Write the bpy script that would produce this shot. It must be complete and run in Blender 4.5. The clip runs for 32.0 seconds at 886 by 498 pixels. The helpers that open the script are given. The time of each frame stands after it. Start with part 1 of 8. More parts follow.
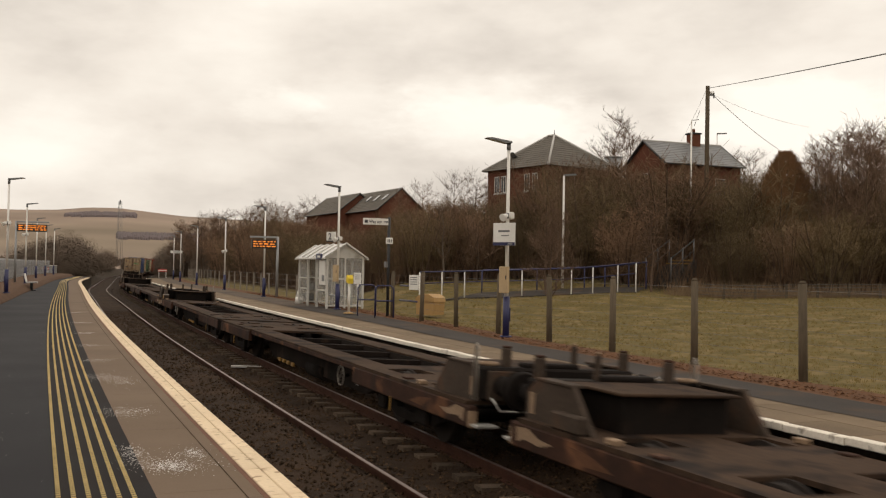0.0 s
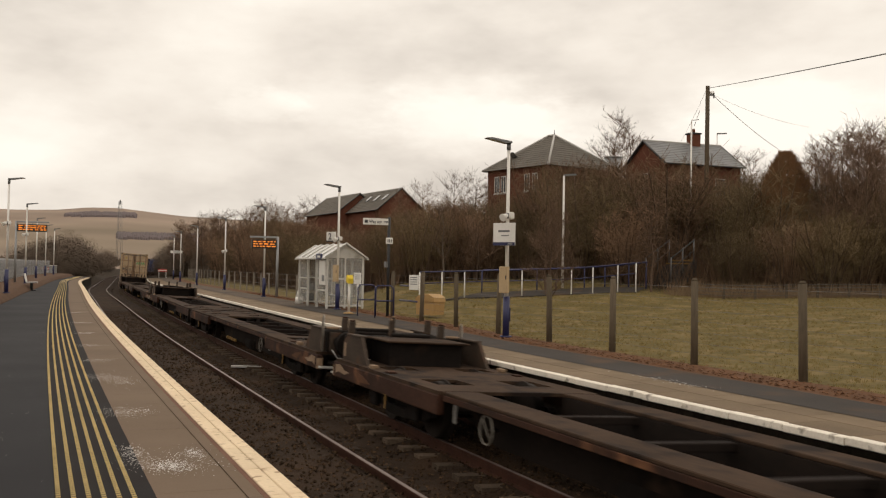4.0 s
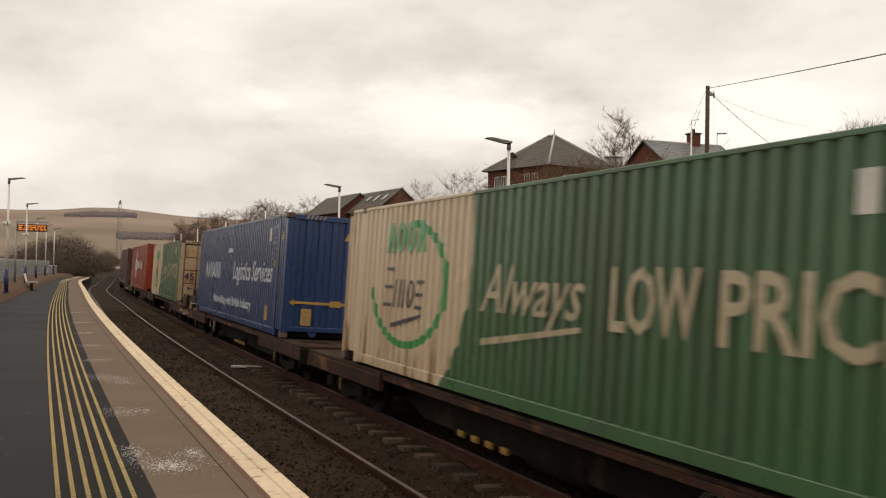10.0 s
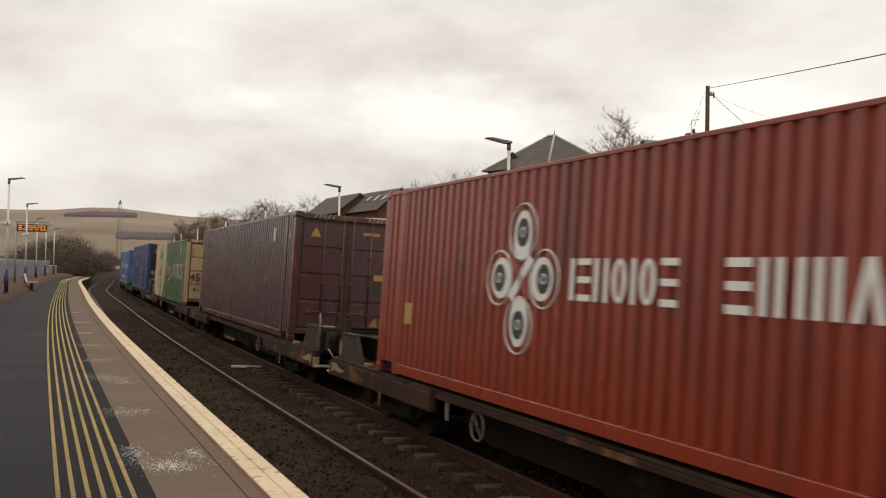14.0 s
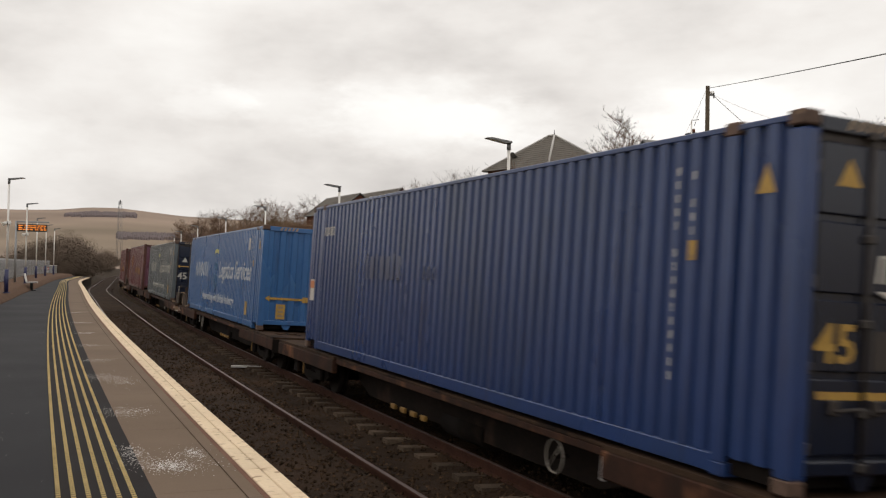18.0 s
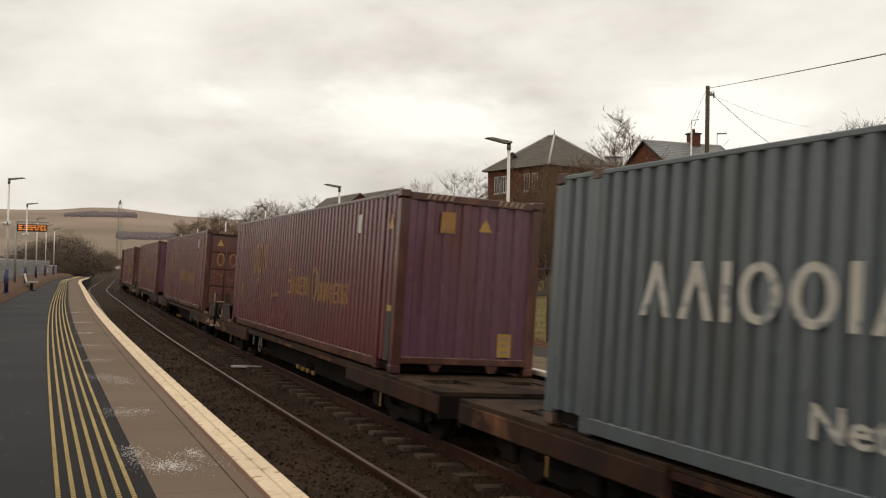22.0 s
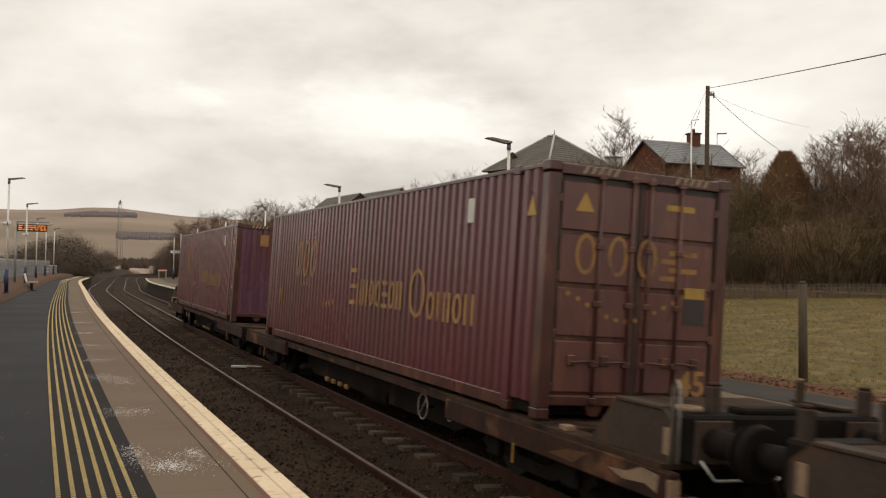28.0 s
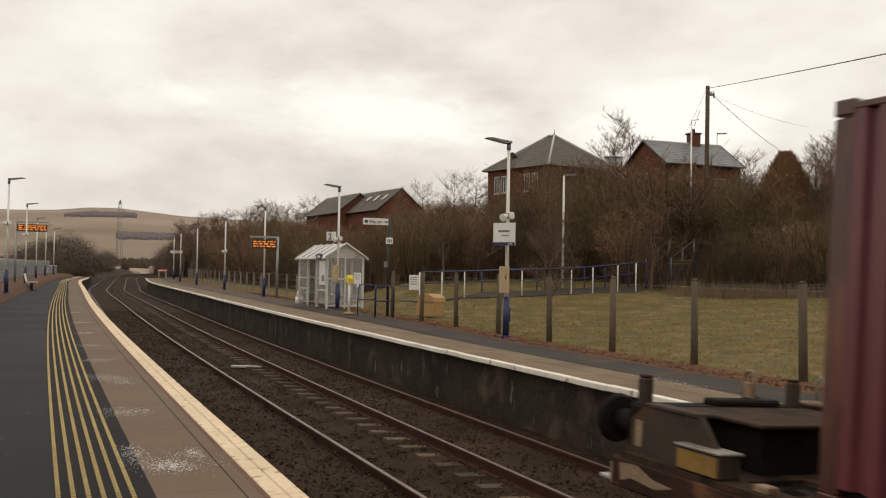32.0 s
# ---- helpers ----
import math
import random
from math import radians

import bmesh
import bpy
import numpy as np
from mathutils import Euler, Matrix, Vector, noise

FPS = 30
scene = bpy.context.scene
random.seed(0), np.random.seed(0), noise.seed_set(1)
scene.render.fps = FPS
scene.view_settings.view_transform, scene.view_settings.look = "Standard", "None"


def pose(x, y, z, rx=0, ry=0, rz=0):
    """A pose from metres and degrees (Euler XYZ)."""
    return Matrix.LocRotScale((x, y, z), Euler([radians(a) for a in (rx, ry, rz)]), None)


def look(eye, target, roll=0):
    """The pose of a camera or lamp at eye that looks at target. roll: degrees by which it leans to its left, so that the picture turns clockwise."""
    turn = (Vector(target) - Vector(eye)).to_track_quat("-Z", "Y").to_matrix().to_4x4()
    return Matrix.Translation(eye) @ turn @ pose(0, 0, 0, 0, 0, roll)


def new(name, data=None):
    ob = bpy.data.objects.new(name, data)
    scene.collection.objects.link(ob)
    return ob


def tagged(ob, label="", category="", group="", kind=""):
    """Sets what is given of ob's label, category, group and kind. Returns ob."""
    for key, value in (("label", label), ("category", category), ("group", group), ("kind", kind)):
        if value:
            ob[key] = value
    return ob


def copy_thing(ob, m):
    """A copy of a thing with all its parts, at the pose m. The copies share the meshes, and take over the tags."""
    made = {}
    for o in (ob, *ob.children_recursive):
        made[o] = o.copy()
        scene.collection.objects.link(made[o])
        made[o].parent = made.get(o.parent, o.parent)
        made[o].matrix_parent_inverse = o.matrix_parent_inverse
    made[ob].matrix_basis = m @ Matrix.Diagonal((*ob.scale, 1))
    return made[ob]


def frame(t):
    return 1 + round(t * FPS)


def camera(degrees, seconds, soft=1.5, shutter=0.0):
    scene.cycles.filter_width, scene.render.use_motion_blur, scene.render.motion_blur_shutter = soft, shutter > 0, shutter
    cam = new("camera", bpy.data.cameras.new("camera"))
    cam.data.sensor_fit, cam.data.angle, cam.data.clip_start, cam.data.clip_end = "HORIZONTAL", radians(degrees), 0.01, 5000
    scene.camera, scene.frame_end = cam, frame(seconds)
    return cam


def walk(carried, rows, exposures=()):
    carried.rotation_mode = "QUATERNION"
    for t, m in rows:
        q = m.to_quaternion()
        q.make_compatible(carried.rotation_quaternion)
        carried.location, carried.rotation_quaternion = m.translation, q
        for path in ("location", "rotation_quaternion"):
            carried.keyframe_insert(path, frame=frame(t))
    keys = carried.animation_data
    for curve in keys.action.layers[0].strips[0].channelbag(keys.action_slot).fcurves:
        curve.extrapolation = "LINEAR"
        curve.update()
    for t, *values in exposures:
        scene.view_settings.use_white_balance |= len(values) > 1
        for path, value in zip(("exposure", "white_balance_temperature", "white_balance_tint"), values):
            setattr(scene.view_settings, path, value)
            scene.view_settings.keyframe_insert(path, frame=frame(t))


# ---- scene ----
cam = camera(50.32, 32.0, soft=1.2, shutter=0.22)
EYE = (0.0, 0.0, 1.624)
PITCH, ROLL = 1.231, 1.032
AIM = (0.0, 10 * math.cos(radians(PITCH)), 1.624 + 10 * math.sin(radians(PITCH)))
walk(cam, [(0.0, look(EYE, AIM, ROLL)), (32.0, look(EYE, AIM, ROLL))],
     exposures=[(0.0, 0.0, 6680, 10), (10.0, 0.0, 6600, 10), (12.5, 0.0, 6450, 9), (17.0, 0.0, 6200, 10), (18.5, 0.0, 6150, 10), (21.0, 0.0, 6350, 8), (24.0, 0.0, 6430, 8), (32.0, 0.0, 6430, 8)])

# ---- light ----
world = bpy.data.worlds.new("overcast_world")
scene.world = world
world.use_nodes = True
wn = world.node_tree
sky = wn.nodes.new("ShaderNodeTexSky")
sky.sky_type, sky.sun_disc = "NISHITA", False
sky.sun_elevation, sky.sun_rotation = radians(56), radians(-98)
sky.dust_density, sky.air_density = 4.0, 1.0
wn.nodes["Background"].inputs["Strength"].default_value = 0.12
wn.links.new(sky.outputs["Color"], wn.nodes["Background"].inputs["Color"])
sun = new("sun", bpy.data.lights.new("sun", "SUN"))
sun.data.energy, sun.data.angle, sun.data.color = 0.55, radians(30), (1.0, 0.93, 0.84)
sun.matrix_world = look((-26, -4, 40), (0, 0, 0))


# ---- mesh helpers ----
class Geo:
    """Vertices and faces gathered for one mesh."""

    def __init__(self):
        self.v, self.f, self.smooth, self.idx = [], [], [], []

    def add(self, vs, fs, smooth=False, convex=False, i=0):
        n = len(self.v)
        if convex:
            c = sum((Vector(p) for p in vs), Vector()) / len(vs)
            out = []
            for f in fs:
                a, b, d = (Vector(vs[f[k]]) for k in (0, 1, 2))
                fc = sum((Vector(vs[k]) for k in f), Vector()) / len(f)
                out.append(tuple(f) if (b - a).cross(d - a).dot(fc - c) >= 0 else tuple(reversed(f)))
            fs = out
        self.v.extend([tuple(p) for p in vs])
        self.f.extend([tuple(k + n for k in f) for f in fs])
        self.smooth.extend([smooth] * len(fs))
        self.idx.extend([i] * len(fs))
        return self

    def box(self, x0, y0, z0, x1, y1, z1, b=0.0, i=0):
        if x0 > x1: x0, x1 = x1, x0
        if y0 > y1: y0, y1 = y1, y0
        if z0 > z1: z0, z1 = z1, z0
        b = min(b, (x1 - x0) * 0.45, (y1 - y0) * 0.45, (z1 - z0) * 0.45)
        if b <= 0:
            vs = [(x, y, z) for x in (x0, x1) for y in (y0, y1) for z in (z0, z1)]
            return self.add(vs, [(0, 1, 3, 2), (4, 6, 7, 5), (0, 4, 5, 1), (2, 3, 7, 6), (0, 2, 6, 4), (1, 5, 7, 3)], i=i)
        vs, key = [], {}
        for sx in (0, 1):
            for sy in (0, 1):
                for sz in (0, 1):
                    for ax in range(3):
                        p = [(x0, x1)[sx], (y0, y1)[sy], (z0, z1)[sz]]
                        for k, s in enumerate((sx, sy, sz)):
                            if k != ax:
                                p[k] += b if s == 0 else -b
                        key[sx, sy, sz, ax] = len(vs)
                        vs.append(p)
        fs = []
        for ax in range(3):
            o = [k for k in range(3) if k != ax]
            for s in (0, 1):
                loop = []
                for a, c in ((0, 0), (1, 0), (1, 1), (0, 1)):
                    t = [0, 0, 0]
                    t[ax], t[o[0]], t[o[1]] = s, a, c
                    loop.append(key[t[0], t[1], t[2], ax])
                fs.append(loop)
            for a in (0, 1):
                for c in (0, 1):
                    t0, t1 = [0, 0, 0], [0, 0, 0]
                    t0[ax], t1[ax] = 0, 1
                    t0[o[0]] = t1[o[0]] = a
                    t0[o[1]] = t1[o[1]] = c
                    fs.append([key[(*t0, o[0])], key[(*t1, o[0])], key[(*t1, o[1])], key[(*t0, o[1])]])
        for sx in (0, 1):
            for sy in (0, 1):
                for sz in (0, 1):
                    fs.append([key[sx, sy, sz, k] for k in range(3)])
        return self.add(vs, fs, convex=True, i=i)

    def cyl(self, p0, p1, r0, r1=None, n=8, caps=True, smooth=True, i=0):
        r1 = r0 if r1 is None else r1
        p0, p1 = Vector(p0), Vector(p1)
        d = (p1 - p0).normalized()
        a = d.orthogonal().normalized()
        c = d.cross(a)
        vs = []
        for k in range(n):
            t = 2 * math.pi * k / n
            w = a * math.cos(t) + c * math.sin(t)
            vs += [p0 + w * r0, p1 + w * r1]
        fs = [(2 * k, 2 * ((k + 1) % n), 2 * ((k + 1) % n) + 1, 2 * k + 1) for k in range(n)]
        self.add(vs, fs, smooth=smooth, i=i)
        if caps:
            m = len(self.v) - 2 * n
            self.f += [tuple(m + 2 * k for k in reversed(range(n))), tuple(m + 2 * k + 1 for k in range(n))]
            self.smooth += [False, False]
            self.idx += [i, i]
        return self

    def tube(self, pts, r, n=8):
        """A bent rod of one thickness through the points, in one piece."""
        pts = [Vector(p) for p in pts]
        ways = [(b - a).normalized() for a, b in zip(pts, pts[1:])]
        side = ways[0].orthogonal().normalized()
        vs, fs = [], []
        for k, p in enumerate(pts):
            d = (ways[max(k - 1, 0)] + ways[min(k, len(ways) - 1)])
            d = d.normalized() if d.length > 1e-4 else ways[min(k, len(ways) - 1)]
            side = (side - d * side.dot(d)).normalized()
            up = d.cross(side)
            vs += [p + (side * math.cos(2 * math.pi * j / n) + up * math.sin(2 * math.pi * j / n)) * r for j in range(n)]
            if k:
                fs += [((k - 1) * n + j, (k - 1) * n + (j + 1) % n, k * n + (j + 1) % n, k * n + j) for j in range(n)]
        fs += [tuple(reversed(range(n))), tuple(range((len(pts) - 1) * n, len(pts) * n))]
        return self.add(vs, fs, smooth=True)

    def slab(self, prof, axis, a, b, i=0):
        """A flat outline pushed out along an axis from a to b."""
        def at(p, h):
            return {"x": (h, p[0], p[1]), "y": (p[0], h, p[1]), "z": (p[0], p[1], h)}[axis]
        n = len(prof)
        area = sum(prof[k][0] * prof[(k + 1) % n][1] - prof[(k + 1) % n][0] * prof[k][1] for k in range(n))
        if (area < 0) != (axis == "y"):
            prof = prof[::-1]
        if a > b: a, b = b, a
        vs = [at(p, a) for p in prof] + [at(p, b) for p in prof]
        fs = [tuple(reversed(range(n))), tuple(range(n, 2 * n))]
        fs += [(k, (k + 1) % n, n + (k + 1) % n, n + k) for k in range(n)]
        return self.add(vs, fs, i=i)

    def ring(self, c, R, r, axis="y", n=20, m=6):
        vs, fs = [], []
        for a in range(n):
            t = 2 * math.pi * a / n
            for b in range(m):
                u = 2 * math.pi * b / m
                q = R + r * math.cos(u)
                p = {"y": (q * math.cos(t), r * math.sin(u), q * math.sin(t)), "z": (q * math.cos(t), q * math.sin(t), r * math.sin(u)),
                     "x": (r * math.sin(u), q * math.cos(t), q * math.sin(t))}[axis]
                vs.append((c[0] + p[0], c[1] + p[1], c[2] + p[2]))
        for a in range(n):
            for b in range(m):
                fs.append((a * m + b, ((a + 1) % n) * m + b, ((a + 1) % n) * m + (b + 1) % m, a * m + (b + 1) % m))
        return self.add(vs, fs, smooth=True)

    def mesh(self, name, mats):
        me = bpy.data.meshes.new(name)
        me.from_pydata(self.v, [], self.f)
        for mt in (mats if isinstance(mats, (list, tuple)) else [mats]):
            me.materials.append(mt)
        me.polygons.foreach_set("use_smooth", self.smooth)
        me.polygons.foreach_set("material_index", self.idx)
        me.update()
        return me


def part(name, geo, material, parent=None, label="", m=None):
    """One mesh object under a thing or a part."""
    ob = new(name, geo.mesh(name, material) if isinstance(geo, Geo) else geo)
    if parent:
        ob.parent = parent
    if m is not None:
        ob.matrix_basis = m
    return tagged(ob, label)


def thing(name, label, category, group="", m=None, kind=""):
    ob = new(name)
    ob.empty_display_size = 0.2
    if m is not None:
        ob.matrix_basis = m
    return tagged(ob, label, category, group, kind)


def words(name, text, size, material, parent, m, align="LEFT", thick=0.002, width=0, lean=0.0, bold=0.018):
    cu = bpy.data.curves.new(name, "FONT")
    cu.body, cu.size, cu.align_x, cu.extrude = text, size, align, thick
    cu.resolution_u, cu.offset, cu.shear = 2, bold * size, lean
    cu.materials.append(material)
    ob = part(name, cu, material, parent, m=m)
    if width:
        bpy.context.view_layer.update()
        ob.matrix_basis = m @ Matrix.Diagonal((width / max(ob.dimensions.x, 0.01), 1, 1, 1))
    return ob


# ---- materials ----
def paint(name, c1, c2=None, rough=0.7, scale=2.0, fine=30.0, bump=0.2, metal=0.0, stain=None, rnd=0.0, spread=0.35, stretch=(1, 1, 1), bumpdist=0.01, streak=None, world=False, streakz=0.07, isl=0.0):
    """Two tones at a coarse and a fine scale, an optional stain with a shape of its own, relief."""
    c2 = c2 or tuple(c * 0.75 for c in c1)
    mt = bpy.data.materials.new(name)
    mt.use_nodes = True
    nt = mt.node_tree
    N, K = nt.nodes, nt.links
    bs = N["Principled BSDF"]
    bs.inputs["Metallic"].default_value = metal
    if rough >= 0.72:
        bs.inputs["Specular IOR Level"].default_value = 0.12   # dusty surfaces have hardly any sheen
    tc, mp = N.new("ShaderNodeTexCoord"), N.new("ShaderNodeMapping")
    mp.inputs["Scale"].default_value = stretch
    src = N.new("ShaderNodeNewGeometry").outputs["Position"] if world else tc.outputs["Object"]
    K.new(src, mp.inputs["Vector"])

    def noise_tex(s, detail):
        q = N.new("ShaderNodeTexNoise")
        q.inputs["Scale"].default_value, q.inputs["Detail"].default_value = s, detail
        K.new(mp.outputs["Vector"], q.inputs["Vector"])
        return q.outputs["Fac"]

    def ramp(src, lo, hi):
        q = N.new("ShaderNodeMapRange")
        q.inputs["From Min"].default_value, q.inputs["From Max"].default_value = lo, hi
        K.new(src, q.inputs["Value"])
        return q.outputs["Result"]

    def mix(fac, a, b):
        q = N.new("ShaderNodeMix")
        q.data_type = "RGBA"
        K.new(fac, q.inputs["Factor"])
        for s, val in (("A", a), ("B", b)):
            k = [x for x in q.inputs if x.name == s and x.type == "RGBA"][0]
            if isinstance(val, tuple):
                k.default_value = (*val, 1)
            else:
                K.new(val, k)
        return [x for x in q.outputs if x.type == "RGBA"][0]

    big, small = noise_tex(scale, 4), noise_tex(fine, 3)
    ad = N.new("ShaderNodeMath")
    ad.operation = "MULTIPLY_ADD"
    K.new(small, ad.inputs[0])
    ad.inputs[1].default_value = 0.5
    mul = N.new("ShaderNodeMath")
    mul.operation = "MULTIPLY"
    K.new(big, mul.inputs[0])
    mul.inputs[1].default_value = 0.5
    K.new(mul.outputs[0], ad.inputs[2])
    col = mix(ramp(ad.outputs[0], 0.5 - spread / 2, 0.5 + spread / 2), c1, c2)
    if stain:
        sc, lo, hi, sscale = stain
        col = mix(ramp(noise_tex(sscale, 6), lo, hi), col, sc)
    if streak:
        sc, lo, hi, sscale = streak
        m3, q3 = N.new("ShaderNodeMapping"), N.new("ShaderNodeTexNoise")
        m3.inputs["Scale"].default_value = (1, 1, streakz)
        q3.inputs["Scale"].default_value, q3.inputs["Detail"].default_value = sscale, 5
        K.new(src, m3.inputs["Vector"])
        K.new(m3.outputs["Vector"], q3.inputs["Vector"])
        col = mix(ramp(q3.outputs["Fac"], lo, hi), col, sc)
    if rnd:
        oi, hv = N.new("ShaderNodeObjectInfo"), N.new("ShaderNodeHueSaturation")
        mr = N.new("ShaderNodeMapRange")
        mr.inputs["To Min"].default_value, mr.inputs["To Max"].default_value = 1 - rnd, 1 + rnd
        K.new(oi.outputs["Random"], mr.inputs["Value"])
        K.new(mr.outputs["Result"], hv.inputs["Value"])
        K.new(col, hv.inputs["Color"])
        col = hv.outputs["Color"]
    if isl:
        gi, hv = N.new("ShaderNodeNewGeometry"), N.new("ShaderNodeHueSaturation")
        mr = N.new("ShaderNodeMapRange")
        mr.inputs["To Min"].default_value, mr.inputs["To Max"].default_value = 1 - isl, 1 + isl
        K.new(gi.outputs["Random Per Island"], mr.inputs["Value"])
        K.new(mr.outputs["Result"], hv.inputs["Value"])
        K.new(col, hv.inputs["Color"])
        col = hv.outputs["Color"]
    K.new(col, bs.inputs["Base Color"])
    rr = N.new("ShaderNodeMapRange")
    rr.inputs["To Min"].default_value, rr.inputs["To Max"].default_value = max(rough - 0.12, 0.03), min(rough + 0.12, 1.0)
    K.new(big, rr.inputs["Value"])
    K.new(rr.outputs["Result"], bs.inputs["Roughness"])
    if bump:
        bp = N.new("ShaderNodeBump")
        bp.inputs["Strength"].default_value, bp.inputs["Distance"].default_value = bump, bumpdist
        K.new(ad.outputs[0], bp.inputs["Height"])
        K.new(bp.outputs["Normal"], bs.inputs["Normal"])
    mt.diffuse_color = (*c1, 1)
    return mt


def glow(name, c, strength):
    mt = bpy.data.materials.new(name)
    mt.use_nodes = True
    bs = mt.node_tree.nodes["Principled BSDF"]
    bs.inputs["Base Color"].default_value = (*c, 1)
    bs.inputs["Emission Color"].default_value = (*c, 1)
    bs.inputs["Emission Strength"].default_value = strength
    return mt


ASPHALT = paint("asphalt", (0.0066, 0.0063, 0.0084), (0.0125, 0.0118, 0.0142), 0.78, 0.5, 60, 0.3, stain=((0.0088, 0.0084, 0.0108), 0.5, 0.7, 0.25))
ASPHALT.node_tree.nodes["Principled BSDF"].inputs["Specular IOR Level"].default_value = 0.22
ASPHALT2 = paint("asphalt_far", (0.06, 0.051, 0.045), (0.042, 0.037, 0.034), 0.85, 0.5, 60, 0.3, stain=((0.1, 0.06, 0.036), 0.55, 0.75, 0.8))
ASPHALT3 = paint("gritty_surface", (0.125, 0.095, 0.073), (0.08, 0.063, 0.05), 0.88, 0.6, 50, 0.3, stain=((0.06, 0.05, 0.043), 0.52, 0.7, 0.5))
PAVER = paint("concrete_slab", (0.17, 0.122, 0.086), (0.138, 0.1, 0.071), 0.85, 0.7, 50, 0.3, stain=((0.135, 0.096, 0.07), 0.52, 0.75, 0.45), rnd=0.02, world=True)
PAVER2 = paint("weathered_slab", (0.208, 0.153, 0.1), (0.146, 0.109, 0.074), 0.85, 1.2, 50, 0.35, rnd=0.12, world=True)
COPING = paint("cream_coping", (0.74, 0.6, 0.42), (0.62, 0.48, 0.33), 0.75, 1.5, 30, 0.25, stain=((0.33, 0.23, 0.15), 0.58, 0.7, 9), rnd=0.05, world=True)
WHITEEDGE = paint("white_painted_edge", (0.8, 0.74, 0.64), (0.66, 0.59, 0.5), 0.7, 1.5, 30, 0.25, stain=((0.2, 0.16, 0.12), 0.6, 0.7, 4), rnd=0.06, world=True)
REDMORTAR = paint("red_mortar", (0.17, 0.085, 0.058), (0.12, 0.062, 0.044), 0.85, 2, 40, 0.2, world=True)
TACTILE = paint("yellow_tactile", (0.66, 0.5, 0.21), (0.5, 0.36, 0.14), 0.7, 3, 40, 0.2, rnd=0.1)
TACTBASE = paint("tactile_base", (0.0085, 0.0076, 0.0085), (0.019, 0.014, 0.0125), 0.8, 1.2, 40, 0.2)
SALT = paint("grit_salt", (0.72, 0.69, 0.66), (0.5, 0.47, 0.45), 0.9, 6, 60, 0.3)
BALLAST = paint("dirty_ballast", (0.036, 0.021, 0.0115), (0.0155, 0.0092, 0.0056), 0.95, 1.6, 34, 1.0, bumpdist=0.04, stain=((0.048, 0.027, 0.0145), 0.48, 0.68, 0.7))
STONE = paint("ballast_stone", (0.068, 0.041, 0.023), (0.032, 0.0195, 0.0115), 0.9, 6, 30, 0.2, isl=0.7)
OLDSLEEPER = paint("grimy_sleeper", (0.042, 0.029, 0.02), (0.026, 0.018, 0.013), 0.95, 2, 30, 0.3, rnd=0.2, world=True)
SLEEPER = paint("sleeper_concrete", (0.12, 0.086, 0.06), (0.05, 0.036, 0.026), 0.9, 2, 30, 0.3, rnd=0.25, world=True)
RAILRUST = paint("rusty_rail", (0.08, 0.0336, 0.0208), (0.044, 0.0208, 0.0152), 0.75, 3, 40, 0.25, metal=0.2)
RAILTOP = paint("worn_rail_top", (0.21, 0.165, 0.145), (0.12, 0.088, 0.075), 0.42, 3, 40, 0.05, metal=0.7)
RAILTOP2 = paint("dull_rail_top", (0.14, 0.09, 0.07), (0.09, 0.06, 0.05), 0.45, 3, 40, 0.05, metal=0.6)
WALLSTONE = paint("sooty_stone", (0.055, 0.041, 0.03), (0.021, 0.016, 0.012), 0.9, 0.9, 14, 0.6, stain=((0.1, 0.076, 0.055), 0.55, 0.75, 1.6), rnd=0.05, bumpdist=0.02, streak=((0.19, 0.17, 0.145), 0.66, 0.75, 2.8), world=True, streakz=0.4)
DIRT = paint("leaf_dirt", (0.15, 0.073, 0.038), (0.088, 0.046, 0.026), 0.95, 2, 25, 0.6)
BANKDIRT = paint("bank_dirt", (0.125, 0.07, 0.042), (0.075, 0.046, 0.03), 0.95, 1.5, 25, 0.6)
WHITEPOLE = paint("white_painted_steel", (0.8, 0.78, 0.74), (0.7, 0.67, 0.62), 0.45, 2, 30, 0.08)
SHELTERWHITE = paint("shelter_frame_paint", (0.6, 0.58, 0.54), (0.5, 0.48, 0.44), 0.5, 2, 30, 0.08, stain=((0.35, 0.32, 0.27), 0.58, 0.75, 2))
NAVY = paint("navy_paint", (0.018, 0.02, 0.085), (0.014, 0.015, 0.06), 0.45, 2, 30, 0.08)
GREYMETAL = paint("grey_metal", (0.2, 0.2, 0.2), (0.14, 0.14, 0.14), 0.5, 3, 30, 0.08, metal=0.4)
DARKMETAL = paint("dark_metal", (0.035, 0.033, 0.033), (0.02, 0.019, 0.019), 0.55, 3, 30, 0.15, metal=0.2)
SIGNWHITE = paint("sign_white", (0.78, 0.76, 0.72), (0.7, 0.68, 0.64), 0.4, 2, 20, 0.0)
INK = paint("black_lettering", (0.02, 0.02, 0.024), (0.025, 0.025, 0.03), 0.5, 4, 30, 0.0)
POSTWOOD = paint("weathered_post", (0.14, 0.108, 0.074), (0.072, 0.058, 0.041), 0.9, 3, 30, 0.5, stretch=(1, 1, 0.15), rnd=0.15)
FENCEGREY = paint("pale_fence_post", (0.27, 0.235, 0.19), (0.2, 0.17, 0.14), 0.9, 3, 30, 0.2, rnd=0.15)
WIRE = paint("fence_wire", (0.16, 0.15, 0.14), (0.1, 0.09, 0.085), 0.6, 3, 30, 0.0, metal=0.5)
BRICK = paint("red_brick", (0.155, 0.06, 0.036), (0.105, 0.042, 0.027), 0.85, 1.0, 18, 0.2)
SLATE = paint("roof_slate", (0.15, 0.132, 0.112), (0.1, 0.09, 0.078), 0.75, 0.7, 6, 0.4)
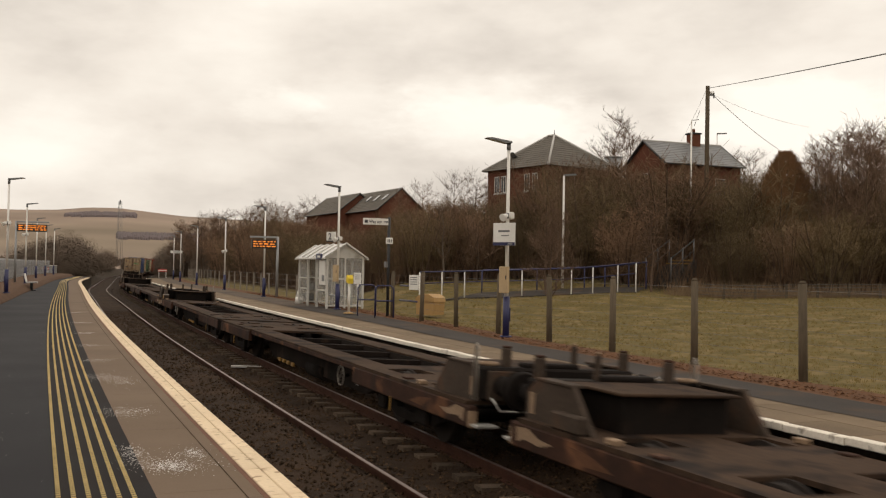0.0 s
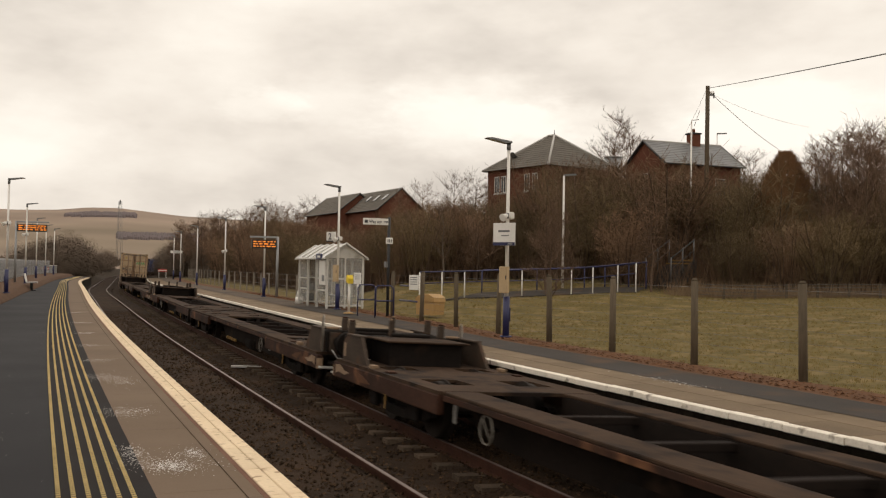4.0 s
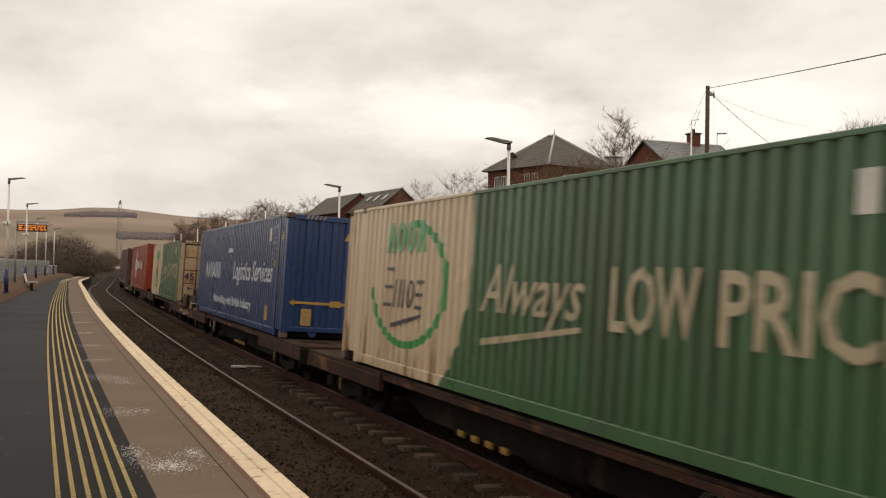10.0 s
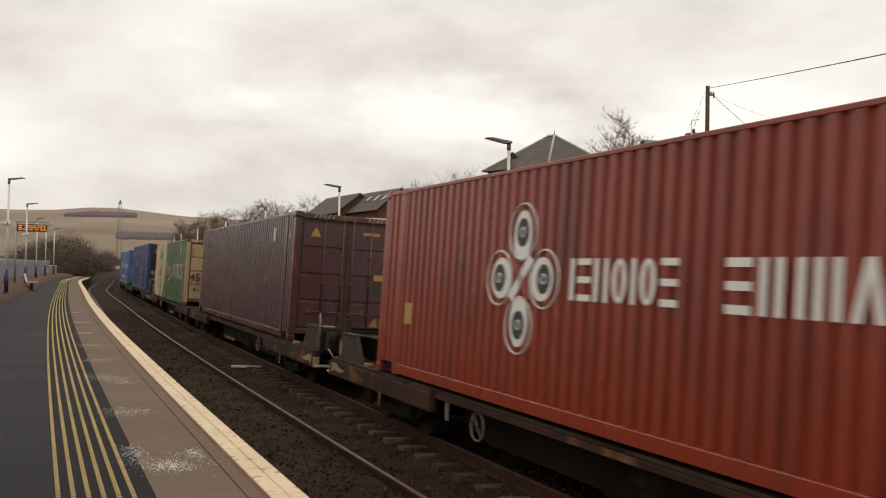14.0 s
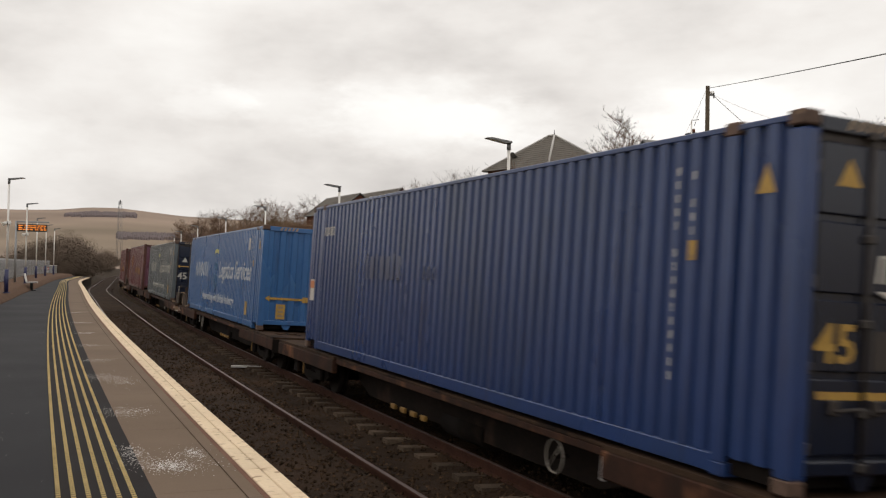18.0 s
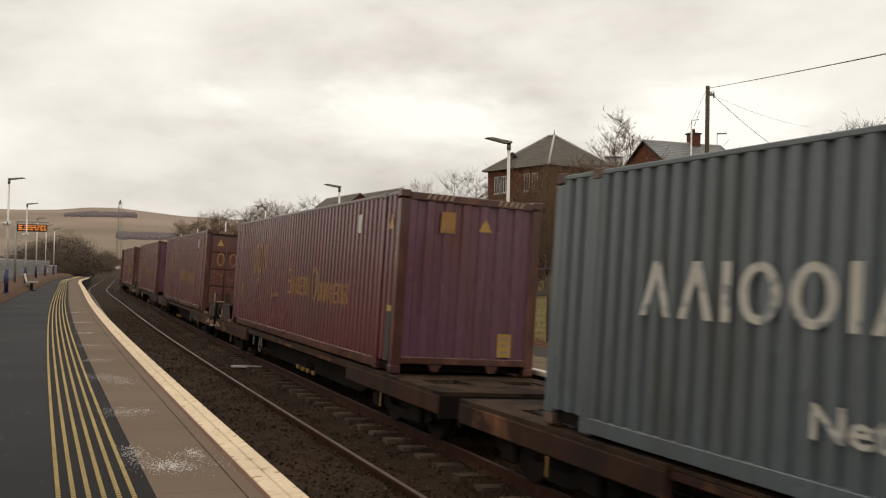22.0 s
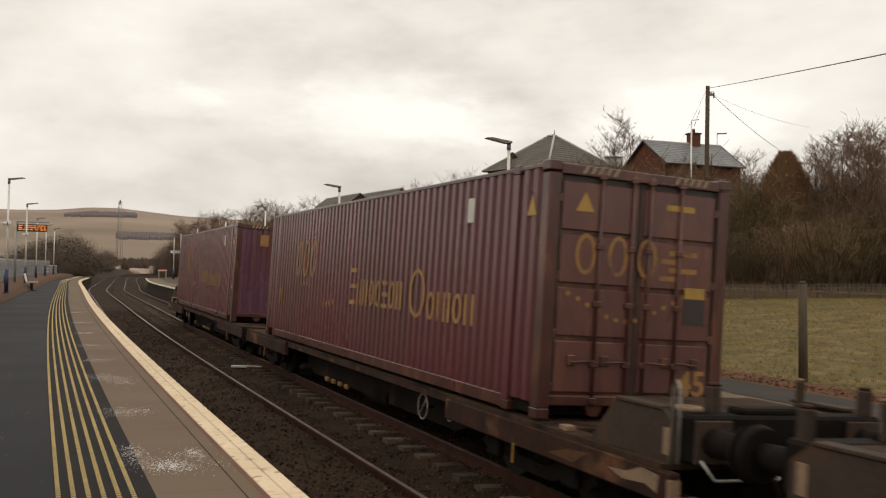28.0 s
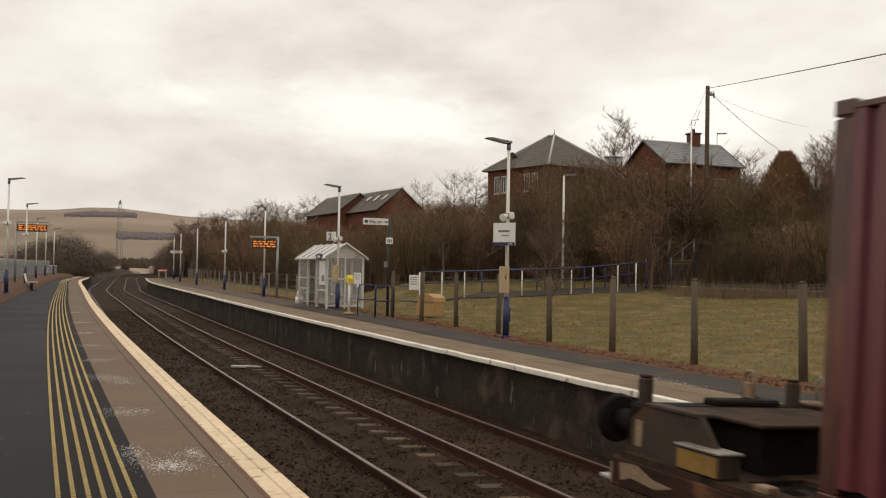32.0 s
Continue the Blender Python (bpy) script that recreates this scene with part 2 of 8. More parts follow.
SLATE2 = paint("wet_roof_slate", (0.2, 0.2, 0.2), (0.14, 0.14, 0.14), 0.5, 0.7, 14, 0.3)
LEADRIDGE = paint("ridge_lead", (0.45, 0.43, 0.4), (0.36, 0.34, 0.32), 0.6, 2, 20, 0.1)
WINWHITE = paint("window_frame_white", (0.6, 0.57, 0.53), (0.5, 0.47, 0.43), 0.5, 2, 20, 0.0)
PANE = paint("dark_pane", (0.03, 0.03, 0.034), (0.02, 0.02, 0.024), 0.08, 2, 4, 0.0)
SKYPANE = paint("roof_window_pane", (0.3, 0.3, 0.3), (0.25, 0.25, 0.25), 0.06, 2, 4, 0.0, metal=0.8)
BARK = paint("bare_bark", (0.12, 0.08, 0.055), (0.07, 0.048, 0.035), 0.95, 3, 25, 0.3, rnd=0.3)
TWIG = paint("brown_twig", (0.19, 0.122, 0.082), (0.14, 0.09, 0.06), 0.95, 1.0, 8, 0.0, rnd=0.25)
SHRUBTWIG = paint("dark_shrub_twig", (0.24, 0.15, 0.092), (0.16, 0.102, 0.065), 0.95, 0.6, 6, 0.0, rnd=0.3)
OLIVETWIG = paint("olive_shrub_twig", (0.175, 0.125, 0.066), (0.115, 0.084, 0.047), 0.95, 0.6, 6, 0.0, rnd=0.3)
PALEBARK = paint("pale_birch_bark", (0.2, 0.165, 0.13), (0.12, 0.095, 0.075), 0.9, 3, 25, 0.2, rnd=0.15)
SCRUB = paint("scrub_stems", (0.17, 0.105, 0.064), (0.115, 0.072, 0.045), 0.95, 0.3, 5, 0.0)
EVERGREEN = paint("dark_conifer", (0.33, 0.19, 0.1), (0.21, 0.125, 0.068), 0.95, 1, 9, 0.0)
# distance haze is mixed into this bare wood tone
HAZEWOOD = paint("far_bare_wood", (0.15, 0.112, 0.084), (0.105, 0.08, 0.06), 0.95, 0.05, 0.7, 0.0)
GRITYELLOW = paint("grit_bin_yellow", (0.42, 0.25, 0.09), (0.33, 0.2, 0.075), 0.6, 2, 20, 0.05)
DIRTYYEL = paint("dirty_yellow", (0.28, 0.15, 0.022), (0.17, 0.09, 0.02), 0.6, 6, 30, 0.1)
BRIGHTYEL = paint("bright_yellow", (0.72, 0.52, 0.02), (0.6, 0.43, 0.02), 0.5, 2, 20, 0.05)
LED = glow("orange_led", (1.0, 0.28, 0.03), 0.75)
LEDBACK = paint("sign_black", (0.012, 0.012, 0.012), (0.02, 0.018, 0.016), 0.35, 2, 20, 0.0)
GALV = paint("galvanised", (0.34, 0.34, 0.34), (0.27, 0.27, 0.27), 0.5, 3, 30, 0.05, metal=0.5)
LAMPGLASS = paint("lamp_lens", (0.55, 0.55, 0.55), (0.45, 0.45, 0.45), 0.2, 2, 20, 0.0)
CREAMBOX = paint("cream_cabinet", (0.5, 0.36, 0.2), (0.4, 0.29, 0.17), 0.6, 2, 20, 0.05)
REDPAINT = paint("red_paint", (0.5, 0.05, 0.03), (0.4, 0.04, 0.03), 0.5, 2, 20, 0.05)


def glass(name, tint, alpha):
    mt = bpy.data.materials.new(name)
    mt.use_nodes = True
    nt = mt.node_tree
    bs = nt.nodes["Principled BSDF"]
    bs.inputs["Base Color"].default_value = (*tint, 1)
    bs.inputs["Roughness"].default_value = 0.08
    tr, mx = nt.nodes.new("ShaderNodeBsdfTransparent"), nt.nodes.new("ShaderNodeMixShader")
    mx.inputs["Fac"].default_value = alpha
    nt.links.new(tr.outputs[0], mx.inputs[1])
    nt.links.new(bs.outputs[0], mx.inputs[2])
    nt.links.new(mx.outputs[0], nt.nodes["Material Output"].inputs["Surface"])
    return mt


CLEARPANE = glass("clear_pane", (0.55, 0.55, 0.52), 0.22)
ROOFPANE = glass("glazed_roof", (0.7, 0.68, 0.64), 0.75)
MESHWIRE = glass("wire_mesh", (0.2, 0.19, 0.18), 0.16)

# ---- the line of the track ----
CURVE_S, CURVE_K = (-10, 20, 50, 78, 85, 125, 150, 200, 260), (0.00067, 0.00077, -0.00054, 0.0041, -0.0003, 0.0, 0.0012, 0.003, 0.001)
STEP = 0.5
TS = np.arange(-120, 520.1, STEP)
_k = np.interp(TS, CURVE_S, CURVE_K)
_i0 = int(np.argmin(abs(TS)))
_th = np.concatenate([[0], np.cumsum((_k[1:] + _k[:-1]) / 2 * STEP)])
TTH = _th - _th[_i0] - 0.39777


def _sum(d):
    c = np.concatenate([[0], np.cumsum((d[1:] + d[:-1]) / 2 * STEP)])
    return c - c[_i0]


TX, TY = -1.70904 + _sum(np.sin(TTH)), 20 + _sum(np.cos(TTH))
Z_RAIL, CANT = -0.969 + 0.0384, 0.051
G = 0.7525
O_EDGE1, O_EDGE2 = 4.475, -1.486
O_NEAR = G + 1.5808 + G


def on_track(s, o=0.0, z=0.0):
    """Place at s metres along the far track, o metres to its left, at height z."""
    x, y, th = np.interp(s, TS, TX), np.interp(s, TS, TY), np.interp(s, TS, TTH)
    return Vector((x - o * math.cos(th), y + o * math.sin(th), z))


def heading(s):
    """Degrees by which the x axis turns so that it runs along the track, away."""
    return 90 - math.degrees(np.interp(s, TS, TTH))


def offsets(X, Y):
    """Nearest place along the track and the offset to its left, for arrays."""
    s, o = np.empty(len(X)), np.empty(len(X))
    for a in range(0, len(X), 4000):
        x, y = X[a:a + 4000, None], Y[a:a + 4000, None]
        i = np.argmin((TX - x) ** 2 + (TY - y) ** 2, axis=1)
        th = TTH[i]
        dx, dy = x[:, 0] - TX[i], y[:, 0] - TY[i]
        s[a:a + 4000] = TS[i] + dx * np.sin(th) + dy * np.cos(th)
        o[a:a + 4000] = -dx * np.cos(th) + dy * np.sin(th)
    return s, o


def ribbon(geo, prof, s0, s1, step=1.0, closed=False, i=0, smooth=False):
    """A cross-section of (o, z) points swept along the track."""
    n = max(2, int(round((s1 - s0) / step)) + 1)
    vs, fs, m = [], [], len(prof)
    for k in range(n):
        s = s0 + (s1 - s0) * k / (n - 1)
        vs += [on_track(s, o, z) for o, z in prof]
    for k in range(n - 1):
        for j in range(m if closed else m - 1):
            b = (j + 1) % m
            fs.append((k * m + j, k * m + b, (k + 1) * m + b, (k + 1) * m + j))
    if closed:
        fs += [tuple(reversed(range(m))), tuple(range((n - 1) * m, n * m))]
    return geo.add(vs, fs, smooth=smooth, i=i)


def smoothstep(a, b, x):
    t = np.clip((x - a) / (b - a), 0, 1)
    return t * t * (3 - 2 * t)


def bank_foot(X):
    """Where the field ends and the scrub bank begins."""
    return np.interp(X, (-8, 0, 5, 9, 12, 34), (46.5, 45.6, 44.4, 41.6, 40.4, 39.3))


def ground_height(X, Y):
    X, Y = np.atleast_1d(np.asarray(X, float)), np.atleast_1d(np.asarray(Y, float))
    s, o = offsets(X, Y)
    r = np.hypot(X, Y)
    z = np.full(len(X), -0.12)
    # field beside platform 2 rises a little, then the bank
    u = np.minimum(Y - bank_foot(X), -o - 9.0 - 3.0 * smoothstep(32, 22, s))
    right = smoothstep(5.5, 26, -o)
    z += right * 0.85
    z += 3.6 * smoothstep(0.5, 24, u) * smoothstep(200, 120, s)
    # the ground climbs behind the ramp
    z += (0.42 * smoothstep(33, 39, Y) + 0.55 * smoothstep(39.5, 45.5, Y)) * smoothstep(13, 7, X) * smoothstep(-6, -1, X) * smoothstep(6.5, 8.5, -o)
    # track corridor
    pit = smoothstep(-4.3, -2.2, o) * smoothstep(7.8, 5.2, o)
    z = z * (1 - pit) - 1.5 * pit
    # far ridge and valley
    az = np.degrees(np.arctan2(X, Y))
    ridge = 0.895 * np.interp(az, (-60, -27, -24.5, -22.3, -20.6, -19, -17.5, -15.5, -13, -8, 40), (150, 164, 162, 166, 177, 178, 170, 159, 154, 148, 150))
    z += ridge * smoothstep(700, 3000, r) ** 1.1
    z += 4 * np.sin(X * 0.004 + 1) * np.sin(Y * 0.005) * smoothstep(150, 500, r)
    return z


def gz(x, y):
    return float(ground_height([x], [y])[0])


# ---- sky sheet, slowly drifting ----
def build_sky():
    R, vs, fs = 4300, [], []
    az = np.linspace(-180, 180, 97)
    el = np.linspace(-3, 90, 40)
    for e in el:
        for a in az:
            vs.append((R * math.cos(radians(e)) * math.sin(radians(a)), R * math.cos(radians(e)) * math.cos(radians(a)), R * math.sin(radians(e))))
    n = len(az)
    for j in range(len(el) - 1):
        for i in range(n - 1):
            fs.append((j * n + i, (j + 1) * n + i, (j + 1) * n + i + 1, j * n + i + 1))
    g = Geo().add(vs, fs, smooth=True)
    mt = bpy.data.materials.new("overcast_cloud")
    mt.use_nodes = True
    nt = mt.node_tree
    N, K = nt.nodes, nt.links
    N.remove(N["Principled BSDF"])
    em = N.new("ShaderNodeEmission")
    K.new(em.outputs[0], N["Material Output"].inputs["Surface"])
    tc, mp = N.new("ShaderNodeTexCoord"), N.new("ShaderNodeMapping")
    mp.inputs["Scale"].default_value = (1 / 4300, 1 / 4300, 2.4 / 4300)
    K.new(tc.outputs["Object"], mp.inputs["Vector"])

    def nz(scale, detail, rough, off):
        q = N.new("ShaderNodeTexNoise")
        q.inputs["Scale"].default_value, q.inputs["Detail"].default_value, q.inputs["Roughness"].default_value = scale, detail, rough
        m2 = N.new("ShaderNodeMapping")
        m2.inputs["Location"].default_value = off
        K.new(mp.outputs["Vector"], m2.inputs["Vector"])
        K.new(m2.outputs["Vector"], q.inputs["Vector"])
        return q.outputs["Fac"]

    def math_(op, a, b):
        q = N.new("ShaderNodeMath")
        q.operation = op
        for k, v in ((0, a), (1, b)):
            if isinstance(v, (int, float)):
                q.inputs[k].default_value = v
            else:
                K.new(v, q.inputs[k])
        return q.outputs[0]

    base = math_("ADD", math_("MULTIPLY", nz(3.0, 5, 0.5, (0.3, 0.1, 0.7)), 0.7), math_("MULTIPLY", nz(9.0, 5, 0.55, (1, 2, 3)), 0.3))
    # thin breaks in the cloud where the light comes through
    spots = None
    for x, y, wide, amp in ((850, 200, 0.075, 0.22), (1390, 200, 0.07, 0.25), (480, 190, 0.035, 0.12), (120, 265, 0.07, 0.1), (980, 205, 0.05, 0.12), (620, 180, 0.05, 0.08)):
        v = Vector(((x - 784) / 1669, 1, (470 - y) / 1669)).normalized()
        vm = N.new("ShaderNodeVectorMath")
        vm.operation = "DISTANCE"
        K.new(mp.outputs["Vector"], vm.inputs[0])
        vm.inputs[1].default_value = (v.x, v.y, v.z * 2.4)
        q = N.new("ShaderNodeMapRange")
        q.interpolation_type = "SMOOTHERSTEP"
        q.inputs["From Min"].default_value, q.inputs["From Max"].default_value = wide * 2.0, wide * 0.3
        q.inputs["To Max"].default_value = amp
        K.new(math_("ADD", vm.outputs["Value"], math_("MULTIPLY", math_("SUBTRACT", nz(14, 4, 0.6, (4, 1, 2)), 0.5), 0.12)), q.inputs["Value"])
        spots = q.outputs["Result"] if spots is None else math_("ADD", spots, q.outputs["Result"])
    fac = math_("ADD", base, spots)
    cr = N.new("ShaderNodeValToRGB")
    e = cr.color_ramp.elements
    e[0].position, e[0].color = 0.30, (0.602, 0.55, 0.497, 1)
    e[1].position, e[1].color = 0.72, (1.065, 1.008, 0.918, 1)
    m1 = e.new(0.5)
    m1.color = (0.865, 0.8, 0.722, 1)
    K.new(fac, cr.inputs["Fac"])
    K.new(cr.outputs["Color"], em.inputs["Color"])
    # an overcast sky is brightest overhead
    sp = N.new("ShaderNodeSeparateXYZ")
    K.new(tc.outputs["Object"], sp.inputs[0])
    el_ = math_("MULTIPLY", sp.outputs[2], 1 / 4300)
    K.new(math_("ADD", math_("MULTIPLY", math_("MULTIPLY", el_, el_), 0.6), 1.0), em.inputs["Strength"])
    return tagged(part("sky_backdrop", g, mt), "overcast grey sky with bright breaks in the cloud", "sky", kind="structure")


SKY = build_sky()


# ---- ground ----
def build_ground():
    az = np.concatenate([np.arange(-180, -52, 8), np.arange(-52, 52.1, 0.4), np.arange(60, 180, 8)])
    rr = np.concatenate([[0.05], 1.6 * 1.042 ** np.arange(0, 192)])
    A, Rr = np.meshgrid(np.radians(az), rr)
    X, Y = (Rr * np.sin(A)).ravel(), (Rr * np.cos(A)).ravel()
    Z = ground_height(X, Y)
    n, m = len(az), len(rr)
    fs = [(j * n + i, j * n + (i + 1) % n, (j + 1) * n + (i + 1) % n, (j + 1) * n + i) for j in range(m - 1) for i in range(n)]
    g = Geo().add(list(zip(X.tolist(), Y.tolist(), Z.tolist())), [f[::-1] for f in fs], smooth=True)
    mt = paint("rough_grass_ground", (0.152, 0.114, 0.042), (0.083, 0.066, 0.025), 0.95, 0.9, 9, 0.4, stain=((0.2, 0.142, 0.064), 0.5, 0.7, 1.3), bumpdist=0.04)
    # far off: moor, plantations and fields; under the scrub: brown litter
    nt = mt.node_tree
    N, K = nt.nodes, nt.links
    bs = N["Principled BSDF"]
    old = bs.inputs["Base Color"].links[0].from_socket
    at = N.new("ShaderNodeAttribute")
    at.attribute_name = "cover"
    mx = N.new("ShaderNodeMix")
    mx.data_type = "RGBA"
    col = [k for k in mx.inputs if k.type == "RGBA"]
    K.new(old, col[0])
    K.new(at.outputs["Color"], col[1])
    K.new(at.outputs["Alpha"], mx.inputs["Factor"])
    K.new([k for k in mx.outputs if k.type == "RGBA"][0], bs.inputs["Base Color"])
    ob = tagged(part("ground", g, mt), "grass field, scrub bank and pale moorland hills", "ground", kind="structure")
    s, o = offsets(X, Y)
    r = np.hypot(X, Y)
    u = np.minimum(Y - bank_foot(X), -o - 9.0 - 3.0 * smoothstep(32, 22, s))
    cover = np.zeros((len(X), 4))
    litter = smoothstep(-1.0, 1.5, u) * (r < 600)
    litter = np.maximum(litter, smoothstep(98, 112, s) * (r < 600))
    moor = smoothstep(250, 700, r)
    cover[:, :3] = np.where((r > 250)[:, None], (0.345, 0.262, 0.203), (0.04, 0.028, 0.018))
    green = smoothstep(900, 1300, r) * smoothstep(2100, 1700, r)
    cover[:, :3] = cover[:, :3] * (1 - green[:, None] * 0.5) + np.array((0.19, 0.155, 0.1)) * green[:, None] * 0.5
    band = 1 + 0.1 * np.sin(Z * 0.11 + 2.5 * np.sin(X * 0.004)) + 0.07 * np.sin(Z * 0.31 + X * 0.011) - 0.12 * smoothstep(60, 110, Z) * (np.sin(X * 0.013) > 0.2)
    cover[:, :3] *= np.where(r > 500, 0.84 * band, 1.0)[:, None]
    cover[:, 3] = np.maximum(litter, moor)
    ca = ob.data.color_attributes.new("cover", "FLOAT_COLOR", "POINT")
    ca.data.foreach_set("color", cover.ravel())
    return ob


GROUND = build_ground()


# ---- platforms ----
def bound_slab2(s):
    return float(np.interp(s, (-12, 0, 8, 60), (-2.75, -2.78, -3.05, -3.0)))


def bound_tar2(s):
    return float(np.interp(s, (-14, -4.5, 0.3, 7.4, 20), (-3.85, -3.9, -3.85, -4.3, -4.6)))


def vary_ribbon(geo, fo0, fo1, z, s0, s1, step=1.0):
    n = int((s1 - s0) / step) + 1
    vs = []
    for k in range(n):
        s = s0 + (s1 - s0) * k / (n - 1)
        vs += [on_track(s, fo0(s), z), on_track(s, fo1(s), z)]
    return geo.add(vs, [(2 * k, 2 * k + 1, 2 * k + 3, 2 * k + 2) for k in range(n - 1)])


Z2 = -0.049
P1_END, P2_END = 101.0, 98.0


def build_platforms():
    p1 = thing("platform_1", "station platform with dark asphalt, tan slabs and cream coping", "platform", kind="structure")
    part("platform_body", ribbon(Geo(), [(4.62, -1.6), (4.62, -0.1), (10.6, -0.1), (10.6, -1.6)], -40, P1_END, 1.0, closed=True), WALLSTONE, p1)
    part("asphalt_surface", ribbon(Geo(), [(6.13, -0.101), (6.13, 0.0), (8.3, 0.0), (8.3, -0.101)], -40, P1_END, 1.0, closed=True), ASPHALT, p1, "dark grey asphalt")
    part("tactile_strip", ribbon(Geo(), [(5.47, -0.101), (5.47, -0.004), (6.13, -0.004), (6.13, -0.101)], -40, P1_END, 1.0, closed=True), TACTBASE, p1, "dark strip under yellow blister lines")
    vs, fs = [], []
    for k in range(142):
        sk = -40 + k
        e = float(np.interp(sk, (15, 24, 33, 48, 68, 100), (8.0, 7.75, 7.6, 7.2, 6.75, 6.6)))
        vs += [on_track(sk, e + a, z) for a, z in ((0, -0.05), (0.03, 0.04), (0.2, 0.2), (0.35, 0.3))] + [on_track(sk, 10.6, 0.36), on_track(sk, 10.6, -0.2)]
        fs += [(6 * k + j, 6 * k + 6 + j, 6 * k + 7 + j, 6 * k + 1 + j) for j in range(5)] if k < 141 else []
    part("dirt_bank", Geo().add(vs, [f[::-1] for f in fs]), BANKDIRT, p1, "low bank of reddish dirt and leaves")
    p2 = thing("platform_2", "curved station platform with white painted edge over dark wall", "platform", kind="structure")
    part("platform_body", ribbon(Geo(), [(-1.76, -1.6), (-1.76, Z2 - 0.1), (-6.4, Z2 - 0.1), (-6.4, -1.6)], -40, P2_END, 1.0, closed=True), WALLSTONE, p2, "sooty stone platform wall")
    part("asphalt_surface", vary_ribbon(Geo(), bound_slab2, bound_tar2, Z2 + 0.004, -40, 20), ASPHALT2, p2, "worn asphalt")
    part("gravel_surface", vary_ribbon(Geo(), bound_slab2, bound_tar2, Z2 + 0.004, 20, P2_END), ASPHALT3, p2, "brown gritty platform surface")
    g = vary_ribbon(Geo(), bound_tar2, lambda s: bound_tar2(s) - 0.95, Z2 + 0.006, -40, P2_END)
    vary_ribbon(g, lambda s: bound_tar2(s) - 0.95, lambda s: bound_tar2(s) - 0.97, Z2 - 0.05, -40, P2_END)
    part("leaf_litter", g, DIRT, p2, "strip of reddish leaf litter")
    part("base_surface", ribbon(Geo(), [(-1.5, Z2 - 0.06), (-1.5, Z2 - 0.012), (-4.3, Z2 - 0.012), (-4.9, Z2 - 0.13)], -40, P2_END, 1.0), PAVER2, p2)
    return p1, p2


PLAT1, PLAT2 = build_platforms()


# ---- tracks ----
def rail_profile(o, z, c):
    pts = ((-0.036, 0), (0.036, 0), (0.036, -0.036), (0.009, -0.05), (0.009, -0.13), (0.07, -0.145), (0.07, -0.158), (-0.07, -0.158), (-0.07, -0.145), (-0.009, -0.13), (-0.009, -0.05), (-0.036, -0.036))
    return [(o - x * math.cos(c), z + y + 0 * x) for x, y in pts]


def build_track(name, rails, top, label):
    t = thing(name, label, "railway track", kind="structure")
    for o, z in rails:
        g = Geo()
        ribbon(g, rail_profile(o, z, CANT), -45, 300, 1.5, closed=True)
        # the worn running surface
        r = part("rail", g, RAILRUST, t, "rusty steel rail")
        part("running_surface", ribbon(Geo(), [(o + 0.026, z - 0.001), (o + 0.023, z + 0.003), (o - 0.023, z + 0.003), (o - 0.026, z - 0.001)], -45, 300, 1.5), top, r, "polished top of the rail")
    return t


Z_FARL, Z_FARR = -0.969 + 0.0767, -0.969
Z_NEARR, Z_NEARL = -0.87, -0.81
TRACK2 = build_track("track_far", [(G, Z_FARL), (-G, Z_FARR)], RAILTOP2, "curving railway track with rusty rails on dark ballast")
TRACK1 = build_track("track_near", [(G + 1.5808, Z_NEARR), (O_NEAR + G, Z_NEARL)], RAILTOP, "curving railway track with bright worn rail")


def build_ballast():
    vs, fs, os_ = [], [], np.linspace(-1.8, 4.7, 27)
    ss = np.concatenate([np.arange(-30, 40, 0.3), np.arange(40, 300, 2)])
    rng = random.Random(5)
    for s in ss:
        for o in os_:
            base = np.interp(o, (-1.8, -1.3, -0.75, 0.75, 1.2, 1.55, 1.9, 2.33, 3.84, 4.7), (-1.2, -1.13, -1.095, -1.045, -1.09, -1.16, -1.06, -0.985, -0.955, -1.02))
            vs.append(on_track(s, o, base + rng.uniform(-0.025, 0.03)))
    n = len(os_)
    for a in range(len(ss) - 1):
        for b in range(n - 1):
            fs.append((a * n + b, (a + 1) * n + b, (a + 1) * n + b + 1, a * n + b + 1))
    g = Geo().add(vs, [f[::-1] for f in fs], smooth=True)
    tagged(part("ballast", g, BALLAST), "dark dirty stone ballast between the rails", "ballast", kind="stuff")
    # loose stones on top
    g = Geo()
    for _ in range(22000):
        s = -13 + 48 * rng.random() ** 1.5
        o = rng.uniform(-1.4, 4.4)
        base = np.interp(o, (-1.8, -1.3, -0.75, 0.75, 1.2, 1.55, 1.9, 2.33, 3.84, 4.7), (-1.2, -1.13, -1.095, -1.045, -1.09, -1.16, -1.06, -0.985, -0.955, -1.02))
        p = on_track(s, o, base + 0.02)
        r = rng.uniform(0.012, 0.032)
        q = [Vector((rng.uniform(0.6, 1.2) * r * a, rng.uniform(0.6, 1.2) * r * b, rng.uniform(0.5, 1.0) * r * c)) for a, b, c in ((1, 0, 0), (-1, 0, 0), (0, 1, 0), (0, -1, 0), (0, 0, 1), (0, 0, -1))]
        g.add([p + v for v in q], [(0, 2, 4), (2, 1, 4), (1, 3, 4), (3, 0, 4), (2, 0, 5), (1, 2, 5), (3, 1, 5), (0, 3, 5)])
    tagged(part("ballast_stones", g, STONE), "loose grey-brown ballast stones", "stones", kind="stuff")


build_ballast()


# ---- the train ----
SPEED = (-102.4418, -215.7536, 37.5050, 10.9856, 1.0625, -7.5452)
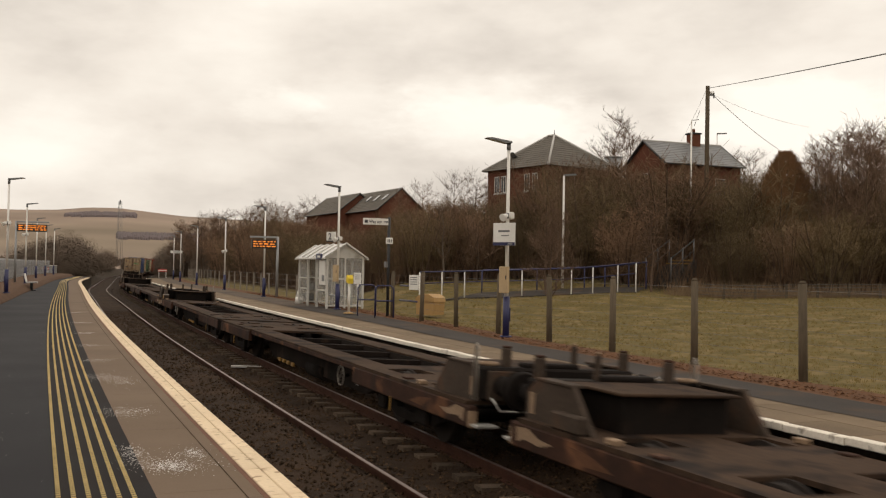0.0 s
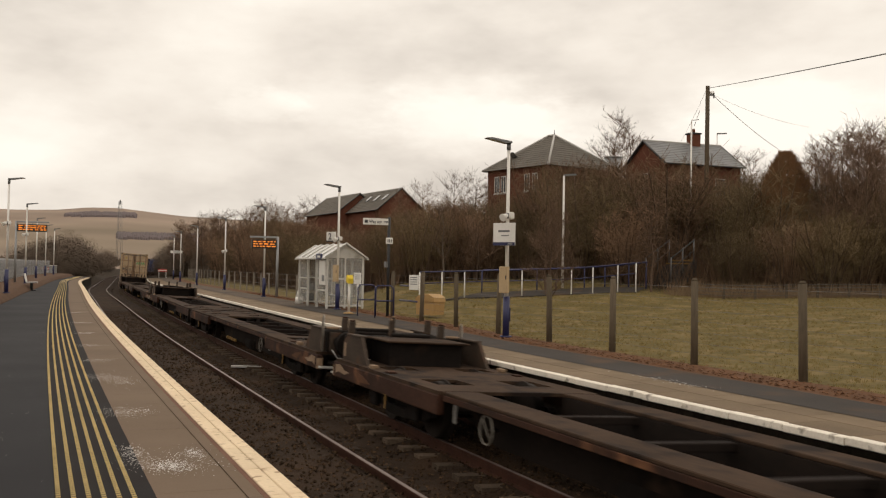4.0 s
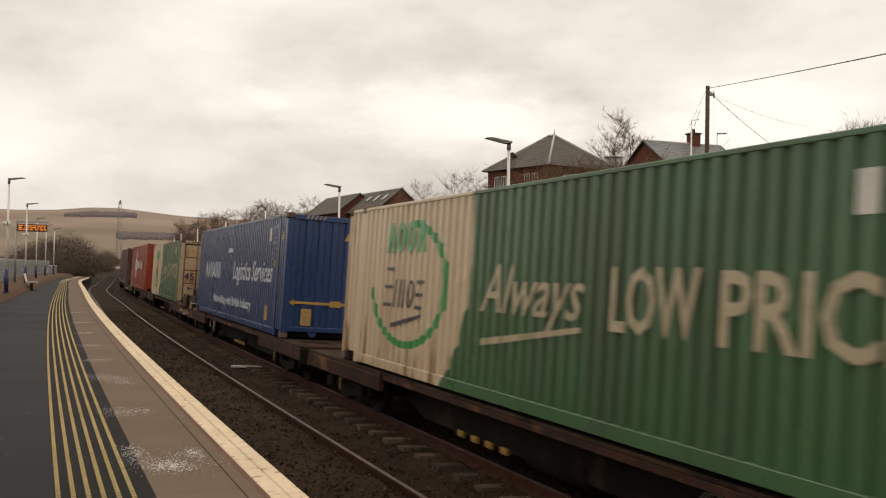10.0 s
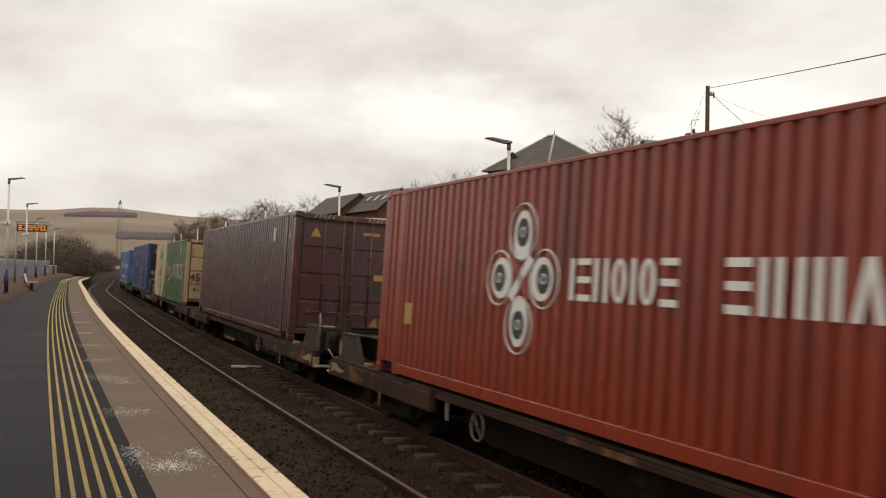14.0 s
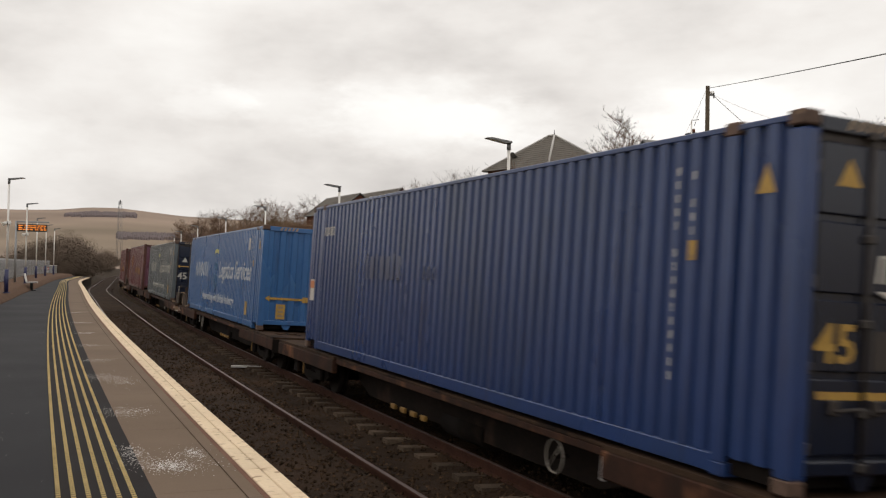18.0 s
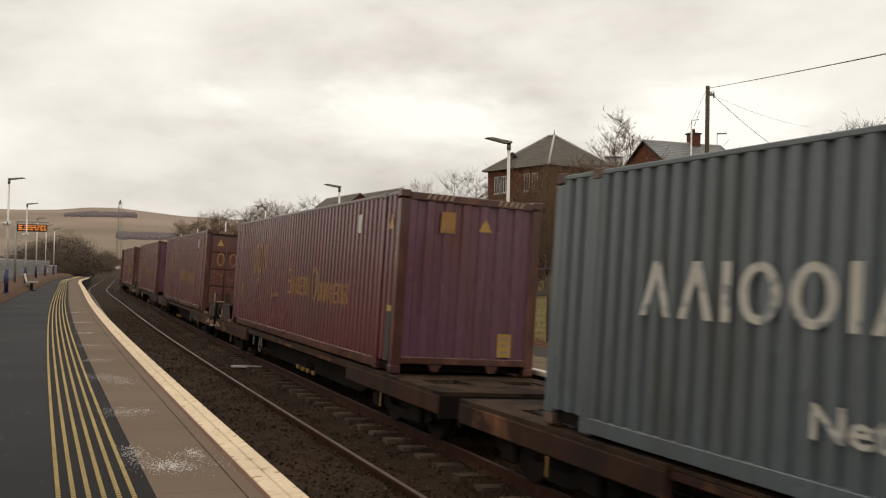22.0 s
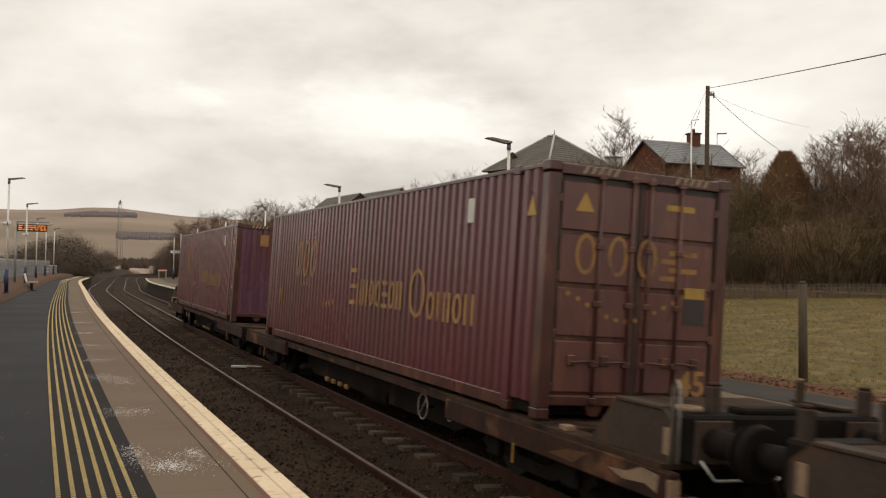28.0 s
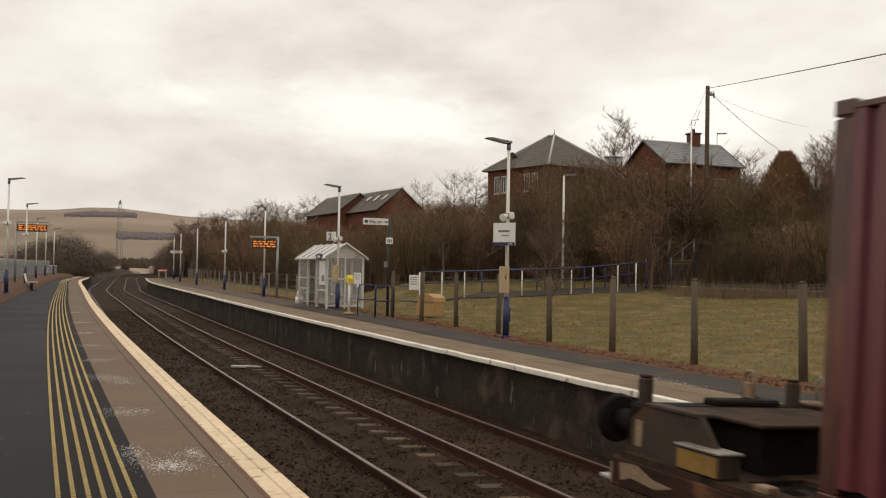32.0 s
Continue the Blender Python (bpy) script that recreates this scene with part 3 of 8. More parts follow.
# small surges of the train along the track
SURGE_T = (0, 8.9, 9.4, 10, 10.5, 12, 13, 14, 14.5, 16.5, 17, 17.6, 18, 18.6, 20, 21, 21.6, 22, 22.5, 23, 24, 25, 29, 29.7, 31.5, 32)
SURGE = (0, 0.03, -0.65, -0.46, -0.2, 0.03, 0.08, 0.25, 0.27, 0.05, 0.11, 0.0, -0.08, -0.05, 0.07, -0.27, -0.36, -0.38, -0.12, 0.0, -0.06, -0.05, 0.0, 0.2, 0.25, 0.1)
PITCH_TWIN, PITCH_IN = 38.343, 18.551
C_LEN, C_WID = 13.716, 2.5
DECK = 0.8625


def train_s(t):
    """Where along the track the first loaded container's front is at t seconds."""
    q = (t - 16) / 16
    return sum(c * q ** k for k, c in enumerate(SPEED)) - 0.9 * max(0.0, 1 - t / 1.5) ** 2 - float(np.interp(t, SURGE_T, SURGE))


def vehicle_pose(s_mid, half=6.3, z=0.0):
    """Pose of a vehicle whose middle is at s_mid: x forward along its way, z up and leaning with the canted track."""
    a, b = on_track(s_mid - half), on_track(s_mid + half)
    d = (b - a).normalized()
    mid = (a + b) / 2
    left = Vector((-d.y, d.x, 0))
    up = Vector((0, 0, 1)) * math.cos(CANT) - left * math.sin(CANT)
    X = -d
    Y = up.cross(X).normalized()
    mid.z = Z_RAIL
    m = Matrix((X, Y, up)).transposed().to_4x4()
    m.translation = mid + up * z
    return m


def body_paint(name, c1, c2, stain=None, rough=0.29):
    c1, c2 = tuple(0.82 * a for a in c1), tuple(0.78 * a for a in c2)
    grime = tuple(0.62 * a + 0.38 * b for a, b in zip(c2, (0.05, 0.032, 0.023)))
    return paint(name, c1, c2, rough, 0.8, 14, 0.1, stain=stain, spread=0.5, stretch=(1, 1, 0.35), streak=(grime, 0.58, 0.78, 6.5))


RUSTSTAIN = (0.1, 0.045, 0.025)
WAG_BROWN = paint("wagon_dirt_brown", (0.06, 0.027, 0.017), (0.027, 0.0145, 0.0105), 0.8, 1.0, 16, 0.3, stain=((0.22, 0.1, 0.05), 0.6, 0.73, 1.1), streak=((0.022, 0.014, 0.011), 0.5, 0.75, 2.0))
WAG_DECK = paint("wagon_deck_dust", (0.066, 0.039, 0.024), (0.034, 0.021, 0.0135), 0.9, 0.8, 14, 0.5, stain=((0.016, 0.0105, 0.008), 0.5, 0.64, 1.9))
WAG_DARK = paint("wagon_black_grime", (0.0135, 0.0095, 0.0075), (0.0068, 0.0052, 0.0044), 0.85, 1.5, 18, 0.3, stain=((0.03, 0.018, 0.012), 0.6, 0.75, 1.8))
# girder grime, taken darker to carry the shadow below the deck
WAG_SIDE = paint("wagon_girder_grime", (0.018, 0.0115, 0.0085), (0.008, 0.006, 0.005), 0.85, 1.0, 16, 0.3, stain=((0.05, 0.03, 0.02), 0.6, 0.74, 1.4))
WAG_GREY = paint("wagon_grey_plate", (0.07, 0.05, 0.037), (0.04, 0.029, 0.022), 0.75, 1.5, 18, 0.2, stain=((0.085, 0.043, 0.024), 0.54, 0.7, 2.2))
WORNRUST = paint("worn_rust", (0.13, 0.06, 0.032), (0.07, 0.035, 0.02), 0.8, 3, 24, 0.2)
PALEPLATE = paint("rubbed_plate", (0.3, 0.2, 0.12), (0.16, 0.1, 0.06), 0.7, 3, 24, 0.2)
WORNGREY = paint("worn_grey_steel", (0.3, 0.27, 0.23), (0.2, 0.17, 0.14), 0.5, 4, 30, 0.05, metal=0.3)
STEELWORN = paint("worn_handle_steel", (0.55, 0.53, 0.5), (0.4, 0.38, 0.36), 0.4, 4, 30, 0.05, metal=0.5)
WHEELSTEEL = paint("wheel_steel", (0.03, 0.023, 0.019), (0.018, 0.014, 0.012), 0.75, 3, 20, 0.2)

WHEELS = []  # (wheelset, wagon middle in the train, place of its axle)
W_OUT, W_IN = 9.45, 8.95   # from the container's middle to the outer and the inner end


def plate_with_holes(g, x0, x1, y0, y1, z0, z1, holes):
    """A deck plate in one piece with rectangular openings through it."""
    xs = sorted({x0, x1, *[h[0] for h in holes], *[h[1] for h in holes]})
    ys = sorted({y0, y1, *[h[2] for h in holes], *[h[3] for h in holes]})
    nx, ny = len(xs), len(ys)

    def solid(a, b):
        if not (0 <= a < nx - 1 and 0 <= b < ny - 1):
            return False
        mx, my = (xs[a] + xs[a + 1]) / 2, (ys[b] + ys[b + 1]) / 2
        return not any(h[0] < mx < h[1] and h[2] < my < h[3] for h in holes)

    def at(a, b, top):
        return 2 * (a * ny + b) + top
    vs = [(x, y, z) for x in xs for y in ys for z in (z0, z1)]
    fs = []
    for a in range(nx - 1):
        for b in range(ny - 1):
            if not solid(a, b):
                continue
            fs.append((at(a, b, 1), at(a + 1, b, 1), at(a + 1, b + 1, 1), at(a, b + 1, 1)))
            fs.append((at(a, b, 0), at(a, b + 1, 0), at(a + 1, b + 1, 0), at(a + 1, b, 0)))
            for da, db, p, r in ((-1, 0, (a, b + 1), (a, b)), (1, 0, (a + 1, b), (a + 1, b + 1)), (0, -1, (a, b), (a + 1, b)), (0, 1, (a + 1, b + 1), (a, b + 1))):
                if not solid(a + da, b + db):
                    fs.append((at(*p, 0), at(*r, 0), at(*r, 1), at(*p, 1)))
    g.add(vs, fs)


def build_wagon(box, last=False):
    """A low container wagon, outer buffer end at +x, inner coupled end at -x. Origin on the rail under the container's middle."""
    w = thing("container_wagon", "low flat container wagon, rusty brown with grimy black frame", "wagon", "wagons of the train")
    D = DECK - 0.03
    hw = 1.28
    # decks over the bogies
    g = Geo()
    plate_with_holes(g, -W_IN, -W_IN + 4.3, -hw, hw, D - 0.05, D,
                     [(-W_IN + 1.0, -W_IN + 1.55, -0.95, -0.35), (-W_IN + 1.0, -W_IN + 1.55, 0.35, 0.95), (-W_IN + 2.6, -W_IN + 3.2, -0.95, -0.35), (-W_IN + 2.6, -W_IN + 3.2, 0.35, 0.95)])
    part("inner_deck", g, WAG_DECK, w, "dusty deck plate with four openings")
    g = Geo()
    plate_with_holes(g, W_OUT - 5.0, W_OUT - 0.25, -hw, hw, D - 0.05, D,
                     [(W_OUT - 2.15, W_OUT - 1.62, -1.0, -0.4), (W_OUT - 2.15, W_OUT - 1.62, 0.4, 1.0), (W_OUT - 4.2, W_OUT - 3.5, -0.95, -0.35), (W_OUT - 4.2, W_OUT - 3.5, 0.35, 0.95)])
    part("outer_deck", g, WAG_DECK, w, "dusty deck plate with openings")
    # side sills, brown and worn at the ends
    for sy in (-1, 1):
        y0, y1 = sy * (hw - 0.1), sy * (hw + 0.012)
        part("flange_lip", Geo().box(-W_IN + 4.3, sy * (hw - 0.09), D - 0.13, W_OUT - 5.0, sy * (hw - 0.055), D - 0.05, 0.008), WAG_BROWN, w, "worn brown flange edge")
        part("end_sill", Geo().box(-W_IN, y0, D - 0.31, -W_IN + 4.3, y1, D - 0.052, 0.02), WAG_BROWN, w, "rusty brown side sill")
        part("end_sill", Geo().box(W_OUT - 5.0, y0, D - 0.33, W_OUT - 0.1, y1, D - 0.052, 0.02), WAG_BROWN, w, "rusty brown side sill")
        # middle: deep girder, set a little in, its colour darkened for the shadow there
        part("side_girder", Geo().slab([(-W_IN + 4.3, D - 0.4), (-W_IN + 5.0, D - 0.62), (W_OUT - 5.8, D - 0.62), (W_OUT - 5.0, D - 0.4), (W_OUT - 5.0, D - 0.052), (-W_IN + 4.3, D - 0.052)], "y", sy * (hw - 0.62), sy * (hw - 0.52)), WAG_SIDE, w, "grimy brown side girder with shade in its colour")
        part("top_flange", Geo().box(-W_IN + 4.3, sy * (hw - 0.6), D - 0.05, W_OUT - 5.0, sy * (hw - 0.06), D - 0.004, 0.01), WAG_DECK, w, "dusty top flange")
    x0, x1 = -W_IN + 4.3, W_OUT - 5.0
    for k in range(1, 5):
        x = x0 + (x1 - x0) * k / 5
        part("cross_member", Geo().box(x - 0.07, -hw + 0.36, D - 0.16, x + 0.07, hw - 0.36, D - 0.06, 0.01), WAG_SIDE, w)
    part("centre_spine", Geo().box(x0, -0.22, D - 0.55, x1, 0.22, D - 0.3, 0.02), WAG_DARK, w)
    part("inner_end_plate", Geo().box(-W_IN - 0.02, -hw, D - 0.36, -W_IN + 0.04, hw, D - 0.052), WAG_DARK, w)
    part("drawbar", Geo().box(-W_IN - 0.32, -0.12, D - 0.32, -W_IN, 0.12, D - 0.12), WAG_DARK, w)
    # outer end: raised headstock between cheek plates, buffers, stanchions
    hx = W_OUT - 0.1
    part("headstock", Geo().box(hx - 0.3, -1.12, D + 0.02, hx, 1.12, D + 0.44, 0.03), WAG_DARK, w, "grimy black headstock")
    for sy in (-1, 1):
        part("cheek_plate", Geo().slab([(hx - 1.5, D), (hx - 1.08, D + 0.46), (hx - 0.34, D + 0.46), (hx - 0.12, D + 0.3), (hx - 0.12, D)], "y", sy * 1.1, sy * 1.16), WAG_GREY, w, "grimy trapezoid cheek plate")
        part("cheek_flange", Geo().box(hx - 1.08, sy * 1.0, D + 0.44, hx - 0.34, sy * 1.18, D + 0.475, 0.008), WAG_GREY, w)
        part("tag_plate", Geo().box(hx - 0.3, sy * 1.16, D + 0.06, hx - 0.19, sy * 1.168, D + 0.3, 0.003), PALEPLATE, w, "pale worn metal tag")
        b = part("buffer", Geo().cyl((hx, sy * 0.87, D + 0.21), (hx + 0.46, sy * 0.87, D + 0.21), 0.13, 0.11, 12), WAG_DARK, w)
        part("buffer_head", Geo().cyl((hx + 0.46, sy * 0.87, D + 0.21), (hx + 0.53, sy * 0.87, D + 0.21), 0.22, 0.25, 16), WAG_DARK, b, "round buffer head")
        part("buffer_flange", Geo().box(hx, sy * 0.87 - 0.2, D + 0.02, hx + 0.03, sy * 0.87 + 0.2, D + 0.4, 0.01), WAG_GREY, b)
        part("brake_hose", Geo().tube([(hx, sy * 0.4, D + 0.1), (hx + 0.18, sy * 0.4, D + 0.05), (hx + 0.27, sy * 0.36, D - 0.18), (hx + 0.3, sy * 0.3, D - 0.28)], 0.022, 6), WAG_DARK, w)
        part("step_plate", Geo().box(hx - 0.02, sy * 0.98, D - 0.3, hx + 0.2, sy * 1.27, D - 0.265, 0.006), STEELWORN, w, "pale worn shunter step")
        part("rub_patch", Geo().slab([(hx - 0.16, D - 0.1), (hx - 0.42, D - 0.08), (hx - 0.66, D - 0.16), (hx - 0.95, D - 0.18), (hx - 0.7, D - 0.24), (hx - 0.35, D - 0.21), (hx - 0.18, D - 0.26)], "y", sy * 1.292, sy * 1.297), PALEPLATE, w, "rubbed pale patch on the sill")
        part("rub_patch", Geo().slab([(hx - 1.3, D - 0.12), (hx - 1.7, D - 0.15), (hx - 2.1, D - 0.25), (hx - 1.6, D - 0.27)], "y", sy * 1.292, sy * 1.297), WORNRUST, w, "orange rust patch")
        part("sill_nose", Geo().box(hx - 0.06, sy * 1.17, D - 0.33, hx + 0.006, sy * 1.296, D - 0.1, 0.02), PALEPLATE, w, "rubbed sill end")
    posts = [(hx - 0.12, 1.02, 0.3, 0.68, 0.055), (hx - 0.2, -0.72, 0.42, 0.68, 0.055)] + ([] if last else [(hx - 0.2, 0.29, 0.42, 0.74, 0.036)])
    for x, y, z0, z1, wd in posts:
        p = part("stop_post", Geo().box(x - wd, y - wd, D + z0, x + wd, y + wd, D + z1, 0.014), WAG_GREY, w)
        part("post_cap", Geo().box(x - wd + 0.006, y - wd + 0.006, D + z1, x + wd - 0.006, y + wd - 0.006, D + z1 + 0.03, 0.01), WAG_BROWN if wd > 0.05 else PALEPLATE, p)
    if last:
        part("latch_bracket", Geo().tube([(hx - 0.16, -0.25, D + 0.42), (hx - 0.16, -0.25, D + 0.72), (hx - 0.12, -0.25, D + 0.77), (hx - 0.06, -0.25, D + 0.77), (hx - 0.02, -0.25, D + 0.72), (hx - 0.02, -0.25, D + 0.42)], 0.022, 6).box(hx - 0.15, -0.28, D + 0.5, hx - 0.03, -0.22, D + 0.66, 0.01), PALEPLATE, w, "pale worn latch bracket")
    # brake gear heaped behind the headstock
    part("gear_lid", Geo().box(hx - 0.28, -0.5, D + 0.43, hx - 0.06, 0.3, D + 0.5, 0.02), WAG_DARK, w, "grimy gear cover")
    part("coiled_hose", Geo().ring((hx - 0.25, -0.95, D + 0.47), 0.11, 0.026, "z", 14, 6), PALEPLATE, w, "pale coiled hose")
    # long loop handle standing at one corner
    lx, ly = hx - 0.1, -1.19
    part("loop_handle", Geo().tube([(lx - 0.05, ly, D + 0.02), (lx - 0.045, ly, D + 0.66), (lx, ly, D + 0.73), (lx + 0.045, ly, D + 0.66), (lx + 0.05, ly, D + 0.02)], 0.016, 6), WORNGREY, w, "pale worn loop handle")
    part("release_bar", Geo().tube([(hx + 0.05, -1.02, D + 0.06), (hx + 0.12, -0.92, D - 0.1), (hx + 0.12, -0.22, D - 0.1), (hx + 0.05, -0.12, D + 0.06)], 0.013, 6), STEELWORN, w, "pale bent release bar")
    part("hump_plate", Geo().box(hx - 1.42, -0.78, D + 0.4, hx - 0.3, 0.78, D + 0.435, 0.01), WAG_DECK, w, "dusty top plate of the end frame")
    part("hump_front", Geo().box(hx - 1.32, -0.68, D, hx - 1.24, 0.68, D + 0.4), WAG_DARK, w)
    for sy in (-1, 1):
        part("hump_side", Geo().slab([(hx - 1.24, D), (hx - 1.24, D + 0.4), (hx - 0.3, D + 0.4), (hx - 0.3, D)], "y", sy * 0.6, sy * 0.68), WAG_DARK, w)
        part("rusty_lug", Geo().box(hx - 2.0, sy * 1.12, D, hx - 1.85, sy * 1.24, D + 0.06, 0.01), PALEPLATE, w)
    part("coupling_hook", Geo().box(hx, -0.06, D + 0.1, hx + 0.3, 0.06, D + 0.26, 0.02), WAG_DARK, w)
    if box == "valve":
        vb = part("valve_box", Geo().box(hx - 1.5, 1.05, D + 0.005, hx - 0.95, 1.28, D + 0.2, 0.015), WAG_GREY, w, "grimy valve box")
        part("front_plate", Geo().box(hx - 1.48, 1.28, D + 0.02, hx - 0.97, 1.286, D + 0.18), DIRTYYEL, vb, "dirty yellow front plate")
        part("lid", Geo().box(hx - 1.52, 1.04, D + 0.2, hx - 0.93, 1.292, D + 0.222, 0.006), WORNGREY, vb, "pale dusty lid")
    elif box == "step":
        part("step_box", Geo().box(hx - 1.45, 1.17, D + 0.005, hx - 0.9, 1.3, D + 0.19, 0.02), WAG_GREY, w)
    # container spigots
    for sx in (-1, 1):
        for sy in (-1, 1):
            part("spigot", Geo().box(sx * 6.74 - 0.09, sy * 1.13 - 0.07, D, sx * 6.74 + 0.09, sy * 1.13 + 0.07, D + 0.028, 0.008), WAG_BROWN, w)
    # hand wheels, tanks, pipes, paint marks on the camera side and the other
    for sy in (-1, 1):
        y = sy * (hw - 0.18)
        hx0, hy = W_OUT - (6.28 if sy > 0 else 6.1), y + sy * 0.06
        hwl = part("hand_brake_wheel", Geo().ring((hx0, hy, D - 0.32), 0.18, 0.011).cyl((hx0 - 0.12, hy, D - 0.45), (hx0 + 0.12, hy, D - 0.19), 0.009, n=6), WORNGREY, w, "pale steel hand brake wheel")
        part("wheel_shaft", Geo().cyl((hx0, y - sy * 0.1, D - 0.32), (hx0, y + sy * 0.06, D - 0.32), 0.025, n=6), WAG_DARK, hwl)
        part("brake_lever", Geo().box(W_OUT - 5.25, y, D - 0.4, W_OUT - 5.2, y + sy * 0.03, D - 0.12), STEELWORN, w)
        part("air_tank", Geo().cyl((-0.6, sy * 0.6, D - 0.55), (0.8, sy * 0.6, D - 0.55), 0.2, n=14), WAG_DARK, w)
        for k in range(4):
            part("tie_down_ring", Geo().box(-1.9 + k * 0.42, sy * (hw - 0.21), D - 0.55, -1.72 + k * 0.42, sy * (hw - 0.16), D - 0.47, 0.01), DIRTYYEL, w)
        part("yellow_lug", Geo().box(W_OUT - 3.0, sy * (hw + 0.012), D - 0.52, W_OUT - 2.96, sy * (hw + 0.03), D - 0.3, 0.01), DIRTYYEL, w)
        part("yellow_lug", Geo().box(-W_IN + 2.3, sy * (hw + 0.012), D - 0.52, -W_IN + 2.34, sy * (hw + 0.03), D - 0.3, 0.01), DIRTYYEL, w)
    # bogies with turning wheelsets
    for bx in (-W_IN + 2.05, W_OUT - 2.9):
        g = Geo()
        for sy in (-1, 1):
            g.slab([(bx - 1.35, 0.36), (bx - 1.2, 0.5), (bx - 0.6, 0.5), (bx - 0.35, 0.34), (bx + 0.35, 0.34), (bx + 0.6, 0.5), (bx + 1.2, 0.5), (bx + 1.35, 0.36), (bx + 1.15, 0.26), (bx + 0.65, 0.28), (bx + 0.4, 0.2), (bx - 0.4, 0.2), (bx - 0.65, 0.28), (bx - 1.15, 0.26)], "y", sy * 0.95, sy * 1.07)
            for ax in (-0.9, 0.9):
                g.box(bx + ax - 0.16, sy * 1.07, 0.24, bx + ax + 0.16, sy * 1.16, 0.48, 0.03)
        g.box(bx - 0.25, -0.98, 0.2, bx + 0.25, 0.98, 0.42, 0.02)
        b = part("bogie", g, WAG_DARK, w, "grimy bogie frame")
        for ax in (-0.9, 0.9):
            g = Geo().cyl((0, -0.98, 0), (0, 0.98, 0), 0.07, n=10)
            for sy in (-1, 1):
                g.cyl((0, sy * 0.69, 0), (0, sy * 0.82, 0), 0.42, 0.415, 24)
                g.cyl((0, sy * 0.66, 0), (0, sy * 0.69, 0), 0.45, 0.45, 24)
                g.box(-0.05, sy * 0.82, 0.12, 0.05, sy * 0.835, 0.3)
            part("wheelset", g, WHEELSTEEL, b, "worn steel wheelset", pose(bx + ax, 0, 0.42))
    return w


# --- containers ---
def corrugated(g, x0, x1, z0, z1, y, out, period=0.236, depth=0.05, i=0):
    """Trapezoid ribs along x; out is the way the side faces."""
    n = int(round((x1 - x0) / period))
    per = (x1 - x0) / n
    xs = []
    for k in range(n):
        a = x0 + k * per
        xs += [(a, 0), (a + per * 0.46, 0), (a + per * 0.57, 1), (a + per * 0.89, 1)]
    xs.append((x1, 0))
    vs = []
    for x, q in xs:
        yy = y - out * depth * q
        vs += [(x, yy, z0), (x, yy, z1)]
    fs = [(2 * k, 2 * k + 2, 2 * k + 3, 2 * k + 1) for k in range(len(xs) - 1)]
    g.add(vs, fs if out < 0 else [f[::-1] for f in fs], i=i)


def corrugated_end(g, y0, y1, z0, z1, x, out, period=0.3, depth=0.045):
    n = int(round((y1 - y0) / period))
    per = (y1 - y0) / n
    ys = []
    for k in range(n):
        a = y0 + k * per
        ys += [(a, 0), (a + per * 0.4, 0), (a + per * 0.5, 1), (a + per * 0.9, 1)]
    ys.append((y1, 0))
    vs = []
    for yv, q in ys:
        xx = x - out * depth * q
        vs += [(xx, yv, z0), (xx, yv, z1)]
    fs = [(2 * k, 2 * k + 2, 2 * k + 3, 2 * k + 1) for k in range(len(ys) - 1)]
    g.add(vs, fs if out > 0 else [f[::-1] for f in fs])


SIDE_Y = -C_WID / 2 + 0.004
PALECREAM = paint("cream_plate", (0.55, 0.45, 0.27), (0.42, 0.33, 0.19), 0.6, 3, 20, 0.0)
STICKERBLUE = paint("blue_sticker_panel", (0.08, 0.2, 0.42), (0.06, 0.16, 0.36), 0.5, 3, 20, 0.0)
STICKER = paint("white_sticker", (0.6, 0.57, 0.52), (0.5, 0.47, 0.42), 0.5, 3, 20, 0.0)
YELSTICK = paint("yellow_sticker", (0.45, 0.275, 0.05), (0.34, 0.2, 0.04), 0.5, 3, 20, 0.0, stain=((0.2, 0.12, 0.05), 0.55, 0.7, 5))
PALEYEL = paint("pale_yellow_print", (0.5, 0.48, 0.16), (0.4, 0.38, 0.13), 0.5, 3, 20, 0.0)
FADEDYEL = paint("faded_yellow_print", (0.085, 0.17, 0.27), (0.07, 0.15, 0.27), 0.5, 3, 20, 0.0)
LED_ORANGE = paint("orange_print", (0.6, 0.2, 0.06), (0.5, 0.17, 0.05), 0.5, 3, 20, 0.0)
LOCKROD = paint("lock_rod", (0.13, 0.075, 0.05), (0.06, 0.036, 0.026), 0.7, 3, 20, 0.2, stain=((0.3, 0.2, 0.12), 0.6, 0.7, 4))
GROOVE = paint("rusty_groove", (0.3, 0.15, 0.045), (0.14, 0.075, 0.035), 0.7, 2.5, 20, 0.1)
LETTERWHITE = paint("chalky_letter", (0.56, 0.58, 0.62), (0.42, 0.45, 0.5), 0.6, 3, 24, 0.0, stain=((0.2, 0.24, 0.36), 0.56, 0.7, 6))
FLAKED = paint("flaked_letter", (0.5, 0.47, 0.41), (0.4, 0.38, 0.34), 0.6, 3, 24, 0.0, stain=((0.2, 0.21, 0.21), 0.52, 0.62, 7))
FADEPATCH = paint("faded_patch", (0.3, 0.22, 0.14), (0.22, 0.16, 0.1), 0.6, 3, 20, 0.0)
HAZARD = paint("hazard_dark", (0.03, 0.025, 0.022), (0.04, 0.03, 0.025), 0.6, 3, 20, 0.0)


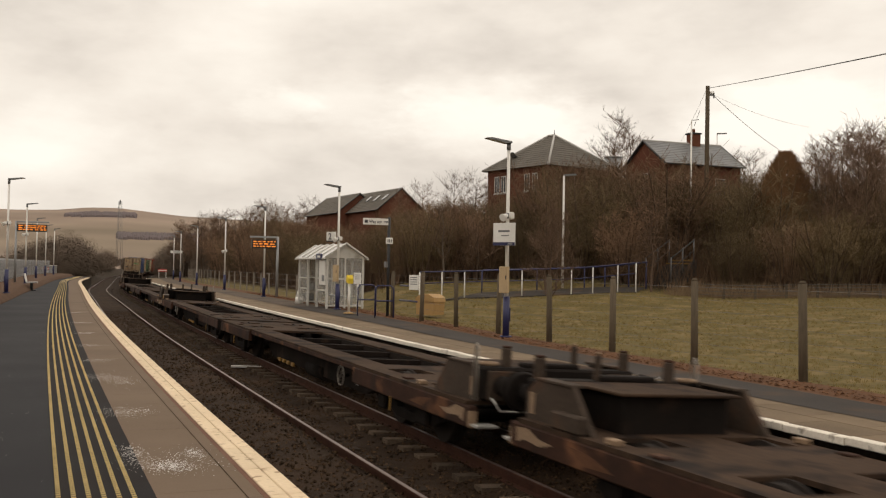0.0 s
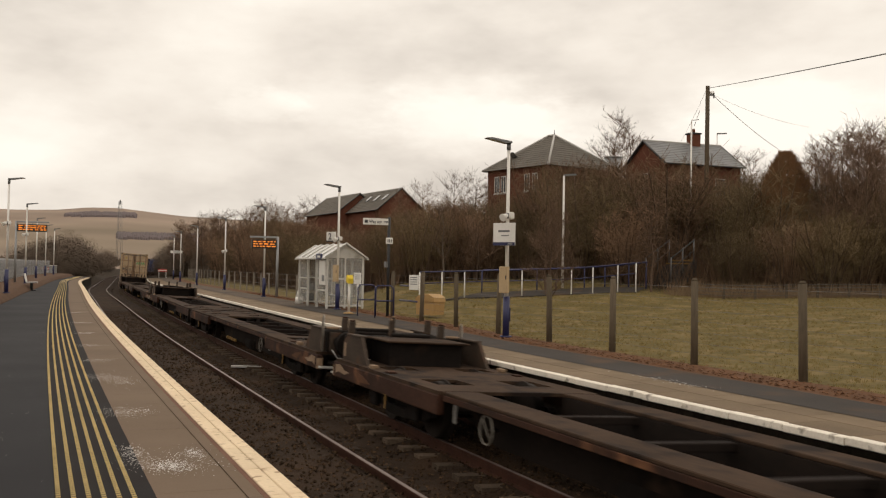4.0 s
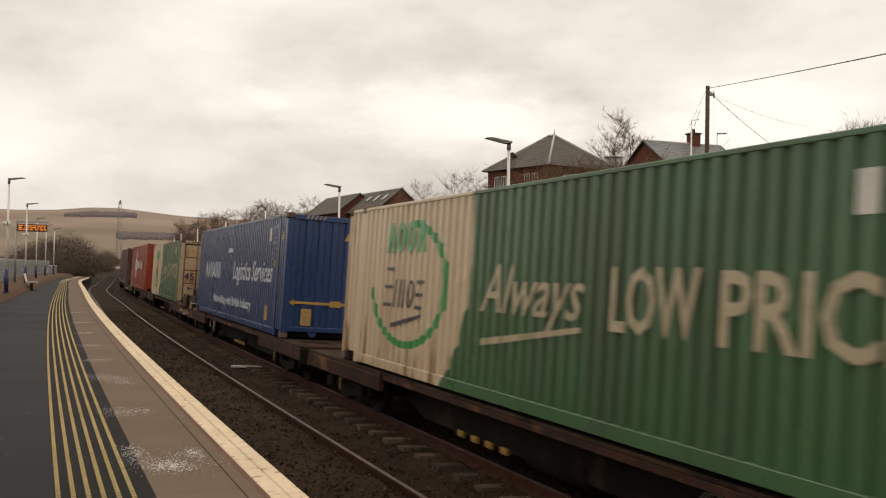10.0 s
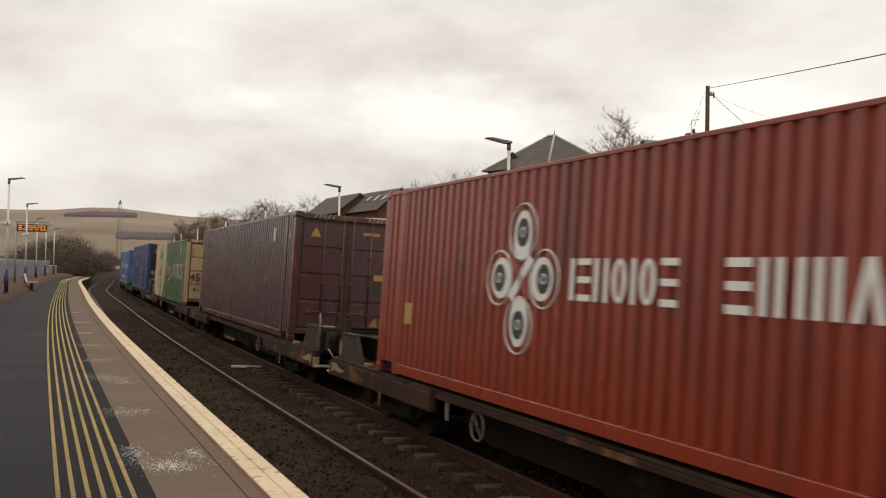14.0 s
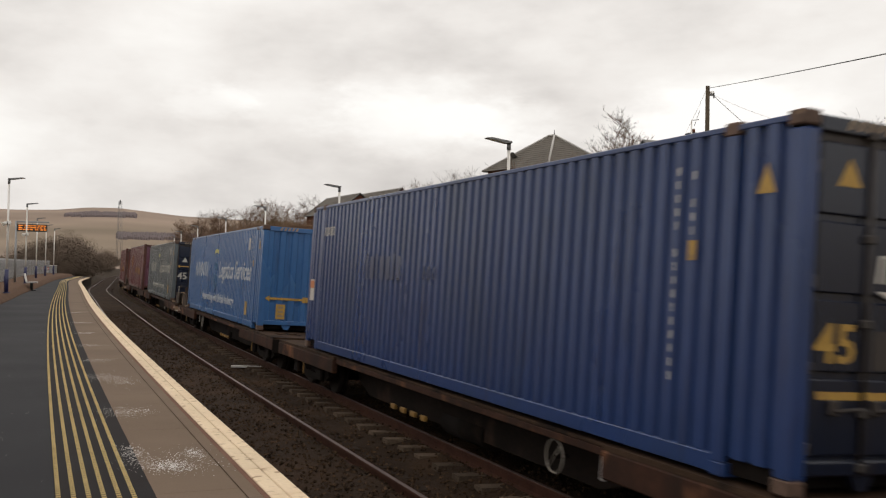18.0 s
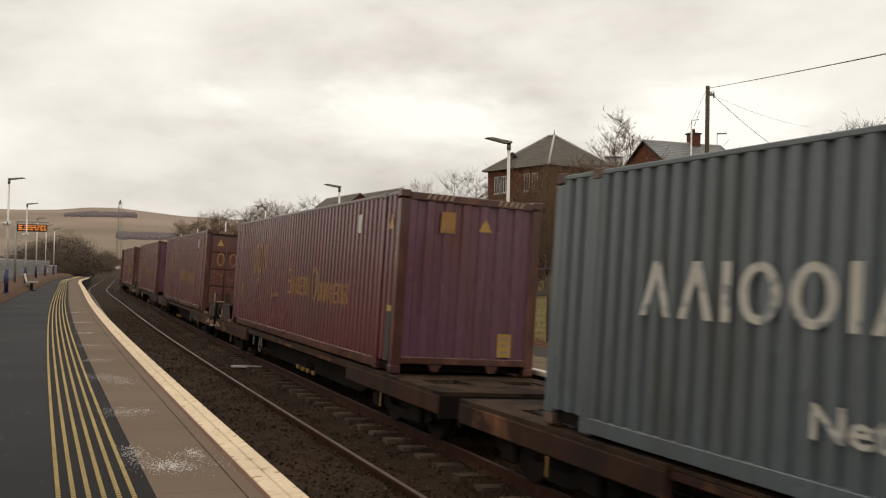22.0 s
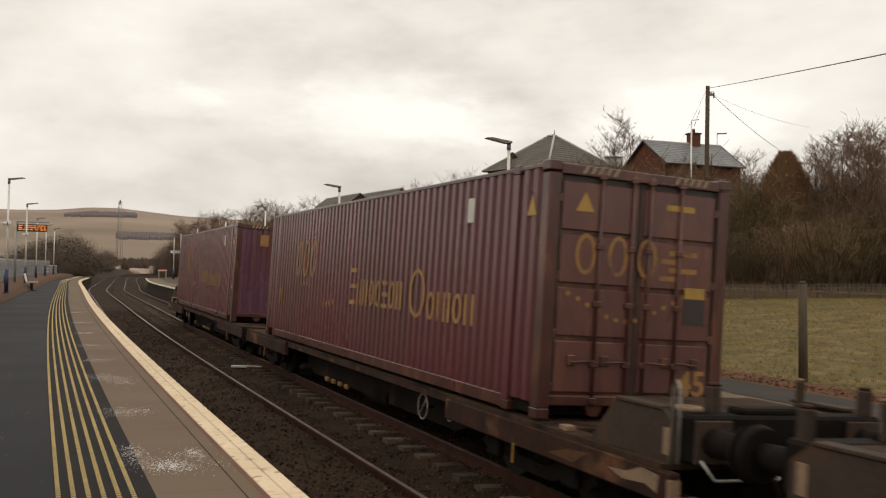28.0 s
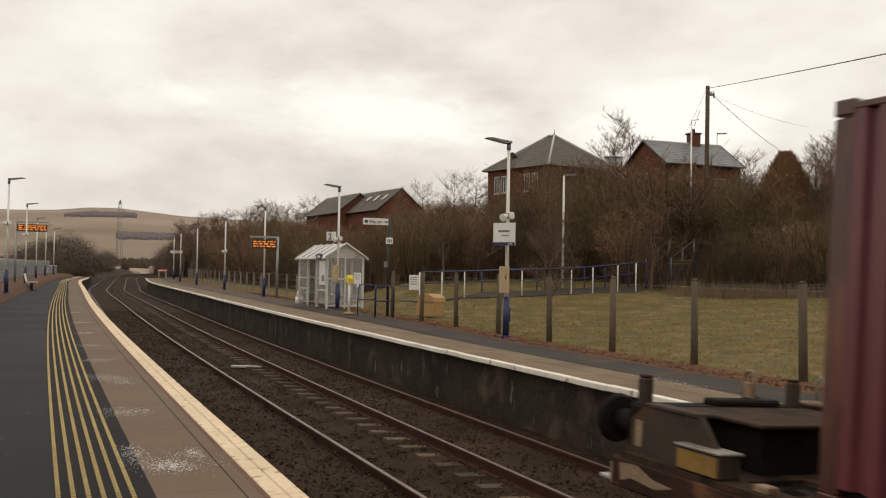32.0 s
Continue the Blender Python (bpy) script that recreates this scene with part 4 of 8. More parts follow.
def shape_row(parent, material, x, z, shapes, cap, width, gap, thick, tall=(), lean=0.0, small=0.7, name="brand_block"):
    """A row of plain rings (o), bars (i), blocks (f), chevrons (v), stacked bars (b) and twin posts (u) of the brand mark's size and weight, on the side that faces -y."""
    for k, q in enumerate(shapes):
        g = Geo()
        h = cap if (not tall or k in tall) else cap * small
        wd = width * ((2.1 if q == "o" else 1.25) if tall and k in tall else 1.0)
        t = thick

        if q == "o":
            cx, cz, rx, rz = x + wd / 2, z + h / 2, wd / 2, h / 2
            vs, fs, n = [], [], 18
            for j in range(n):
                cu, su = math.cos(2 * math.pi * j / n), math.sin(2 * math.pi * j / n)
                for r, q2, d in ((rx, rz, 0.004), (rx - t, rz - t * 0.7, 0.004), (rx, rz, 0), (rx - t, rz - t * 0.7, 0)):
                    vs.append((cx + r * cu + lean * (cz + q2 * su - z), SIDE_Y - d, cz + q2 * su))
                e, f = 4 * j, 4 * ((j + 1) % n)
                fs += [(e, e + 1, f + 1, f), (e + 2, e, f, f + 2), (e + 1, e + 3, f + 3, f + 1)]
            g.add(vs, fs)
        elif q == "v":
            m = x + wd / 2
            g.slab([(x, z), (x + t, z), (m, z + h - t * 1.5), (x + wd - t, z), (x + wd, z), (m + t / 2, z + h), (m - t / 2, z + h)], "y", SIDE_Y - 0.004, SIDE_Y)
        elif q in "bu":
            bits = ((0, 0, wd, t * 0.9), (0, h / 2 - t * 0.45, wd, h / 2 + t * 0.45), (0, h - t * 0.9, wd, h)) if q == "b" else ((0, 0, t, h), (wd - t, 0, wd, h))
            for x0, z0, x1, z1 in bits:
                part(name, Geo().slab([(x + x0 + lean * z0, z + z0), (x + x1 + lean * z0, z + z0), (x + x1 + lean * z1, z + z1), (x + x0 + lean * z1, z + z1)], "y", SIDE_Y - 0.004, SIDE_Y), material, parent)
            x += wd + gap
            continue
        elif q == "f":
            wd = width * 0.55
            g.slab([(x, z), (x + wd, z), (x + wd + lean * h * 0.9, z + h * 0.9), (x + lean * h * 0.9, z + h * 0.9)], "y", SIDE_Y - 0.004, SIDE_Y)
        else:
            wd = t
            g.slab([(x, z), (x + t, z), (x + t + lean * h, z + h), (x + lean * h, z + h)], "y", SIDE_Y - 0.004, SIDE_Y)
        part(name, g, material, parent)
        x += wd + gap


def code_column(parent, material, x, z0, n, step=0.13, w=0.024, h=0.07):
    """A column of small printed marks down the side."""
    g = Geo()
    for k in range(n):
        if k != n // 3:
            g.box(x, SIDE_Y - 0.003, z0 - k * step - h, x + w * (1, 0.7, 0.85)[k % 3], SIDE_Y, z0 - k * step)
    part("code_mark", g, material, parent)


def build_container(look_name, label, H, side, end, trim, doors, mark="", stick=YELSTICK, label_x=4.7, leaf=None):
    leaf = leaf or end
    rod = LOCKROD if leaf is L_CREAM else HAZARD if end is L_NAVYDOOR else end
    c = thing("shipping_container", label, "container", "containers on the train")
    L2, W2 = C_LEN / 2, C_WID / 2
    S = -W2 + 0.02
    g = Geo()
    for sy in (-1, 1):
        part("side_wall", (lambda q: (corrugated(q, -L2 + 0.16, L2 - 0.16, 0.17, H - 0.06, sy * (W2 - 0.008), sy), q)[1])(Geo()), side, c, "ribbed steel side")
        part("bottom_rail", Geo().box(-L2 + 0.75, sy * (W2 - 0.07), 0.02, L2 - 0.75, sy * W2, 0.172, 0.008), side if not trim else trim, c)
        part("top_rail", Geo().box(-L2 + 0.15, sy * (W2 - 0.07), H - 0.064, L2 - 0.15, sy * (W2 - 0.001), H - 0.012, 0.008), trim or side, c)
        for sx in (-1, 1):
            part("corner_post", Geo().box(sx * (L2 - 0.17), sy * (W2 - 0.16), 0.118, sx * L2, sy * W2, H - 0.118, 0.012), trim or (end if leaf is L_CREAM or (sy > 0 and end is L_NAVYDOOR) else side), c)
            for z in (0, H - 0.1):
                part("corner_casting", Geo().box(sx * (L2 - 0.18), sy * (W2 - 0.163), z, sx * (L2 + 0.004), sy * (W2 + 0.004), z + 0.118, 0.012), trim or (side if look_name == "red" else LOCKROD), c)
            part("lift_casting", Geo().box(sx * 6.05 - 0.09, sy * (W2 - 0.163), H - 0.1, sx * 6.05 + 0.09, sy * (W2 + 0.004), H + 0.012, 0.012), trim or (side if look_name == "red" else LOCKROD), c)
            part("foot_casting", Geo().box(sx * 6.05 - 0.09, sy * (W2 - 0.163), 0.0, sx * 6.05 + 0.09, sy * (W2 + 0.003), 0.118, 0.012), trim or side, c)
            # raised post pair where it is lifted
            part("lift_post", Geo().box(sx * 6.05 - 0.08, sy * (W2 - 0.03), 0.12, sx * 6.05 + 0.08, sy * (W2 + 0.002), H - 0.1, 0.006), side, c)
    part("roof", Geo().box(-L2 + 0.1, -W2 + 0.06, H - 0.05, L2 - 0.1, W2 - 0.06, H - 0.02, 0.01), side, c)
    part("floor_frame", Geo().box(-L2 + 0.16, -W2 + 0.08, 0.03, L2 - 0.16, W2 - 0.08, 0.15), WAG_DARK, c)
    for sx in (-1, 1):
        part("end_header", Geo().box(sx * (L2 - 0.12), -W2 + 0.16, H - 0.13, sx * L2, W2 - 0.16, H - 0.01, 0.01), end, c)
        q = Geo().box(sx * (L2 - 0.12), -W2 + 0.16, 0.15, sx * L2, W2 - 0.16, 0.26, 0.01)
        for fy in (-0.5, 0.5):
            q.slab([(fy - 0.12, 0.152), (fy + 0.12, 0.152), (fy + 0.05, 0.03), (fy - 0.05, 0.03)], "x", sx * (L2 - 0.1), sx * (L2 - 0.02))
        part("end_sill", q, LOCKROD if leaf is L_CREAM else end, c, "end sill with two short feet")
        for k in range(5):
            for sy in (-1, 1):
                yh = sy * (W2 - 0.62) + k * 0.1
                part("hazard_mark", Geo().slab([(yh - 0.2, H - 0.1), (yh - 0.15, H - 0.1), (yh - 0.11, H - 0.02), (yh - 0.16, H - 0.02)], "x", sx * L2, sx * (L2 + 0.004)), HAZARD if leaf is L_CREAM else FADEPATCH, c)
    # front end
    if doors:
        x = L2 - 0.05
        for sy in (-1, 1):
            # maroon base is darker than its panels, painting shade into the grooves
            d = part("door", Geo().box(x - 0.05, sy * 0.01, 0.24, x, sy * (W2 - 0.165), H - 0.14, 0.01), GROOVE if leaf is L_CREAM else end, c, "hinged cargo door")
            for a, b in ((0.27, 0.79), (0.84, 1.33), (1.38, 1.87), (1.92, 2.43)):
                z0, z1 = a * (H / 2.6), b * (H / 2.6)
                part("door_panel", Geo().box(x, sy * 0.06, z0, x + 0.03, sy * (W2 - 0.2), min(z1, H - 0.2), 0.012), leaf, d)
            for y in (0.12, 0.55):
                r = part("lock_rod", Geo().cyl((x + 0.05, sy * y, 0.16), (x + 0.05, sy * y, H - 0.05), 0.027 if leaf is L_CREAM else 0.019, n=8), rod, d, "worn lock rod")
                for z in (0.21, 0.62, 1.3, 1.95, H - 0.12):
                    part("rod_bracket", Geo().box(x, sy * y - 0.05, z - 0.035, x + 0.075, sy * y + 0.05, z + 0.035, 0.01), rod, r)
                part("door_handle", Geo().tube([(x + 0.07, sy * y, 0.66), (x + 0.09, sy * (y + 0.3), 0.64)], 0.013, 6), rod, r)
                part("handle_catch", Geo().box(x + 0.03, sy * (y + 0.24), 0.6, x + 0.07, sy * (y + 0.34), 0.72, 0.01), rod, r)
            for z in (0.35, 0.95, 1.6, H - 0.4):
                part("hinge", Geo().box(x, sy * (W2 - 0.2), z - 0.05, x + 0.04, sy * (W2 - 0.06), z + 0.05, 0.01), rod, d)
            part("door_gasket", Geo().box(x - 0.02, sy * 0.004, 0.18, x + 0.004, sy * 0.022, H - 0.14), HAZARD, d)
            part("door_gasket", Geo().box(x - 0.03, sy * (W2 - 0.166), 0.18, x + 0.006, sy * (W2 - 0.2), H - 0.14), HAZARD, d)
            part("door_gasket", Geo().box(x - 0.03, sy * 0.03, H - 0.2, x + 0.007, sy * (W2 - 0.21), H - 0.135), HAZARD, d)
        words("size_number", "45", 0.42, mark or INK, c, pose(x + 0.032, -1.04 if H < 2.7 or look_name == 'navy' else 0.62, 1.0 if H < 2.7 or look_name == 'navy' else 0.28, 90, 0, 90))
        tz = 0.38 if end is L_NAVYDOOR and look_name != "navy" else 0.0
        part("warning_triangle", Geo().slab([(-0.88, H - 0.53 - tz), (-0.64, H - 0.53 - tz), (-0.76, H - 0.31 - tz)], "x", x + 0.028, x + 0.034), FLAKED if tz else YELSTICK, c)
        if look_name == "maroon":
            part("data_panel", Geo().box(x + 0.03, 0.66, 1.12, x + 0.036, 0.96, 1.42), HAZARD, c)
            part("data_panel", Geo().box(x + 0.03, 0.66, 1.43, x + 0.036, 0.96, 1.56), YELSTICK, c)
        else:
            part("data_panel", Geo().box(x + 0.028, -0.46, 0.95, x + 0.034, -0.2, 1.25), FADEPATCH if leaf is L_CREAM else HAZARD, c)
            for k in range(3):
                part("data_line", Geo().box(x + 0.028, 0.6, 1.02 + k * 0.12, x + 0.033, 0.86, 1.06 + k * 0.12), FADEPATCH, c)
        part("code_line", Geo().box(x + 0.028, 0.35, H - 0.42, x + 0.033, 0.75, H - 0.35), FADEPATCH if leaf is L_CREAM or tz else stick, c)
    else:
        q = Geo()
        corrugated_end(q, -W2 + 0.15, W2 - 0.15, 0.24, H - 0.12, L2 - 0.02, 1)
        part("end_wall", q, leaf, c, "blank ribbed steel end")
        part("warning_triangle", Geo().slab([(0.12, H - 0.55), (0.36, H - 0.55), (0.24, H - 0.33)], "x", L2 - 0.02, L2 - 0.012), SIGNWHITE if mark is SIGNWHITE else YELSTICK, c)
        red = look_name == "red"
        for y in ((0.7,) if look_name == "maroon" else (-0.68, 0.7)):
            lp = part("label_plate", Geo().box(L2 - 0.02, y - 0.12, 0.3, L2 - 0.012, y + 0.12, 0.68), PALECREAM if red else YELSTICK, c)
            q = Geo()
            for k in range(3):
                q.box(L2 - 0.012, y - 0.07, 0.35 + k * 0.11, L2 - 0.009, y + 0.07, 0.41 + k * 0.11)
            part("label_bar", q, YELSTICK if red else FADEPATCH, lp)
        if look_name != "maroon":
            q = Geo()
            for k in range(11):
                q.box(L2 - 0.02, 0.55, H - 1.75 + k * 0.125, L2 - 0.013, 0.572 + 0.01 * (k % 3), H - 1.69 + k * 0.125)
            part("code_mark", q, STICKER, c)
        if red:
            part("paint_chip", Geo().slab([(0.02, 0.62), (0.1, 0.5), (0.14, 0.68), (0.06, 0.84)], "x", L2 - 0.02, L2 - 0.012), SIGNWHITE, c, "chipped white patch")
            for py, pz, pw, ph in ((-0.72, 1.15, 0.07, 0.4), (-0.15, 1.05, 0.2, 0.45), (-0.4, 1.2, 0.1, 0.12)):
                part("worn_patch", Geo().box(L2 - 0.022, py, pz, L2 - 0.014, py + pw, pz + ph), L_DARKRED, c, "dark overpainted patch")
    q = Geo()
    corrugated_end(q, -W2 + 0.15, W2 - 0.15, 0.24, H - 0.12, -L2 + 0.02, -1)
    part("end_wall", q, end, c, "ribbed steel end")
    if label_x:
        part("side_label", Geo().box(label_x, SIDE_Y - 0.004, H - 0.62, label_x + 0.2, SIDE_Y, H - 0.3), STICKER, c)
    part("warning_triangle", Geo().slab([(6.38, H - 0.6), (6.58, H - 0.6), (6.48, H - 0.36)], "y", SIDE_Y - 0.004, SIDE_Y), YELSTICK, c)
    return c





def livery_side():
    """White rear third with a curved boundary and a green ring; the rest green."""
    mt = body_paint("green_white_livery", (0.082, 0.178, 0.078), (0.06, 0.132, 0.058), stain=((0.05, 0.082, 0.04), 0.5, 0.7, 0.8))
    nt = mt.node_tree
    N, K = nt.nodes, nt.links
    bs = N["Principled BSDF"]
    old = bs.inputs["Base Color"].links[0].from_socket
    tc, sp = N.new("ShaderNodeTexCoord"), N.new("ShaderNodeSeparateXYZ")
    K.new(tc.outputs["Object"], sp.inputs[0])

    def mth(op, a, b=0.0):
        q = N.new("ShaderNodeMath")
        q.operation = op
        for k, v in ((0, a), (1, b)):
            if isinstance(v, (int, float)):
                q.inputs[k].default_value = v
            else:
                K.new(v, q.inputs[k])
        return q.outputs[0]

    def dist(cx, cz, sx=1.0):
        dx, dz = mth("MULTIPLY", mth("SUBTRACT", sp.outputs[0], cx), sx), mth("SUBTRACT", sp.outputs[2], cz)
        return mth("SQRT", mth("ADD", mth("MULTIPLY", dx, dx), mth("MULTIPLY", dz, dz)))

    def mixc(f, a, b):
        q = N.new("ShaderNodeMix")
        q.data_type = "RGBA"
        cs = [k for k in q.inputs if k.type == "RGBA"]
        K.new(f, q.inputs["Factor"])
        for k, v in ((cs[0], a), (cs[1], b)):
            if isinstance(v, tuple):
                k.default_value = (*v, 1)
            else:
                K.new(v, k)
        return [k for k in q.outputs if k.type == "RGBA"][0]

    white = mth("MAXIMUM", mth("LESS_THAN", dist(-4.1, 1.95, 1.0), 2.6), mth("LESS_THAN", sp.outputs[0], -3.5))
    nz = N.new("ShaderNodeTexNoise")
    nz.inputs["Scale"].default_value, nz.inputs["Detail"].default_value = 1.4, 6
    mp = N.new("ShaderNodeMapping")
    mp.inputs["Scale"].default_value = (1.5, 1, 0.3)
    K.new(tc.outputs["Object"], mp.inputs["Vector"])
    K.new(mp.outputs["Vector"], nz.inputs["Vector"])
    wcol = mixc(nz.outputs["Fac"], (0.64, 0.525, 0.365), (0.47, 0.36, 0.235))
    ns, ms = N.new("ShaderNodeTexNoise"), N.new("ShaderNodeMapping")
    ns.inputs["Scale"].default_value, ns.inputs["Detail"].default_value = 4.0, 5
    ms.inputs["Scale"].default_value = (1, 1, 0.12)
    K.new(tc.outputs["Object"], ms.inputs["Vector"])
    K.new(ms.outputs["Vector"], ns.inputs["Vector"])
    rs = N.new("ShaderNodeMapRange")
    rs.inputs["From Min"].default_value, rs.inputs["From Max"].default_value = 0.6, 0.74
    # rust has crept up from the bottom rail
    creep = mth("MULTIPLY", mth("MAXIMUM", mth("SUBTRACT", 0.75, sp.outputs[2]), 0.0), 0.2)
    K.new(mth("ADD", ns.outputs["Fac"], creep), rs.inputs["Value"])
    wcol = mixc(rs.outputs["Result"], wcol, (0.24, 0.13, 0.065))
    ring = mth("MULTIPLY", mth("LESS_THAN", mth("ABSOLUTE", mth("SUBTRACT", dist(-3.86, 1.4, 0.61), 0.93)), 0.055), mth("GREATER_THAN", mth("ADD", sp.outputs[0], mth("MULTIPLY", sp.outputs[2], -1.6)), -7.5))
    col = mixc(white, old, mixc(ring, wcol, (0.05, 0.27, 0.085)))
    K.new(col, bs.inputs["Base Color"])
    return mt


L_GREEN = livery_side()
L_CREAM = body_paint("cream_door_paint", (0.56, 0.41, 0.25), (0.36, 0.24, 0.135), stain=((0.2, 0.1, 0.045), 0.52, 0.7, 2.2))
L_GREENP = body_paint("green_letter", (0.065, 0.351, 0.1105), (0.0585, 0.286, 0.0975))
L_SLOGAN = body_paint("cream_letter", (0.56, 0.47, 0.32), (0.42, 0.34, 0.22), stain=((0.22, 0.2, 0.11), 0.55, 0.7, 2.5))
L_DBLUE = body_paint("royal_blue_steel", (0.023, 0.061, 0.178), (0.016, 0.043, 0.13), stain=((0.02, 0.036, 0.085), 0.55, 0.72, 1.1))
L_LBLUE = body_paint("bright_blue_steel", (0.063, 0.172, 0.405), (0.052, 0.138, 0.33))
L_NAVY = body_paint("deep_blue_steel", (0.031, 0.066, 0.205), (0.022, 0.047, 0.148), stain=((0.022, 0.04, 0.1), 0.55, 0.72, 1.0))
L_FADEBLUE = body_paint("overpainted_blue_letter", (0.017, 0.036, 0.12), (0.014, 0.03, 0.1))
L_NAVYDOOR = body_paint("dark_navy_door", (0.011, 0.016, 0.036), (0.009, 0.0115, 0.022))
L_GREY = body_paint("grey_blue_steel", (0.14, 0.164, 0.176), (0.1, 0.117, 0.125), stain=((0.075, 0.075, 0.07), 0.56, 0.74, 1.0))
L_RED = body_paint("brick_red_steel", (0.36, 0.05, 0.019), (0.25, 0.034, 0.0145), stain=((0.13, 0.028, 0.018), 0.55, 0.72, 1.2))
L_MAROON = body_paint("maroon_steel", (0.19, 0.047, 0.056), (0.128, 0.034, 0.04), stain=((0.1, 0.038, 0.028), 0.52, 0.72, 1.0))
L_MAROONTRIM = body_paint("rusty_maroon_frame", (0.115, 0.042, 0.033), (0.07, 0.029, 0.023), stain=((0.15, 0.06, 0.035), 0.5, 0.68, 3.0))
L_DOORPINK = body_paint("faded_maroon_door", (0.17, 0.068, 0.06), (0.115, 0.048, 0.044), stain=((0.16, 0.07, 0.045), 0.5, 0.7, 2.0))
L_DARKRED = body_paint("dark_red_patch", (0.15, 0.024, 0.018), (0.11, 0.02, 0.015))
L_VIOLET = body_paint("violet_end_steel", (0.185, 0.08, 0.118), (0.13, 0.055, 0.082), stain=((0.12, 0.045, 0.04), 0.53, 0.7, 1.2))
L_PURPLE = body_paint("purple_brown_steel", (0.105, 0.047, 0.055), (0.08, 0.035, 0.04), stain=((0.07, 0.032, 0.027), 0.52, 0.72, 1.0))
L_GOLD = paint("faded_gold_letter", (0.36, 0.19, 0.045), (0.25, 0.12, 0.04), 0.6, 2, 20, 0.0, stain=((0.13, 0.06, 0.045), 0.56, 0.7, 4))
L_BLUEINK = body_paint("dark_ink_letter", (0.06, 0.055, 0.08), (0.05, 0.045, 0.06))

def green_container():
    c = build_container("green", "green and cream ribbed container with slogan and cream doors", 2.68, L_GREEN, L_CREAM, None, True, INK, L_GREENP, label_x=4.75)
    shape_row(c, L_GREENP, -4.78, 1.88, "voov", 0.48, 0.4, 0.03, 0.14)
    shape_row(c, L_BLUEINK, -4.8, 1.03, "buiob", 0.62, 0.28, 0.1, 0.06, tall=(0,), lean=0.15)
    part("underline", Geo().slab([(-4.4, 0.7), (-3.15, 0.92), (-3.15, 0.97), (-4.4, 0.77)], "y", SIDE_Y - 0.004, SIDE_Y), L_BLUEINK, c)
    words("slogan", "Always", 0.85, L_SLOGAN, c, pose(-1.15, SIDE_Y - 0.004, 1.12, 90, 0, 0), width=2.45, lean=0.35, bold=0.005)
    words("slogan", "LOW", 0.88, L_SLOGAN, c, pose(1.75, SIDE_Y - 0.004, 1.07, 90, 0, 0), width=1.35)
    words("slogan", "PRICES", 0.88, L_SLOGAN, c, pose(3.35, SIDE_Y - 0.004, 1.05, 90, 0, 0), width=2.4)
    part("underline", Geo().slab([(-1.1, 0.68), (1.25, 1.0), (1.25, 1.06), (-1.1, 0.77)], "y", SIDE_Y - 0.004, SIDE_Y), L_SLOGAN, c)
    q = Geo()
    for k in range(4):
        q.slab([(0.2 + 0.2 * k, 1.62), (0.26 + 0.2 * k, 1.62), (0.3 + 0.2 * k, 1.8), (0.33 + 0.2 * k, 1.62), (0.39 + 0.2 * k, 1.62), (0.33 + 0.2 * k, 1.88), (0.26 + 0.2 * k, 1.88)], "x", C_LEN / 2 - 0.022, C_LEN / 2 - 0.016)
    part("brand_block", q, L_GREENP, c)
    part("yellow_panel", Geo().box(6.3, SIDE_Y - 0.004, 0.3, 6.55, SIDE_Y, 0.6), YELSTICK, c)
    return c


